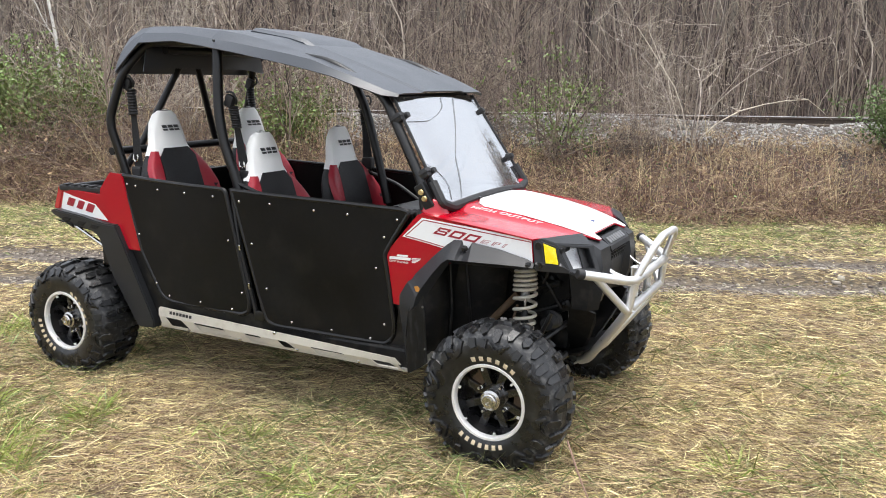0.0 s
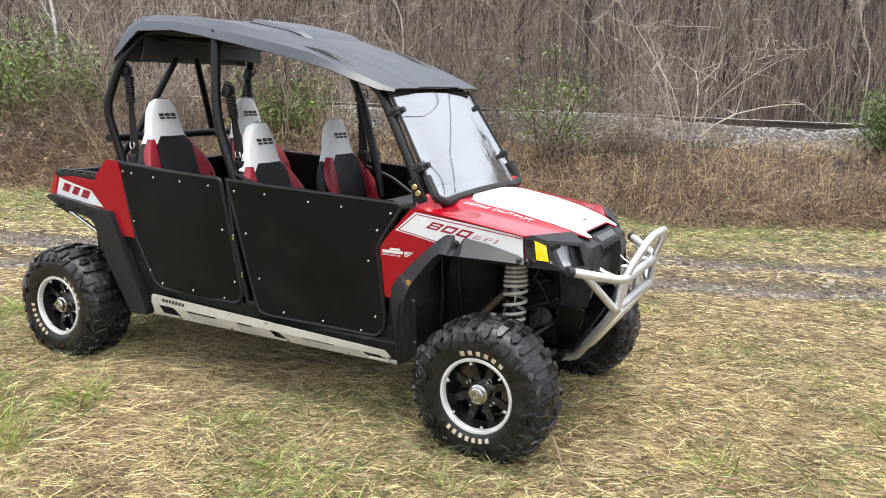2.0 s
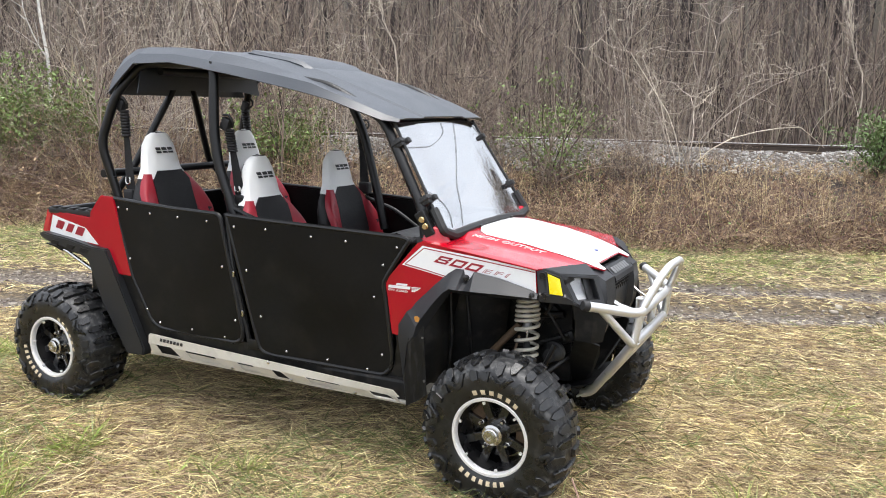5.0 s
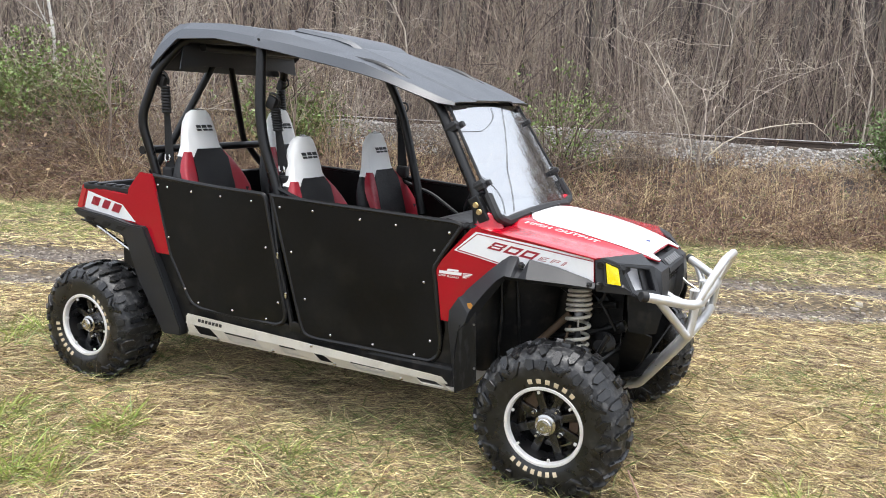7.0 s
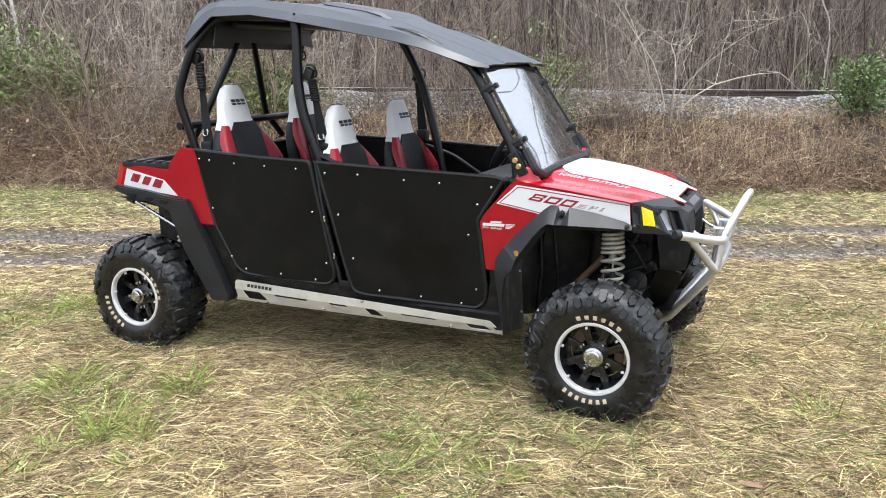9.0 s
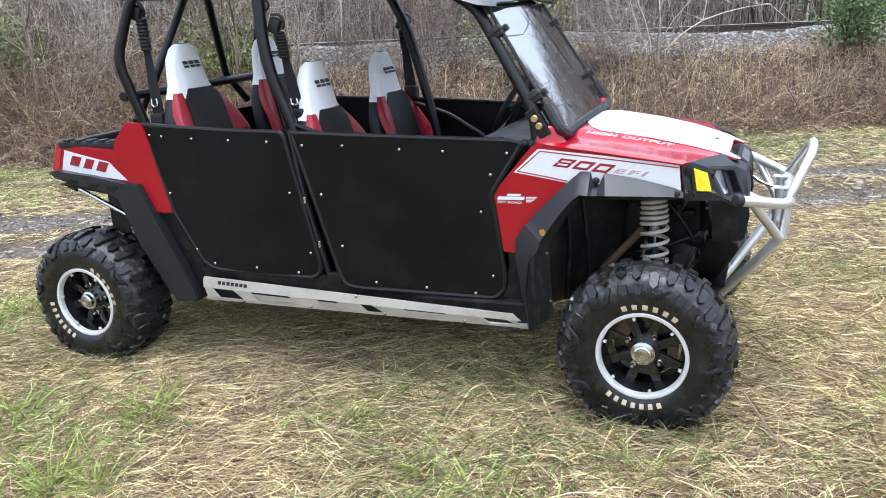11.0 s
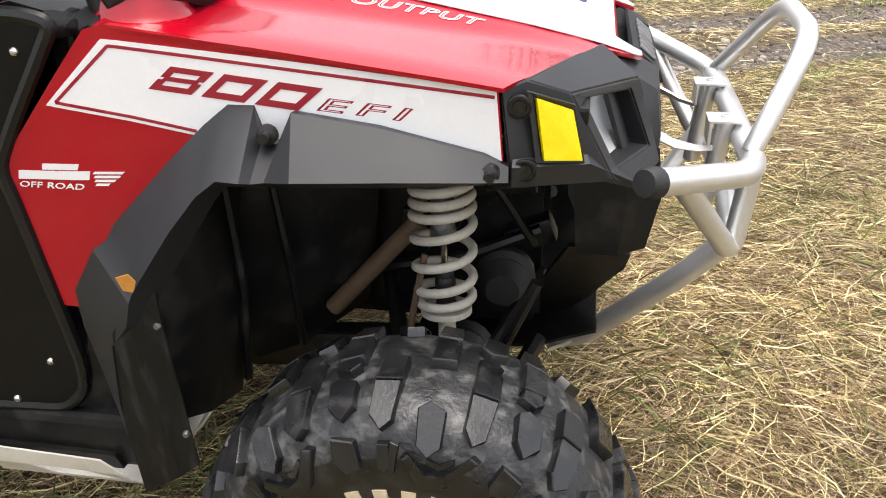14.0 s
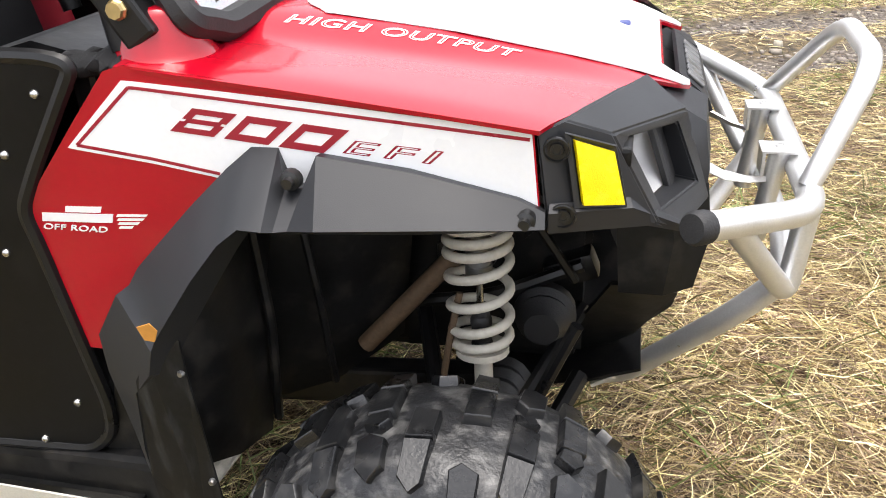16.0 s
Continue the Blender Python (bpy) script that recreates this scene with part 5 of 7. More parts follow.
    tube(bm, at(s, [(1.14, 0.25, 0.80), (1.30, 0.24, 0.70), (1.44, 0.25, 0.72)]), 0.016, seg=8, bend=0.05)
    part("frame_tube", bm, TUBE, car, smooth=True)
    bm = bmesh.new()
    lathe(bm, [(0.001, 0.215), (0.03, 0.215), (0.052, 0.225), (0.055, 0.25), (0.045, 0.26), (0.048, 0.27), (0.036, 0.285), (0.03, 0.30)], seg=18, centre=(1.390, 0, 0.535))
    for v in bm.verts:
        v.co.y *= s
    part("drive_boot", bm, GASKET, car, "ribbed black rubber boot", smooth=True)
    # lower and upper arms, axle boot
    for zi, zo, r in ((0.37, 0.25, 0.018), (0.52, 0.40, 0.015)):
        bm = bmesh.new()
        tube(bm, at(s, [(1.16, 0.19, zi), (1.30, 0.60, zo), (1.45, 0.19, zi)]), r, seg=8, bend=0.02)
        part("suspension_arm", bm, TUBE, car, smooth=True)
    bm = bmesh.new()
    lathe(bm, [(0.02, 0.2), (0.055, 0.21), (0.045, 0.225), (0.05, 0.24), (0.038, 0.255), (0.042, 0.27), (0.026, 0.285), (0.015, 0.30), (0.015, 0.60)], seg=16, centre=(1.31, 0, 0.36))
    for v in bm.verts:
        v.co.y *= s
    part("axle_boot", bm, GASKET, car, smooth=True)
    bm = bmesh.new()
    tube(bm, at(s, [(1.456, 0.42, 0.625), (1.385, 0.43, 0.46)]), 0.0105, seg=8)
    part("tie_rod", bm, TUBE, car, smooth=True)
    bm = bmesh.new()
    box(bm, (1.308, s * 0.615, 0.30), (0.10, 0.07, 0.22), bevel=0.02)
    part("steering_knuckle", bm, STEEL, car)

    # coil-over shock absorbers, front and rear
    for top, foot in (((1.285, 0.305, 0.80), (1.302, 0.352, 0.36)), ((-1.16, 0.34, 0.86), (-1.24, 0.46, 0.40))):
        a, b = Vector((top[0], s * top[1], top[2])), Vector((foot[0], s * foot[1], foot[2]))
        ax = (b - a).normalized()
        e1 = ax.cross(Vector((1, 0, 0))).normalized()
        e2 = ax.cross(e1)
        along = lambda q: a + (b - a) * q
        bm = bmesh.new()
        tube(bm, [along(0), along(0.33)], 0.0205, seg=16)
        tube(bm, [along(0.31), along(0.345)], 0.0225, seg=16)
        shock = part("shock_absorber", bm, STEEL, car, "grey coil-over shock absorber", smooth=True)
        bm = bmesh.new()
        tube(bm, [along(0.33), along(0.50)], 0.0062, seg=10)
        part("piston_rod", bm, CHROME, shock, "bright piston rod", smooth=True)
        bm = bmesh.new()
        tube(bm, [along(-0.06), along(0.06)], 0.036, seg=16)
        part("top_mount", bm, GASKET, shock, "black top mount", smooth=True)
        bm = bmesh.new()
        rows = []
        for k in range(19):
            r = (0.012 + 0.006 * min(1, k / 5)) * (1.0 if k % 4 else 0.88)
            rows.append([along(0.465 + 0.22 * k / 18) + (e1 * math.cos(t) + e2 * math.sin(t)) * r for t in np.linspace(0, 2 * math.pi, 15)[:-1]])
        loft(bm, rows, closed=True, caps=True)
        part("bump_stop", bm, GASKET, shock, "black bump stop", smooth=True)
        bm = bmesh.new()
        tube(bm, [along(0.64), along(0.665)], 0.045, seg=20)
        tube(bm, [along(0.66), along(1.0)], 0.016, seg=12)
        part("spring_seat", bm, SPRING_PAINT, shock, smooth=True)
        bm = bmesh.new()
        pts, turns = [], 9
        for k in range(turns * 24 + 1):
            q = turns * k / (turns * 24)
            ang = 2 * math.pi * (q + 0.45)
            wide = lerp(q, [0, 1, 3, 5, 7, 9], [0.044, 0.046, 0.0495, 0.051, 0.049, 0.045])
            pts.append(along(lerp(q, range(10), [0.03, 0.075, 0.12, 0.17, 0.217, 0.267, 0.375, 0.49, 0.582, 0.625])) + (e1 * math.cos(ang) + e2 * math.sin(ang)) * wide)
        tube(bm, pts, 0.0082, seg=10, bend=0)
        part("coil_spring", bm, SPRING_PAINT, shock, "off-white coil spring", smooth=True)

    # headlight bezel
    A, B, C, D = (1.407, 0.541, 0.966), (1.423, 0.545, 0.836), (1.560, 0.480, 0.826), (1.588, 0.440, 0.800)
    E, F, G, H = (1.636, 0.290, 0.785), (1.594, 0.280, 0.917), (1.533, 0.270, 0.966), (1.495, 0.495, 0.952)
    I, J, K, L = (1.512, 0.455, 0.932), (1.580, 0.312, 0.906), (1.614, 0.318, 0.822), (1.562, 0.440, 0.830)
    deep = [(x - 0.045, w - 0.022, z) for x, w, z in (I, J, K, L)]
    bm = bmesh.new()
    vs = {k: bm.verts.new((p[0], s * p[1], p[2])) for k, p in zip("ABCDEFGHIJKLM", (A, B, C, D, E, F, G, H, I, J, K, L, (1.437, 0.512, 0.973)))}
    dv = [bm.verts.new((x, s * w, z)) for x, w, z in deep]
    for f in ("AMG", "MHFG", "ABCHM", "HIJF", "HCLI", "CDL", "DKL", "DEK", "EFJK"):
        bm.faces.new([vs[k] for k in f])
    for k, (p, q) in enumerate(("IJ", "JK", "KL")):
        bm.faces.new((vs[p], vs[q], dv[(k + 1) % 4], dv[k]))
    thicken(bm, 0.006)
    sharp = [e for e in bm.edges if len(e.link_faces) == 2 and e.calc_face_angle(0) > 0.35]
    bmesh.ops.bevel(bm, geom=sharp, offset=0.003, segments=2, affect="EDGES")
    bezel = part("headlight_bezel", bm, PLASTIC, car, "black moulded headlight surround", smooth=True)
    # lamp: a bowl behind a ribbed pane that stands deep in the opening
    lamp = lambda k, q, deep: (1.505 + 0.048 * k - deep * 0.9 + 0.030 * (1 - q), s * (0.452 - 0.148 * k - deep * 0.3), 0.822 + (0.108 - 0.022 * k) * q + 0.012 * (1 - k) * (1 - q))
    bm = bmesh.new()
    loft(bm, [[lamp(k / 8, q / 6, 0.005 + 0.022 * math.sin(math.pi * k / 8) * math.sin(math.pi * q / 6)) for q in range(7)] for k in range(9)])
    thicken(bm, 0.003)
    bowl = part("headlight", bm, REFLECTOR_BOWL, bezel, "clear headlight with a bright bowl", smooth=True)
    bm = bmesh.new()
    loft(bm, [[lamp(k / 40, q / 2, 0.0016 * (k % 2)) for q in range(3)] for k in range(41)])
    part("lens", bm, LENS, bowl, "ribbed clear lens").visible_shadow = False
    bm = bmesh.new()
    loft(bm, [[lamp(k, q, d) for q in (-0.04, 0.5, 1.04)] for k, d in ((0.70, 0.004), (0.70, -0.005), (0.74, -0.007), (0.86, -0.006), (0.88, -0.002), (1.04, -0.001))])
    thicken(bm, 0.002)
    part("lamp_gasket", bm, GASKET, bowl, "black rubber lamp gasket")
    bm = bmesh.new()
    r1, r2, r3, r4 = (1.447, 0.520, 0.957), (1.493, 0.498, 0.936), (1.509, 0.500, 0.868), (1.460, 0.522, 0.874)
    bm.faces.new([bm.verts.new((x + 0.002, s * (w + 0.006), z - 0.003)) for x, w, z in (r1, r2, r3, r4)])
    thicken(bm, 0.008)
    part("side_reflector", bm, YELLOW, bezel, "bright yellow side reflector")
    bm = bmesh.new()
    outer = [(1.440, 0.526, 0.963), (1.500, 0.502, 0.940), (1.517, 0.500, 0.861), (1.454, 0.528, 0.868)]
    loft(bm, [[(x, s * (w + up), z) for x, w, z in ring + ring[:1]] for ring, up in ((outer, 0.001), (outer, 0.007), ([r1, r2, r3, r4], 0.009), ([r1, r2, r3, r4], 0.002))])
    part("reflector_frame", bm, PLASTIC, bezel, smooth=True, sharp=25)
    bm = bmesh.new()
    loft(bm, [at(s, row) for row in ([(1.424, 0.540, 0.874), (1.520, 0.494, 0.868), (1.590, 0.444, 0.815)], [(1.424, 0.552, 0.866), (1.525, 0.504, 0.858), (1.592, 0.446, 0.810)], [(1.424, 0.550, 0.838), (1.545, 0.490, 0.828), (1.590, 0.444, 0.800)])])
    thicken(bm, 0.006)
    part("bezel_ridge", bm, PLASTIC, bezel, smooth=True, sharp=20)
    for x, w, z in ((1.431, 0.533, 0.943), (1.441, 0.541, 0.860)):
        bm = bmesh.new()
        lathe(bm, [(0.0165, 0.003), (0.016, -0.0005), (0.0145, -0.001), (0.0135, 0.0035), (0.001, 0.0035)], seg=24, centre=(x, 0, z))
        lathe(bm, [(0.001, 0.0005), (0.005, 0.0005), (0.0055, -0.001), (0.0085, -0.001), (0.0095, 0.003)], seg=12, centre=(x, 0, z))
        for v in bm.verts:
            v.co.y = s * (w + 0.004 - v.co.y)
        part("bezel_bolt", bm, SOCKET, bezel, smooth=True)

    # rear corner panel, tail panel and its stripe
    part("rear_corner_panel", sheet([(-1.03, 1.138), (-0.937, 1.132), (-0.822, 0.720), (-0.954, 0.722), (-1.06, 0.860), (-1.13, 0.985), (-1.115, 1.045)], proud(tail, 0.004), s, 0.02, 0.06, bevel=0.004), RED, car, "glossy red rear corner panel", smooth=True)
    tp = part("tail_panel", sheet([(-1.455, 1.028), (-1.085, 1.008), (-1.04, 0.855), (-1.53, 0.884)], tail, s, 0.02, 0.08, bevel=0.004), RED, car, "red tail panel", smooth=True)
    part("white_stripe", sheet([(-1.448, 1.002), (-1.165, 0.952), (-1.068, 0.868), (-1.49, 0.900)], proud(tail, 0.0025), s, 0.002, 0.08), WHITE_DECAL, tp, "white tail stripe")
    bm = bmesh.new()
    for x0, wd in ((-1.425, 0.075), (-1.335, 0.065), (-1.255, 0.075)):
        zt = 0.978 - 0.13 * (x0 + 1.425)
        for a0, a1 in ((0.0, 0.80),):
            def c(a, b):
                return (x0 + a * wd + 0.030 * b, zt - 0.045 + 0.045 * b - 0.13 * a * wd)
            sheet([c(a0, 0), c(a1, 0), c(a1, 1), c(a0, 1)], proud(tail, 0.0042), s, 0.0015, 0.08, bm=bm)
    part("model_mark", bm, RED_DECAL, tp, "three slanted red bars")
    part("tail_light", sheet([(-1.570, 0.900), (-1.502, 1.034), (-1.452, 1.034), (-1.515, 0.897)], proud(tail, 0.001), s, 0.10, 0.2, bevel=0.004), TAIL_RED, car, "red tail light")

    def rear_flare_w(x, z):
        return lerp(x, [-1.57, -1.45, -1.1, -0.9], [0.60, 0.632, 0.650, 0.642])
    part("rear_fender_flare", sheet([(-1.565, 0.890), (-1.515, 0.868), (-1.19, 0.812), (-1.118, 0.785), (-1.023, 0.557), (-0.866, 0.300), (-0.745, 0.305), (-0.738, 0.345), (-0.955, 0.795), (-0.985, 0.855), (-1.07, 0.858), (-1.275, 0.888), (-1.50, 0.906)], rear_flare_w, s, 0.07, 0.08, bevel=0.007), PLASTIC, car, "black moulded rear fender flare", smooth=True)
    for x0 in (-1.40, -1.27, -1.16):
        bm = bmesh.new()
        sheet([(x0, 0.872 - 0.1 * (x0 + 1.4)), (x0 + 0.06, 0.866 - 0.1 * (x0 + 1.4)), (x0 + 0.03, 0.845 - 0.1 * (x0 + 1.4)), (x0 - 0.02, 0.850 - 0.1 * (x0 + 1.4))], proud(rear_flare_w, 0.004), s, 0.01, 0.2, bm=bm)
        part("flare_vent", bm, LINER, car)
    part("lower_rear_panel", sheet([(-0.97, 0.74), (-0.80, 0.735), (-0.70, 0.46), (-0.70, 0.32), (-0.83, 0.30), (-0.96, 0.62)], lambda x, z: 0.598, s, 0.02, 0.1, bevel=0.004), LINER, car, smooth=True)
    part("lower_front_panel", sheet([(0.70, 0.88), (0.79, 0.66), (0.84, 0.62), (0.865, 0.33), (0.78, 0.36), (-0.68, 0.41), (-0.72, 0.46), (-0.62, 0.50), (0.66, 0.44), (0.735, 0.47), (0.755, 0.56), (0.72, 0.80)], lambda x, z: door_w(x, z) - 0.010, s, 0.02, 0.1, bevel=0.003), LINER, car, smooth=True)
    # rear wheel house
    bm = bmesh.new()
    loft(bm, [[(-1.5, s * w, 0.84), (-1.2, s * w, 0.80), (-1.06, s * w, 0.68), (-0.92, s * w, 0.32)] for w in (0.6, 0.45, 0.3)])
    loft(bm, [[(-1.5, s * 0.3, 0.86), (-0.92, s * 0.3, 0.82)], [(-1.5, s * 0.3, 0.5), (-0.92, s * 0.3, 0.34)]])
    thicken(bm, 0.006)
    part("wheel_house", bm, LINER, car)
    bm = bmesh.new()
    tube(bm, at(s, [(-1.15, 0.25, 0.42), (-1.29, 0.6, 0.27), (-1.42, 0.25, 0.42)]), 0.02, seg=8, bend=0.02)
    part("suspension_arm", bm, TUBE, car, smooth=True)
    bm = bmesh.new()
    tube(bm, at(s, [(-1.50, 0.50, 0.80), (-1.20, 0.49, 0.66)]), 0.011, seg=8)
    rod = part("stabiliser_rod", bm, CHROME, car, "thin bright rod", smooth=True)
    bm = bmesh.new()
    tube(bm, at(s, [(-1.54, 0.50, 0.815), (-1.49, 0.50, 0.797)]), 0.02, seg=10)
    part("rod_end", bm, GASKET, rod, smooth=True)

    # aluminium rock guard with its cut-outs
    def guard_top(x):
        return lerp(x, [-0.683, 0.80], [0.440, 0.381])

    def guard_low(x):
        return lerp(x, [-0.70, 0.86], [0.318, 0.312])
    bm = bmesh.new()
    holes = [(-0.64, -0.53, 0.09, 0), (-0.44, -0.24, 0.02, 0.07), (-0.10, 0.00, 0.02, 0.05), (0.11, 0.17, -0.05, 0.05), (0.31, 0.50, 0.02, 0.02), (0.66, 0.76, -0.08, 0.05)]
    gw = lambda x, z: lerp(z, [0.305, 0.36, 0.44], [0.618, 0.652, 0.655]) if z < 0.44 else 0.655
    mid_z = lambda x: guard_low(x) + (guard_top(x) - guard_low(x)) * 0.56
    low_z = lambda x: guard_low(x) + (guard_top(x) - guard_low(x)) * 0.16
    xs = [-0.683] + [v for h in holes for v in (h[0], h[1])] + [0.80]
    sheet([(-0.683, guard_top(-0.683) - 0.012), (-0.672, guard_top(-0.672)), (0.79, guard_top(0.79)), (0.82, mid_z(0.81)), (-0.688, mid_z(-0.688))], gw, s, 0.004, 0.12, bm=bm)
    sheet([(-0.69, low_z(-0.69)), (0.84, low_z(0.84)), (0.862, guard_low(0.86)), (-0.70, guard_low(-0.70))], gw, s, 0.004, 0.12, bm=bm)
    for a, b in zip(xs[::2], xs[1::2]):
        k0 = 0.045 if a > -0.6 else 0.0
        k1 = 0.045 if b < 0.8 else 0.03
        sheet([(a, mid_z(a)), (b, mid_z(b)), (b + k1 * 0.6, low_z(b)), (a + k0, low_z(a))], gw, s, 0.004, 0.3, bm=bm)
    guard = part("rock_guard", bm, ALU_SHEET, car, "dull aluminium rock guard with slanted cut-outs")
    bm = bmesh.new()
    sheet([(-0.66, 0.36), (0.78, 0.345), (0.80, 0.30), (-0.67, 0.305)], lambda x, z: 0.60, s, 0.02, 0.3, bm=bm)
    part("guard_backing", bm, LINER, guard)
    for a, b in ((-0.455, -0.20), (-0.115, 0.045), (0.295, 0.55)):
        bm = bmesh.new()
        sheet([(a, mid_z(a) - 0.014), (b, mid_z(b) - 0.014), (b + 0.01, guard_low(b) + 0.004), (a, guard_low(a) + 0.004)], proud(gw, -0.012), s, 0.003, 0.3, bm=bm)
        part("inner_plate", bm, ALU_SHEET, guard)
    bm = bmesh.new()
    bm.faces.new([bm.verts.new(p) for p in at(s, [(0.62, 0.622, 0.316), (0.845, 0.622, 0.316), (0.868, 0.600, 0.320), (0.864, 0.580, 0.318), (0.880, 0.552, 0.324), (0.872, 0.520, 0.320), (0.884, 0.460, 0.328), (0.890, 0.400, 0.338), (0.904, 0.362, 0.350), (0.872, 0.318, 0.338), (0.62, 0.318, 0.316)])])
    thicken(bm, 0.003)
    part("skid_sheet", bm, ALU_SHEET, guard, "bent and torn pale edge of the skid sheet")
    for x, z in ((-0.49, 0.330), (-0.14, 0.330), (0.10, 0.402), (0.22, 0.328), (0.58, 0.326)):
        bm = bmesh.new()
        lathe(bm, [(0.001, -0.006), (0.007, -0.004), (0.009, 0.0), (0.009, 0.006)], seg=8, centre=(x, 0, z))
        for v in bm.verts:
            v.co.y = s * (gw(x, z) + 0.001 - v.co.y)
        part("guard_bolt", bm, CHROME, guard)
    bm = bmesh.new()
    for k in range(7):
        x0 = -0.605 + 0.023 * k
        zb = 0.407 - 0.04 * (x0 + 0.635)
        sheet([(x0, zb), (x0 + 0.017, zb), (x0 + 0.020, zb + 0.017), (x0 + 0.003, zb + 0.017)], proud(gw, 0.002), s, 0.001, 0.3, bm=bm)
    part("maker_mark", bm, LOGO_GREY, guard, "row of dark grey bars")

    # doors: skin, rolled edge and rivets
    rear_door = [(-0.945, 1.126), (-0.70, 1.112), (-0.485, 1.103), (-0.192, 1.096), (-0.068, 0.535), (-0.072, 0.490), (-0.112, 0.467), (-0.62, 0.470), (-0.685, 0.495), (-0.822, 0.72)]
    front_door = [(-0.150, 1.094), (0.10, 1.083), (0.40, 1.070), (0.78, 1.054), (0.818, 1.043), (0.728, 0.905), (0.690, 0.840), (0.700, 0.79), (0.738, 0.505), (0.732, 0.450), (0.695, 0.413), (0.50, 0.418), (0.10, 0.432), (0.042, 0.446), (0.020, 0.50)]
    for outline, rivets in ((rear_door, ((-0.905, 1.080), (-0.836, 1.075), (-0.665, 1.066), (-0.465, 1.062), (-0.270, 1.057), (-0.833, 0.814), (-0.719, 0.558), (-0.625, 0.498), (-0.392, 0.496), (-0.179, 0.486), (-0.109, 0.579), (-0.183, 0.840))),
                            (front_door, ((-0.100, 1.043), (0.082, 1.042), (0.323, 1.024), (0.504, 1.016), (0.761, 1.007), (0.693, 0.923), (0.649, 0.773), (0.690, 0.508), (-0.031, 0.837), (0.046, 0.617), (0.183, 0.460), (0.404, 0.446), (0.613, 0.430)))):
        door = part("door", sheet(outline, door_w, s, 0.010, 0.1, bevel=0.002), DOOR_SKIN, car, "matt black sheet metal door", smooth=True)
        bm = bmesh.new()
        loop = [(x, s * (door_w(x) - 0.006), z) for x, z in outline]
        tube(bm, loop + loop[:1], 0.011, seg=8, bend=0.03, caps=False)
        part("door_edge", bm, TUBE, door, smooth=True)
        for x, z in rivets:
            bm = bmesh.new()
            lathe(bm, [(0.001, -0.005), (0.004, -0.0045), (0.0065, -0.002), (0.007, 0.001)], seg=8, centre=(x, 0, z))
            for v in bm.verts:
                v.co.y = s * (door_w(x) + 0.001 - v.co.y)
            part("rivet", bm, CHROME, door, smooth=True)
    bm = bmesh.new()
    tube(bm, at(s, [(-0.182, 0.60, 1.10), (-0.130, 0.622, 0.85), (-0.035, 0.622, 0.47)]), 0.014, seg=8)
    tube(bm, at(s, [(-0.160, 0.585, 1.09), (-0.10, 0.60, 0.85), (0.005, 0.60, 0.47)]), 0.012, seg=8)
    box(bm, (-0.01, s * 0.625, 0.47), (0.07, 0.02, 0.05), bevel=0.006)
    hinge = part("door_post", bm, TUBE, car, "black post between the doors", smooth=True)
    for x, z in ((-0.112, 0.81), (-0.062, 0.62)):
        bm = bmesh.new()
        box(bm, (x, s * 0.637, z), (0.012, 0.012, 0.03), bevel=0.003)
        part("hinge_bolt", bm, CHROME, hinge)

    # roll cage, one side
    R = 0.0235
    cage_r = R
    bm = bmesh.new()
    tube(bm, at(s, [(0.865, 0.498, 1.05), (0.845, 0.485, 1.17), (0.60, 0.412, 1.565), (0.30, 0.415, 1.715), (-0.36, 0.420, 1.815), (-0.86, 0.44, 1.83), (-0.975, 0.525, 1.67), (-1.067, 0.560, 1.41), (-1.00, 0.520, 1.12), (-0.93, 0.50, 0.80)]), R, seg=12, bend=0.07)
    rail = part("roll_cage_side", bm, TUBE, car, "black tubular roll cage", smooth=True)
    bm = bmesh.new()
    tube(bm, at(s, [(-0.330, 0.49, 1.800), (-0.316, 0.52, 1.48), (-0.290, 0.525, 1.33), (-0.205, 0.52, 1.10), (-0.11, 0.52, 0.70)] if s < 0 else [(-0.270, 0.50, 1.780), (-0.190, 0.52, 1.640), (-0.104, 0.52, 1.475), (-0.020, 0.52, 1.170), (0.045, 0.52, 0.90)]), R * 1.1, seg=12, bend=0.1)
    part("roll_cage_post", bm, TUBE, car, smooth=True)
    bm = bmesh.new()
    tube(bm, at(s, [(-1.00, 0.05, 1.755), (-1.11, 0.30, 1.275), (-1.10, 0.46, 1.12)]), R * 0.85, seg=10, bend=0.03)
    part("roll_cage_brace", bm, TUBE, car, smooth=True)
    bm = bmesh.new()
    tube(bm, at(s, [(-0.215, 0.525, 1.12), (0.10, 0.54, 1.02), (0.33, 0.54, 0.88)]), 0.012, seg=8, bend=0.05)
    part("grab_bar", bm, TUBE, car, smooth=True)
    # screw bracket at the foot of the pillar
    bm = bmesh.new()
    box(bm, (0.873, s * 0.505, 1.115), (0.05, 0.045, 0.12), Matrix.Rotation(radians(-32), 4, "Y"), bevel=0.006)
    foot = part("pillar_foot", bm, TUBE, car)
    for x, z in ((0.862, 1.134), (0.880, 1.106)):
        bm = bmesh.new()
        lathe(bm, [(0.001, -0.008), (0.011, -0.008), (0.012, -0.003), (0.014, 0.0), (0.014, 0.004)], seg=8, centre=(x, 0, z))
        for v in bm.verts:
            v.co.y = s * (0.530 - v.co.y)
        part("foot_bolt", bm, BRASS, foot)
    bm = bmesh.new()
    lathe(bm, [(0.084, 1.030), (0.074, 1.036), (0.067, 1.046), (0.061, 1.066), (0.055, 1.092), (0.051, 1.100), (0.044, 1.104), (0.001, 1.105)], seg=32, axis="z", centre=(0.897, s * 0.464, 0))
    part("strut_tower", bm, RED, car, "red moulded tower at the foot of the pillar", smooth=True)
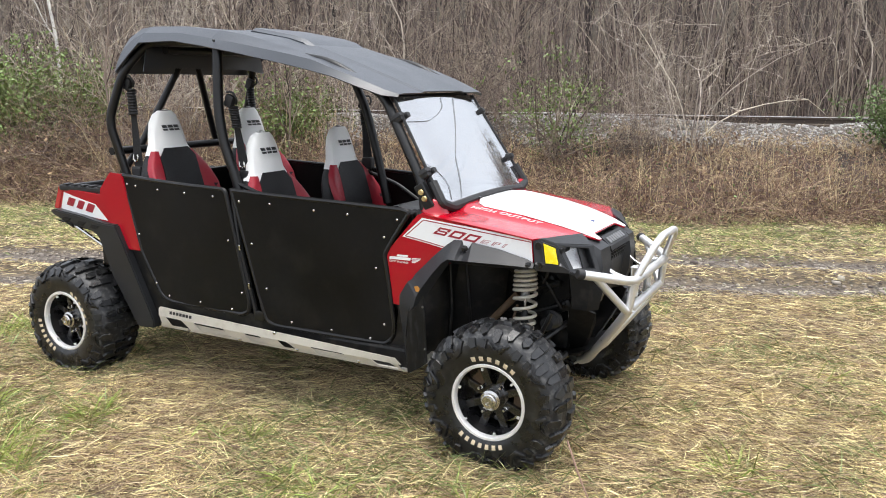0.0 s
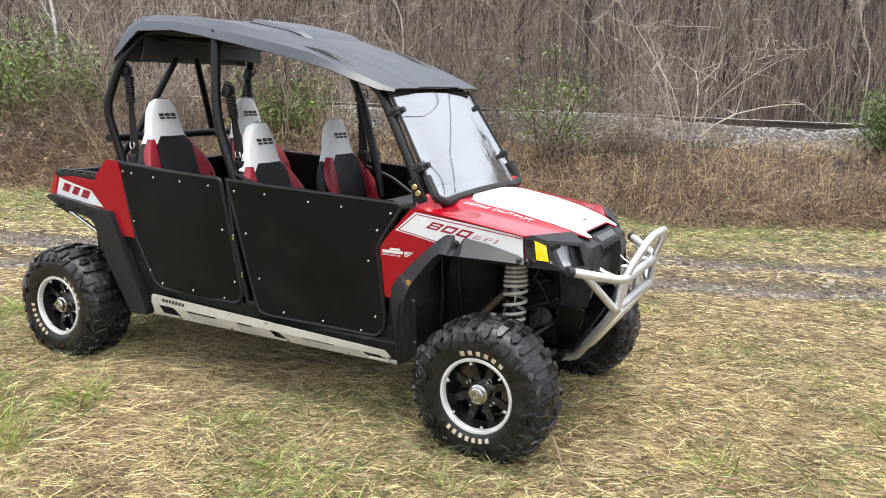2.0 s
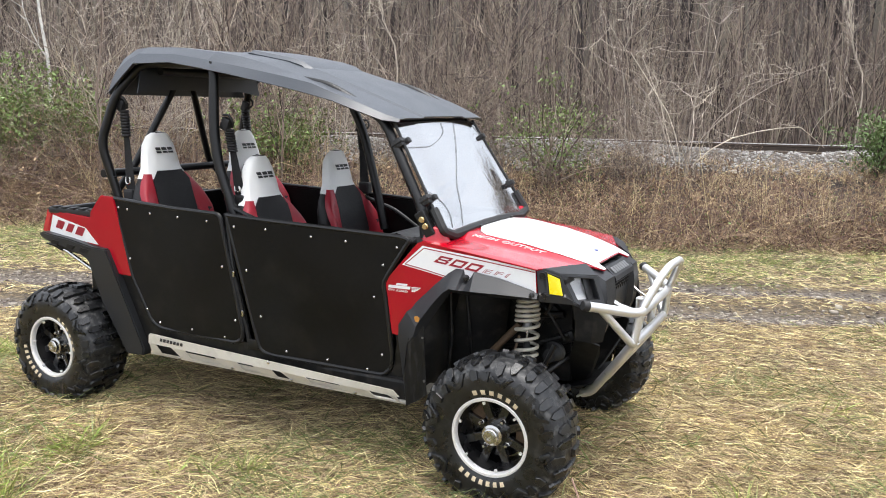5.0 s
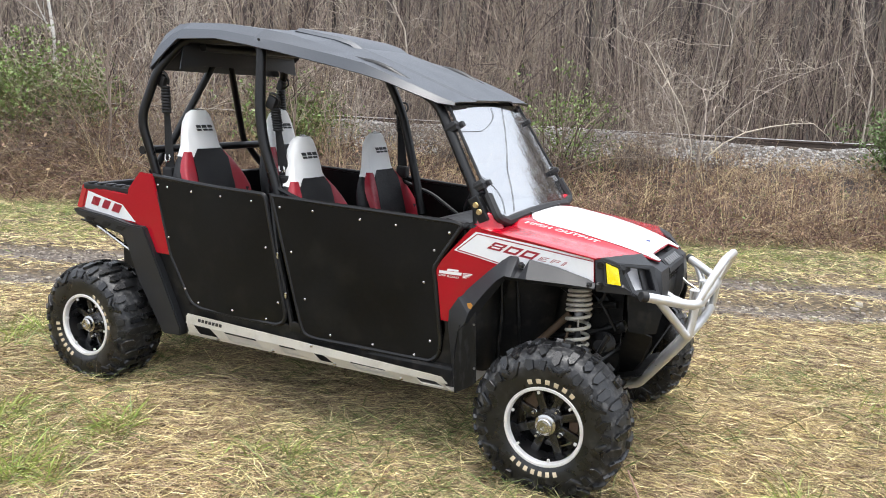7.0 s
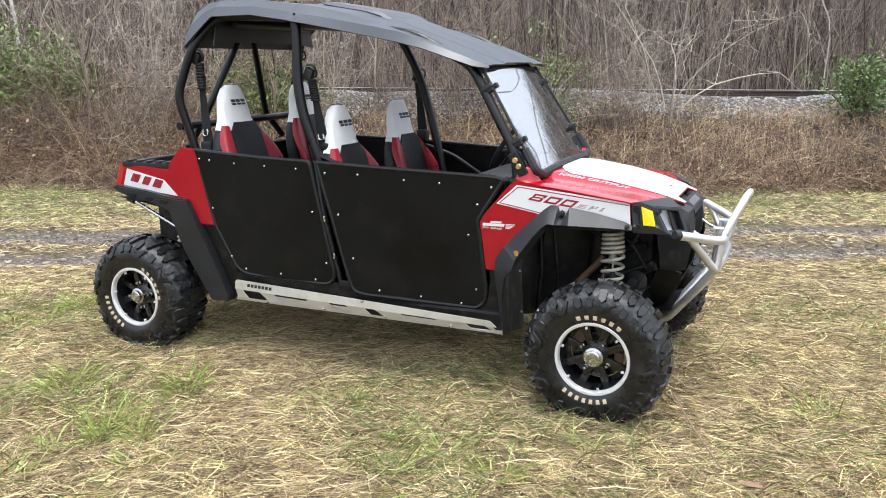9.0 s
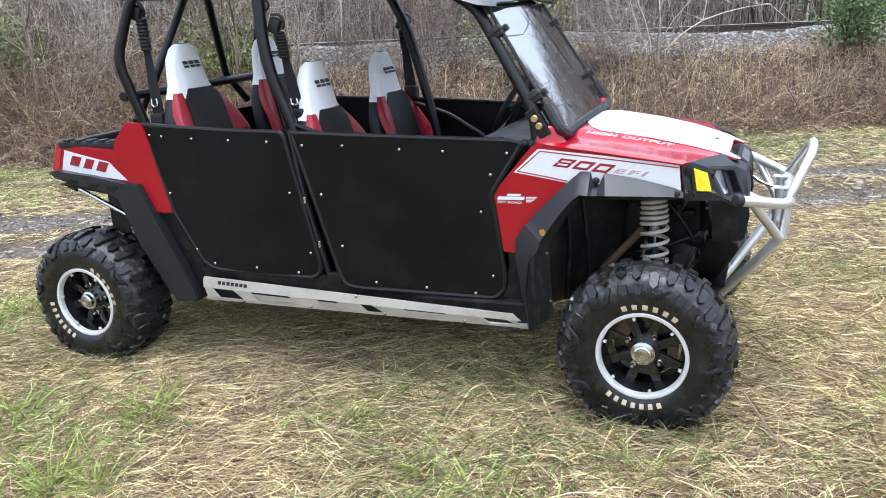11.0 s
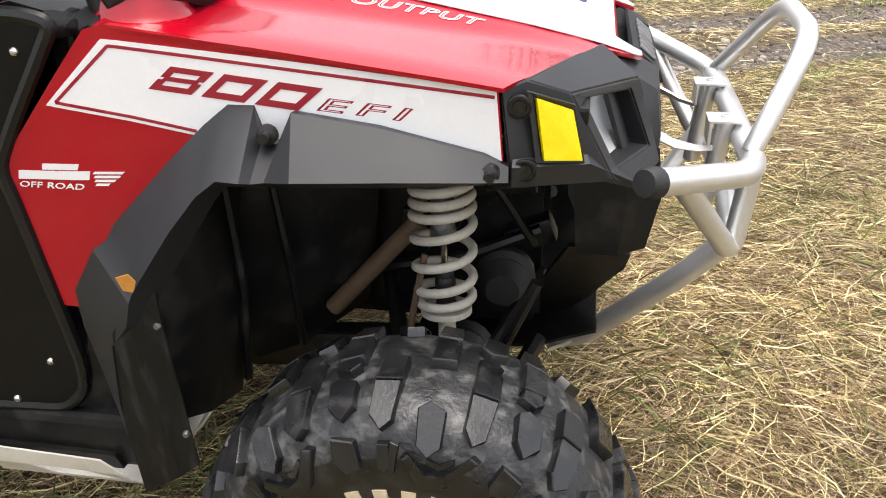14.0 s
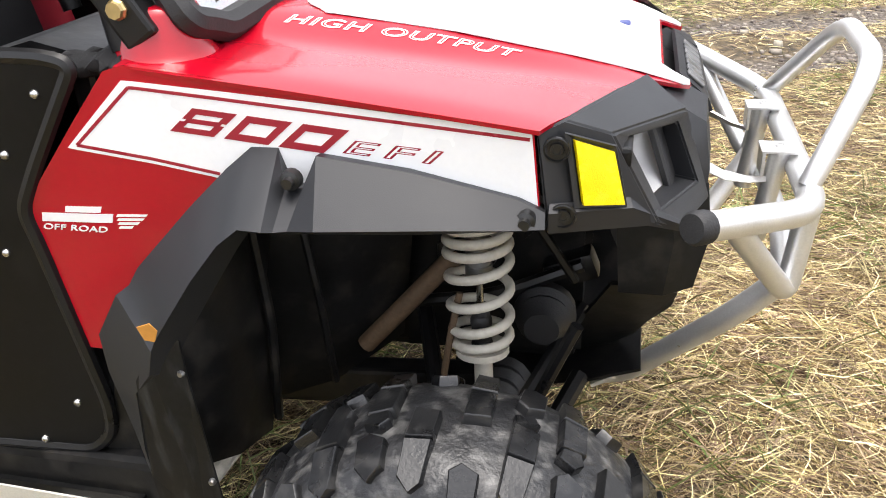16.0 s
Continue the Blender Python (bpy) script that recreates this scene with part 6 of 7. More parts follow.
    # crumpled cloth tucked behind the door's corner
    bm = bmesh.new()
    rows = []
    for k in range(15):
        x = 0.745 + 0.125 * k / 14
        rows.append([(x + 0.004 * math.sin(9 * q + 2 * k), s * (0.505 + 0.030 * math.cos(2 * math.pi * q / 12) + 0.006 * math.sin(3 * k + q)), 1.026 + 0.0007 * k + (0.017 + 0.004 * math.sin(1.9 * k)) * math.sin(2 * math.pi * q / 12) + 0.003 * math.sin(5 * q + k)) for q in range(12)])
    loft(bm, rows, closed=True, caps=True)
    part("tucked_cloth", bm, WEBBING, car, "crumpled black cloth", smooth=True, sharp=60)
    # windscreen clamps
    for x, w, z in ((0.685, 0.425, 1.455), (0.845, 0.465, 1.211)):
        bm = bmesh.new()
        turn = Matrix.Rotation(radians(-32), 4, "Y")
        box(bm, (x + 0.004, s * (w + 0.004), z), (0.060, 0.058, 0.046), turn, bevel=0.014)
        box(bm, (x + 0.030, s * (w - 0.016), z + 0.012), (0.040, 0.030, 0.026), turn, bevel=0.006)
        box(bm, (x + 0.004, s * (w + 0.004), z + 0.002), (0.066, 0.064, 0.010), turn, bevel=0.003)
        part("screen_clamp", bm, GASKET, car, "black rubber clamp round the pillar", smooth=True)
    # seat belts with ribbed sleeves
    for px, pw, pz, tx, tw, tz in ((-0.965, 0.485, 1.585, -0.925, 0.50, 1.08), (-0.262, 0.47, 1.50, -0.20, 0.46, 1.10) if s < 0 else (-0.150, 0.565, 1.47, -0.105, 0.545, 1.10)):
        bm = bmesh.new()
        a, b = Vector((px, s * pw, pz)), Vector((tx, s * tw, tz))
        n = 18
        rows = []
        for k in range(n + 1):
            p = a + (b - a) * (0.28 * k / n)
            r = 0.027 if k % 2 else 0.021
            rows.append([p + Vector((r * math.cos(t), r * math.sin(t), 0)) for t in np.linspace(0, 2 * math.pi, 11)[:-1]])
        loft(bm, rows, closed=True, caps=True)
        box(bm, a + Vector((-0.008, s * 0.012, 0.025)), (0.050, 0.035, 0.065), Matrix.Rotation(0.4, 4, "Y"), bevel=0.010)
        tube(bm, [a + Vector((0.02, 0, 0.01)), a + Vector((0.045, s * 0.02, 0.03)), a + Vector((0.03, s * 0.03, 0.07)), a + Vector((-0.01, s * 0.03, 0.07))], 0.006, seg=6, bend=0.02)
        belt = part("seat_belt", bm, GASKET, car, "black seat belt with a ribbed sleeve", smooth=True)
        bm = bmesh.new()
        d = (b - a)
        loft(bm, [[a + d * q + Vector((-w, 0, 0)), a + d * q + Vector((w, 0, 0))] for q, w in ((0.26, 0.018), (0.45, 0.024), (0.7, 0.030), (1.0, 0.034))])
        thicken(bm, 0.003)
        part("strap", bm, WEBBING, belt)
        bm = bmesh.new()
        box(bm, a + d * 0.9, (0.07, 0.05, 0.07), bevel=0.012)
        part("retractor", bm, GASKET, belt)
        bm = bmesh.new()
        tube(bm, [a + d * 0.70 + Vector((-0.014, s * 0.012, 0)), a + d * 0.76 + Vector((-0.016, s * 0.014, 0)), a + d * 0.78 + Vector((0, s * 0.014, 0)), a + d * 0.76 + Vector((0.016, s * 0.014, 0)), a + d * 0.70 + Vector((0.014, s * 0.012, 0))], 0.005, seg=6, bend=0.01)
        part("buckle_tongue", bm, CHROME, belt, smooth=True)

# cross tubes of the cage
for pts in ([(-0.36, -0.47, 1.775), (-0.36, 0.47, 1.775)], [(-0.80, -0.38, 1.790), (-0.80, 0.38, 1.790)], [(0.60, -0.41, 1.545), (0.60, 0.41, 1.545)], [(-1.085, -0.54, 1.245), (-1.085, 0.54, 1.245)], [(-1.0, -0.2, 1.752), (-1.0, 0.2, 1.752)]):
    bm = bmesh.new()
    tube(bm, pts, cage_r * 0.95, seg=10)
    part("roll_cage_cross_tube", bm, TUBE, car, smooth=True)

# cargo bed
bm = bmesh.new()
for s in SIDES:
    box(bm, (-1.28, s * 0.555, 1.028), (0.40, 0.075, 0.035), bevel=0.01)
    for k in range(5):
        box(bm, (-1.42 + 0.07 * k, s * 0.575, 1.048), (0.035, 0.05, 0.012), bevel=0.004)
box(bm, (-1.47, 0, 0.99), (0.04, 1.05, 0.10), bevel=0.01)
box(bm, (-1.25, 0, 0.86), (0.50, 1.05, 0.03), bevel=0.01)
box(bm, (-1.06, 0, 1.0), (0.03, 1.05, 0.14), bevel=0.01)
part("cargo_bed", bm, PLASTIC, car, "black plastic cargo bed")


# roof in two moulded halves
def roof(xs, low, crease, edge, mid, wl, wc, we):
    """A moulded skin: skirt, crease and top, mirrored, by heights and half widths along x."""
    rows = []
    for x, a, k, b, c, p, r, q in zip(xs, low, crease, edge, mid, wl, wc, we):
        half = [(p, a), (r, k), (q, b), (q * 0.58, c - 0.004), (q * 0.52, c + 0.003)]
        rows.append([(x, -w, z) for w, z in half] + [(x, 0, c + 0.004)] + [(x, w, z) for w, z in reversed(half)])
    bm = bmesh.new()
    loft(bm, rows)
    return bm


bm = roof([-1.012, -0.985, -0.90, -0.82, -0.58, -0.345], [1.672, 1.690, 1.76, 1.822, 1.826, 1.792], [1.742, 1.782, 1.842, 1.874, 1.868, 1.834], [1.80, 1.852, 1.900, 1.910, 1.904, 1.875], [1.806, 1.860, 1.902, 1.911, 1.899, 1.884],
          [0.545, 0.548, 0.548, 0.546, 0.543, 0.540], [0.512, 0.510, 0.506, 0.502, 0.500, 0.500], [0.46, 0.45, 0.44, 0.43, 0.43, 0.436])
loft(bm, [[(-1.012, y, 1.81) for y in np.linspace(-0.46, 0.46, 7)], [(-1.02, y, 1.665) for y in np.linspace(-0.535, 0.535, 7)]])
loft(bm, [[(-0.86, y, 1.895) for y in np.linspace(-0.44, 0.44, 7)], [(-0.86, y, 1.675 + 0.02 * (abs(y) < 0.35)) for y in np.linspace(-0.49, 0.49, 7)]])
thicken(bm, 0.006)
part("rear_roof", bm, ROOFING, car, "black moulded plastic rear roof", smooth=True, sharp=13)
bm = roof([-0.355, -0.34, -0.20, -0.05, 0.12, 0.27, 0.40, 0.52, 0.64, 0.70], [1.793, 1.790, 1.766, 1.738, 1.706, 1.676, 1.645, 1.604, 1.562, 1.553], [1.833, 1.831, 1.810, 1.784, 1.754, 1.724, 1.678, 1.636, 1.588, 1.566],
          [1.878, 1.877, 1.854, 1.818, 1.770, 1.728, 1.682, 1.640, 1.593, 1.570], [1.888, 1.888, 1.868, 1.842, 1.790, 1.737, 1.689, 1.645, 1.598, 1.574],
          [0.546, 0.546, 0.542, 0.54, 0.54, 0.545, 0.54, 0.53, 0.50, 0.45], [0.507, 0.507, 0.505, 0.51, 0.515, 0.52, 0.515, 0.50, 0.475, 0.44], [0.44, 0.44, 0.435, 0.43, 0.425, 0.42, 0.415, 0.41, 0.40, 0.39])
thicken(bm, 0.006)
front_roof = part("front_roof", bm, ROOFING, car, "black moulded plastic front roof with a raised panel", smooth=True, sharp=13)
bm = bmesh.new()
loft(bm, [[(x, w, z + up) for w, up in ((-0.262, -0.016), (-0.232, 0), (-0.1, 0.002), (0.1, 0.002), (0.232, 0), (0.262, -0.016))] for x, z in ((-0.325, 1.884), (-0.295, 1.900), (-0.20, 1.883), (-0.05, 1.857), (0.03, 1.834), (0.09, 1.798))])
thicken(bm, 0.004)
part("roof_panel", bm, ROOFING, front_roof, "low raised panel of the roof", smooth=True, sharp=20)
for s in SIDES:
    bm = bmesh.new()
    lathe(bm, [(0.001, -0.006), (0.006, -0.006), (0.008, 0.0)], seg=10, centre=(-0.315, 0, 1.822))
    for v in bm.verts:
        v.co.y = s * (0.528 - v.co.y)
    part("roof_screw", bm, SOCKET, front_roof)


# hood
def hood_z(x, w):
    zc = lerp(x, [0.86, 1.0, 1.1, 1.25, 1.4, 1.5, 1.6], [1.085, 1.075, 1.064, 1.042, 1.006, 0.974, 0.930])
    ze = lerp(x, [0.86, 1.1, 1.404, 1.53, 1.6], [1.042, 1.014, 0.973, 0.948, 0.926])
    a = abs(w)
    step = lerp(x, [0.95, 1.02, 1.36, 1.50], [0.385, 0.378, 0.338, 0.300])
    fall = zc - ze
    shape = lerp(a, [0.0, 0.15, step - 0.085, step - 0.055, step - 0.012, step + 0.012, 0.522, 0.55], [0.0, 0.05, 0.20, 0.30, 0.70, 0.78, 0.86, 1.0])
    return zc - fall * shape


ws_ = np.linspace(-0.552, 0.552, 49)
bm = bmesh.new()
rows = []
for w in ws_:
    back = lerp(abs(w), [0, 0.4, 0.55], [0.93, 0.90, 0.872])
    front = lerp(abs(w), [0, 0.17, 0.175, 0.215, 0.25, 0.552], [1.56, 1.56, 1.60, 1.60, 1.547, 1.412])
    rows.append([(back + (front - back) * k / 13, w, hood_z(back + (front - back) * k / 13, w)) for k in range(14)])
loft(bm, rows)
thicken(bm, 0.006)
hood = part("hood", bm, RED, car, "glossy red hood", smooth=True)
def decal_half(x):
    return lerp(x, [0.985, 1.03, 1.07, 1.36, 1.52, 1.605], [0.17, 0.27, 0.302, 0.285, 0.246, 0.216])


bm = bmesh.new()
rows = []
for w in np.linspace(-0.302, 0.302, 53):
    back = next(x for x in np.linspace(0.985, 1.09, 43) if decal_half(x) >= abs(w) - 1e-6)
    front = next(x for x in np.linspace(1.60, 1.0, 121) if decal_half(x) >= abs(w) - 1e-6)
    front = min(front, lerp(abs(w), [0, 0.17, 0.182, 0.3], [1.556, 1.556, 1.598, 1.60]))
    if front < back + 0.01:
        front = back + 0.01
    rows.append([(back + (front - back) * k / 12, w, hood_z(back + (front - back) * k / 12, w) + 0.003) for k in range(13)])
loft(bm, rows)
thicken(bm, 0.002)
part("hood_decal", bm, WHITE_DECAL, hood, "white hood decal", smooth=True)
bm = lettering("HIGH OUTPUT", 0.025, 1.85, 0.3, outline=0.00065, space=1.1)
for v in bm.verts:
    x, w = 1.016 + v.co.x, 0.340 - v.co.z - 0.08 * v.co.x
    v.co = Vector((x, -w, hood_z(x, w) + 0.0008 + v.co.y * 0.4))
part("hood_letters", bm, LOGO_WHITE, hood, "white letters HIGH OUTPUT")
bm = bmesh.new()
lathe(bm, [(0.001, 0.002), (0.009, 0.002), (0.0105, 0.0), (0.0105, -0.004)], seg=20, axis="z", centre=(1.495, 0.0, hood_z(1.495, 0) + 0.004))
part("hood_badge", bm, surface("blue_grey_badge", (0.08, 0.10, 0.28), 0.3, coat=0.5), hood, "small round blue badge", smooth=True)
for s in SIDES:
    bm = bmesh.new()
    box(bm, (0.985, s * 0.185, hood_z(0.985, 0.185) + 0.006), (0.03, 0.03, 0.012), bevel=0.004)
    part("hood_stud", bm, SOCKET, hood)

# nose with badge bar and grille
bm = bmesh.new()
side = [(1.48, 0.90), (1.57, 0.935), (1.63, 0.90), (1.642, 0.82), (1.636, 0.73), (1.602, 0.64), (1.54, 0.62), (1.495, 0.72)]
rows = []
for w, cut in ((-0.292, 0.03), (-0.27, 0.008), (-0.16, 0.0), (-0.15, 0.03), (0.15, 0.03), (0.16, 0.0), (0.27, 0.008), (0.292, 0.03)):
    rows.append([(x - cut if x > 1.56 else x, w, z - (cut * 0.6 if z > 0.88 else 0)) for x, z in side])
loft(bm, rows, closed=True, caps=True)
bmesh.ops.bevel(bm, geom=[e for e in bm.edges if e.is_manifold and e.calc_face_angle(0) > 0.5], offset=0.006, segments=2, affect="EDGES")
nose = part("nose", bm, PLASTIC, car, "black moulded nose", smooth=True)
bm = bmesh.new()
loft(bm, [[(1.585, y, 0.935), (1.632, y, 0.895), (1.640, y, 0.875)] for y in (-0.155, -0.05, 0.05, 0.155)])
thicken(bm, 0.008)
bar = part("badge_bar", bm, PLASTIC, nose)
bm = bmesh.new()
for k in range(7):
    y = -0.115 + 0.034 * k
    box(bm, (1.613, y, 0.9155), (0.034, 0.024, 0.005), Matrix.Rotation(radians(40), 4, "Y"), bevel=0.002)
part("badge_marks", bm, STEEL, bar, "row of dark grey raised bars")
bm = bmesh.new()
for k in range(16):
    y = -0.14 + 0.28 * k / 15
    tube(bm, [(1.622, y, 0.862), (1.590, y + 0.018 * (-1) ** k, 0.74), (1.572, y, 0.68)], 0.0035, seg=5, bend=0.01)
for k in range(9):
    z = 0.855 - 0.02 * k
    tube(bm, [(1.622 - 0.29 * (0.862 - z), -0.145, z), (1.622 - 0.29 * (0.862 - z), 0.145, z)], 0.0035, seg=5)
part("grille_mesh", bm, TUBE, nose, "black wire grille")
for s in SIDES:
    bm = bmesh.new()
    loft(bm, [at(s, [(1.500, 0.300, 0.81), (1.505, 0.312, 0.72), (1.512, 0.312, 0.625)]), at(s, [(1.575, 0.305, 0.81), (1.590, 0.312, 0.72), (1.580, 0.308, 0.622)]), at(s, [(1.635, 0.270, 0.80), (1.644, 0.285, 0.72), (1.626, 0.285, 0.628)])])
    thicken(bm, 0.010)
    upper = part("lower_nose_guard", bm, LINER, car, "black side panel under the nose", smooth=True, sharp=20)
    bm = bmesh.new()
    loft(bm, [at(s, [(1.500, 0.290, 0.625), (1.450, 0.20, 0.50), (1.405, 0.06, 0.33)]), at(s, [(1.565, 0.280, 0.618), (1.500, 0.185, 0.475), (1.425, 0.045, 0.315)]), at(s, [(1.606, 0.258, 0.600), (1.545, 0.160, 0.455), (1.450, 0.030, 0.308)]), at(s, [(1.600, 0.225, 0.555), (1.535, 0.110, 0.420), (1.455, 0.000, 0.300)])])
    thicken(bm, 0.008)
    part("chin_panel", bm, LINER, upper, "slanted black chin panel", smooth=True, sharp=20)
bm = bmesh.new()
loft(bm, [[(1.56, y, 0.40), (1.45, y, 0.36), (1.2, y, 0.33)] for y in (-0.2, 0, 0.2)])
thicken(bm, 0.006)
part("skid_plate", bm, LINER, car, smooth=True)

# brush guard of bent aluminium tube
BT = 0.0205
bm = bmesh.new()
tube(bm, [(1.602, -0.498, 0.831), (1.784, -0.300, 0.776), (1.784, 0.300, 0.778), (1.602, 0.498, 0.831)], BT, seg=14, bend=0.07)
guard = part("brush_guard", bm, ALU_TUBE, car, "bare aluminium tubular front brush guard", smooth=True)
bm = bmesh.new()
tube(bm, [(1.780, -0.240, 0.788), (1.858, -0.178, 0.962), (1.868, 0.090, 0.962), (1.785, 0.262, 0.792)], BT * 0.82, seg=12, bend=0.07)
part("upper_hoop", bm, ALU_TUBE, guard, smooth=True)
for s in SIDES:
    bm = bmesh.new()
    tube(bm, at(s, [(1.655, 0.435, 0.808), (1.762, 0.290, 0.630), (1.776, 0.285, 0.765)]), BT * 0.85, seg=12, bend=0.035)
    part("side_brace", bm, ALU_TUBE, guard, smooth=True)
    bm = bmesh.new()
    tube(bm, at(s, [(1.764, 0.272, 0.650), (1.700, 0.235, 0.556), (1.535, 0.115, 0.338), (1.488, 0.100, 0.318)]), BT, seg=12, bend=0.05)
    part("lower_leg", bm, ALU_TUBE, guard, smooth=True)
    bm = bmesh.new()
    tube(bm, at(s, [(1.755, 0.118, 0.802), (1.735, 0.115, 0.64)]), BT * 0.8, seg=10)
    part("upright", bm, ALU_TUBE, guard, smooth=True)
    bm = bmesh.new()
    box(bm, (1.752, s * 0.115, 0.803), (0.058, 0.05, 0.006), bevel=0.002)
    box(bm, (1.728, s * 0.115, 0.783), (0.006, 0.05, 0.045), bevel=0.002)
    lathe(bm, [(0.006, 0.004), (0.009, 0.004), (0.009, 0.0), (0.006, 0.0)], seg=12, axis="z", centre=(1.755, s * 0.115, 0.805), closed=True)
    part("lamp_tab", bm, ALU_TUBE, guard, "bare aluminium lamp tab")
    bm = bmesh.new()
    loft(bm, [at(s, [(1.632, 0.17, 0.800), (1.665, 0.158, 0.778), (1.705, 0.140, 0.762), (1.738, 0.125, 0.756)]), at(s, [(1.632, 0.176, 0.784), (1.668, 0.166, 0.764), (1.708, 0.146, 0.752), (1.740, 0.128, 0.748)])])
    thicken(bm, 0.004)
    part("mounting_strap", bm, ALU_TUBE, guard, "flat aluminium mounting strap")
    bm = bmesh.new()
    lathe(bm, [(0.001, -0.006), (0.019, -0.005), (0.0225, 0.0), (0.0225, 0.022)], seg=16)
    q = Vector((1.784 - 1.602, s * (0.300 - 0.498), 0.776 - 0.831)).normalized()
    m = Matrix.Translation((1.600, s * 0.500, 0.832)) @ q.to_track_quat("Y", "Z").to_matrix().to_4x4()
    bmesh.ops.transform(bm, matrix=m, verts=bm.verts)
    part("end_plug", bm, GASKET, guard, "black rubber end plug", smooth=True)
bm = bmesh.new()
tube(bm, [(1.762, -0.27, 0.645), (1.775, -0.1, 0.66), (1.775, 0.1, 0.66), (1.762, 0.27, 0.645)], BT * 0.9, seg=12, bend=0.05)
part("lower_bar", bm, ALU_TUBE, guard, smooth=True)
bm = bmesh.new()
box(bm, (1.500, 0, 0.322), (0.07, 0.26, 0.008), Matrix.Rotation(radians(-30), 4, "Y"), bevel=0.002)
part("foot_plate", bm, ALU_SHEET, guard, "flat aluminium foot plate")


# windscreen
def screen(a, w):
    """a from 0 at the top to 1 at the foot; w from -1 to 1 across."""
    half = 0.418 + 0.07 * a
    x = 0.655 + 0.296 * a + 0.026 * (1 - w * w)
    z = 1.553 - a * (0.505 - 0.03 * (1 - w * w) - 0.035 * smooth((abs(w) - 0.82) / 0.18))
    return Vector((x, w * half, z))


bm = bmesh.new()
loft(bm, [[screen(a, w) for w in np.linspace(-1, 1, 17)] for a in np.linspace(0, 1, 9)])
thicken(bm, 0.004)
ws = part("windscreen", bm, SCREEN, car, "scuffed clear plastic windscreen", smooth=True)
ws.visible_shadow = False
bm = bmesh.new()
tube(bm, [screen(a, -1) for a in (0.80, 0.9)] + [screen(1, w) for w in np.linspace(-1, 1, 25)] + [screen(a, 1) for a in (0.9, 0.80)], 0.022, seg=8, bend=0.02)
part("screen_gasket", bm, GASKET, ws, "black rubber edge strip", smooth=True)
for s in SIDES:
    bm = bmesh.new()
    tube(bm, [screen(a, s) + Vector((0, 0, 0.001)) for a in np.linspace(0, 0.9, 7)], 0.007, seg=6, bend=0)
    part("screen_edge", bm, GASKET, ws, smooth=True)
bm = bmesh.new()
loft(bm, [[screen(a, w) + Vector((-0.006, 0, -0.004)) for w in (0.76, 0.86)] for a in (0.86, 0.93)])
thicken(bm, 0.001)
part("sticker", bm, LOGO_WHITE, ws, "small white sticker")
for route in ([(0.02, -0.04), (0.11, -0.09), (0.18, -0.28), (0.24, -0.55), (0.24, -0.96)], [(0.02, 0.30), (0.14, 0.16), (0.26, 0.03), (0.45, -0.20), (0.60, -0.38), (0.80, -0.50), (0.95, -0.62)], [(0.64, -0.97), (0.66, -0.86), (0.74, -0.77), (0.83, -0.74), (0.94, -0.80)], [(0.02, 0.72), (0.07, 0.88), (0.16, 0.97)]):
    bm = bmesh.new()
    tube(bm, [screen(a, w) + Vector((0.0022, 0, 0.0014)) for a, w in route], 0.0013, seg=5, bend=0.03)
    part("crack", bm, SOCKET, ws, "thin dark crack across the screen", smooth=True)


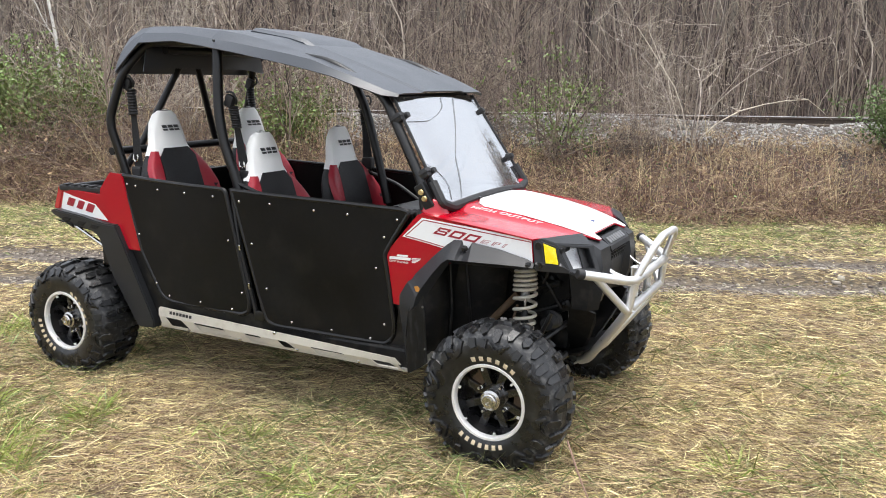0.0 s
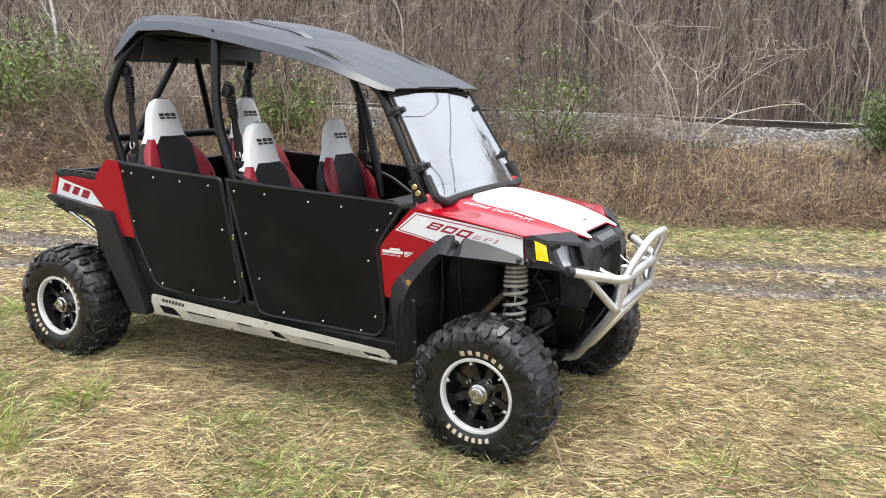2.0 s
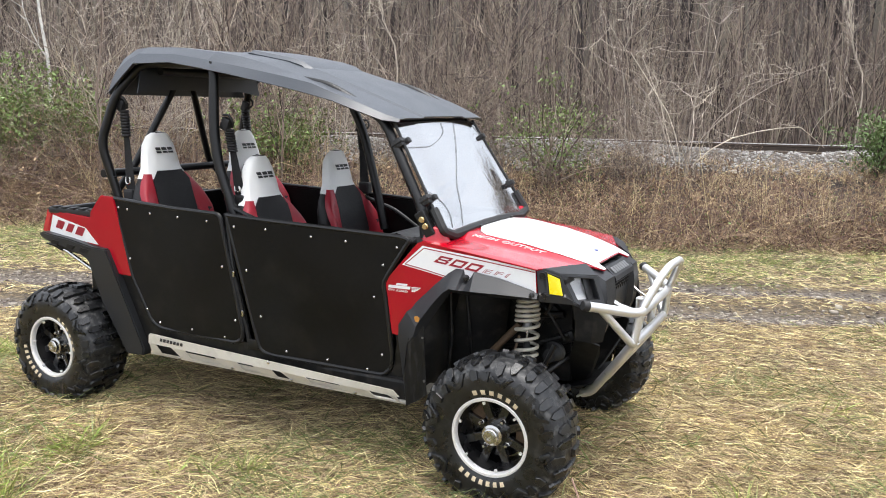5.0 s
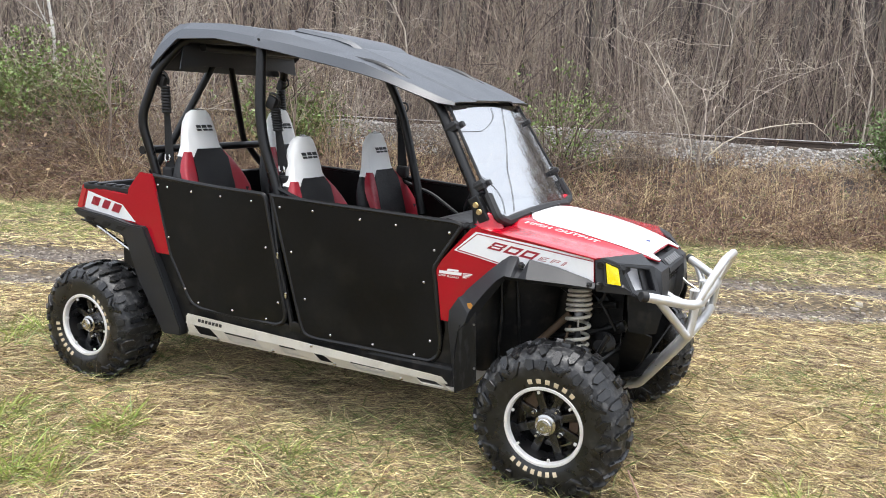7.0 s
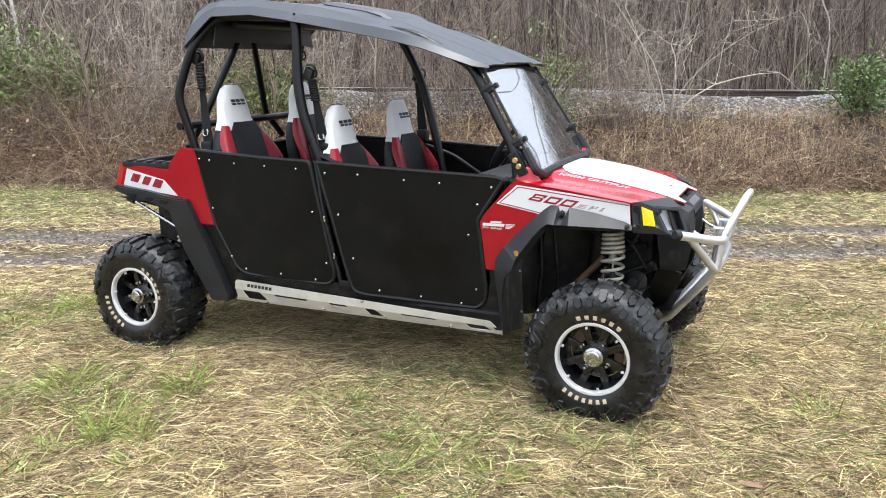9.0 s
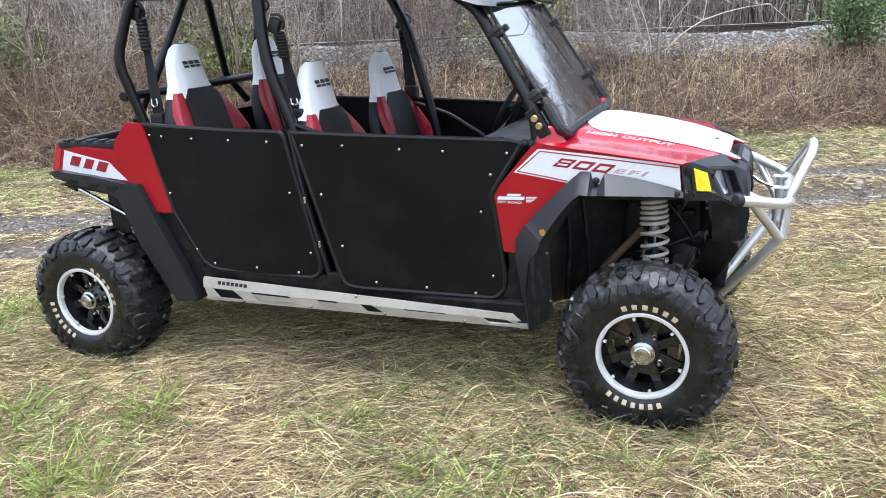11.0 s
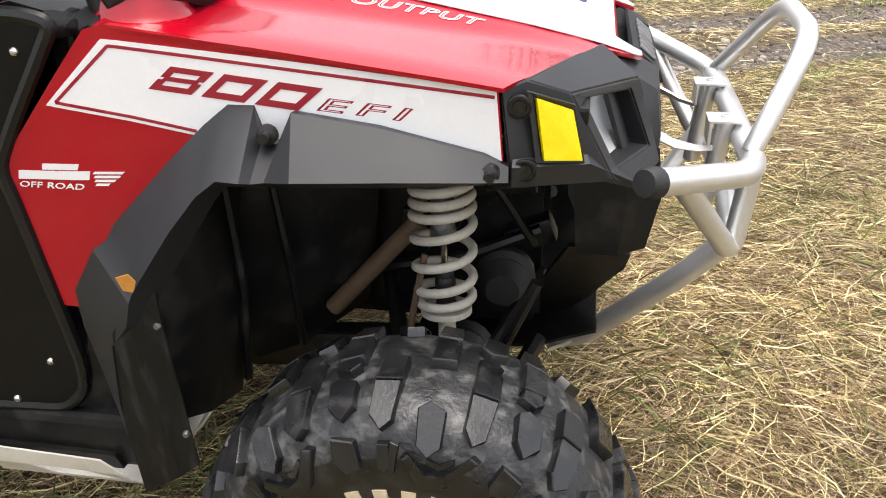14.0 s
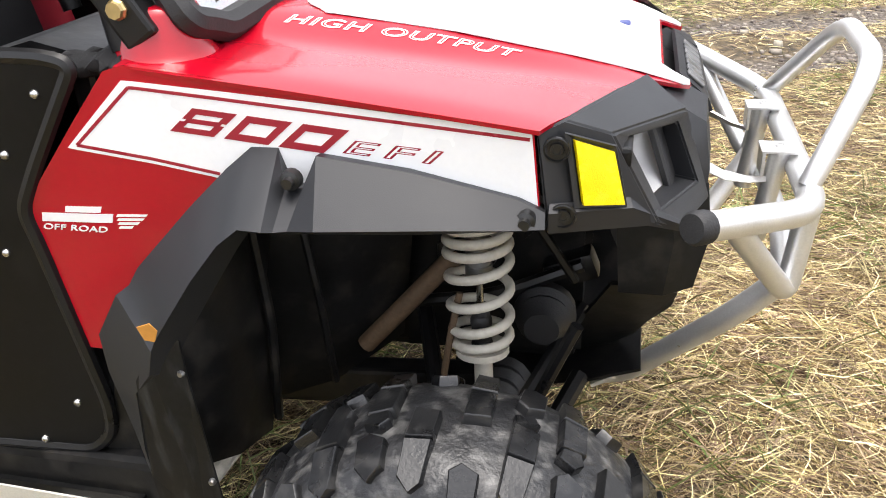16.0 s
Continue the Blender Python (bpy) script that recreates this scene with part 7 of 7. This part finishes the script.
# seats
def seat(x0, y0, dz, facing=1):
    xf = lambda z: x0 - (z - 1.30) * 0.22
    hs = [0.62, 0.72, 0.84, 0.95, 1.03, 1.09, 1.135, 1.18, 1.24, 1.30, 1.345, 1.368]
    hw = [0.20, 0.215, 0.222, 0.222, 0.210, 0.182, 0.142, 0.120, 0.110, 0.094, 0.068, 0.036]
    dp = [0.13, 0.13, 0.13, 0.125, 0.12, 0.115, 0.11, 0.10, 0.09, 0.08, 0.06, 0.035]

    def spot(z, phi, grow):
        w, d = lerp(z, hs, hw) + grow, lerp(z, hs, dp) / 2 + grow
        c, sn = math.cos(phi), math.sin(phi)
        px = xf(z) - lerp(z, hs, dp) / 2 + d * math.copysign(abs(c) ** 0.7, c)
        wing = 0.10 * max(0.0, math.sin(abs(phi)) ** 3) * lerp(z, [0.7, 0.95, 1.1, 1.16], [1, 1, 0.35, 0]) * (c > -0.3)
        return Vector((px + wing, y0 + w * math.copysign(abs(sn) ** 0.85, sn), z + dz))

    bm = bmesh.new()
    loft(bm, [[spot(z, p, 0) for p in np.linspace(0, 2 * math.pi, 29)[:-1]] for z in hs], closed=True, caps=True)
    ob = part("seat", bm, VINYL_BLACK, car, "black, red and white bucket seat", smooth=True)

    def skin(name, zs, lo, hi, grow, material, label):
        bm = bmesh.new()
        loft(bm, [[spot(z, radians(lo(z) + (hi(z) - lo(z)) * k / 10), grow if z < 1.37 else -0.034) for k in range(11)] for z in zs])
        thicken(bm, 0.006)
        part(name, bm, material, ob, label, smooth=True)

    skin("headrest", [1.125, 1.14, 1.18, 1.24, 1.30, 1.345, 1.364, 1.374], lambda z: -112, lambda z: 112, 0.005, VINYL_WHITE, "white headrest")
    for sg in SIDES:
        skin("side_bolster", np.linspace(0.72, 1.15, 10), lambda z: sg * lerp(z, [0.72, 1.0, 1.08, 1.15], [30, 30, 36, 52]), lambda z: sg * lerp(z, [0.72, 1.0, 1.08, 1.15], [100, 98, 96, 84]), 0.012, VINYL_RED, "red side bolster")
    skin("back_pad", np.linspace(0.72, 1.165, 10), lambda z: -lerp(z, [0.7, 1.05, 1.12, 1.15, 1.165], [30, 32, 46, 48, 34]), lambda z: lerp(z, [0.7, 1.05, 1.12, 1.15, 1.165], [30, 32, 46, 48, 34]), 0.014, VINYL_BLACK, "")
    bm = bmesh.new()
    box(bm, (x0 + 0.28, y0, 0.66 + dz), (0.46, 0.46, 0.14), bevel=0.04)
    part("seat_cushion", bm, VINYL_BLACK, ob, smooth=True)
    bm = bmesh.new()
    for k in range(3):
        yy = y0 + (0.055 - 0.042 * k - 0.032)
        for a0, b0, a1, b1 in ((0.0, 0.0, 0.92, 0.34), (0.0, 0.5, 0.92, 1.0)):
            f = lambda a, b: Vector((xf(1.258 + 0.03 * b) + 0.0075, yy + 0.034 * (1 - a) - 0.012 * b, 1.258 + 0.03 * b + dz))
            bm.faces.new([bm.verts.new(p) for p in (f(a0, b0), f(a1, b0), f(a1, b1), f(a0, b1))])
    thicken(bm, 0.003)
    part("seat_mark", bm, LOGO_GREY, ob, "dark slanted bars")
    return ob


for sx, sdz in ((-0.150, 0.0), (-0.835, 0.10)):
    for s in SIDES:
        seat(sx, s * 0.348, sdz)

# ---- small things on the ground ----
bm = bmesh.new()
tube(bm, [(1.66, -0.70, 0.20), (1.78, -0.86, 0.10), (1.93, -1.03, 0.005)], 0.004, seg=5, bend=0.1, r_end=0.0025)
tagged(part("dry_stalk", bm, BRIAR, None), "thin dry stalk leaning on the front tyre", "stalk")
for k, (x, y, s) in enumerate(((2.02, -1.12, 0.045), (1.35, -1.6, 0.03), (0.2, -1.9, 0.03))):
    bm = bmesh.new()
    z = float(height(np.array([x]), np.array([y]))[0]) + 0.03
    pts = [(-1, 0), (-0.5, 0.45), (0.2, 0.5), (1, 0), (0.2, -0.45), (-0.5, -0.4)]
    a = 0.9 * k
    bm.faces.new([bm.verts.new((x + s * (p * math.cos(a) - q * math.sin(a)), y + s * (p * math.sin(a) + q * math.cos(a)), z + 0.012 * abs(q))) for p, q in pts])
    thicken(bm, 0.001)
    tagged(part("fallen_leaf", bm, DEAD_LEAF, None), "withered reddish-brown leaf lying on the straw", "leaf", "fallen leaves")
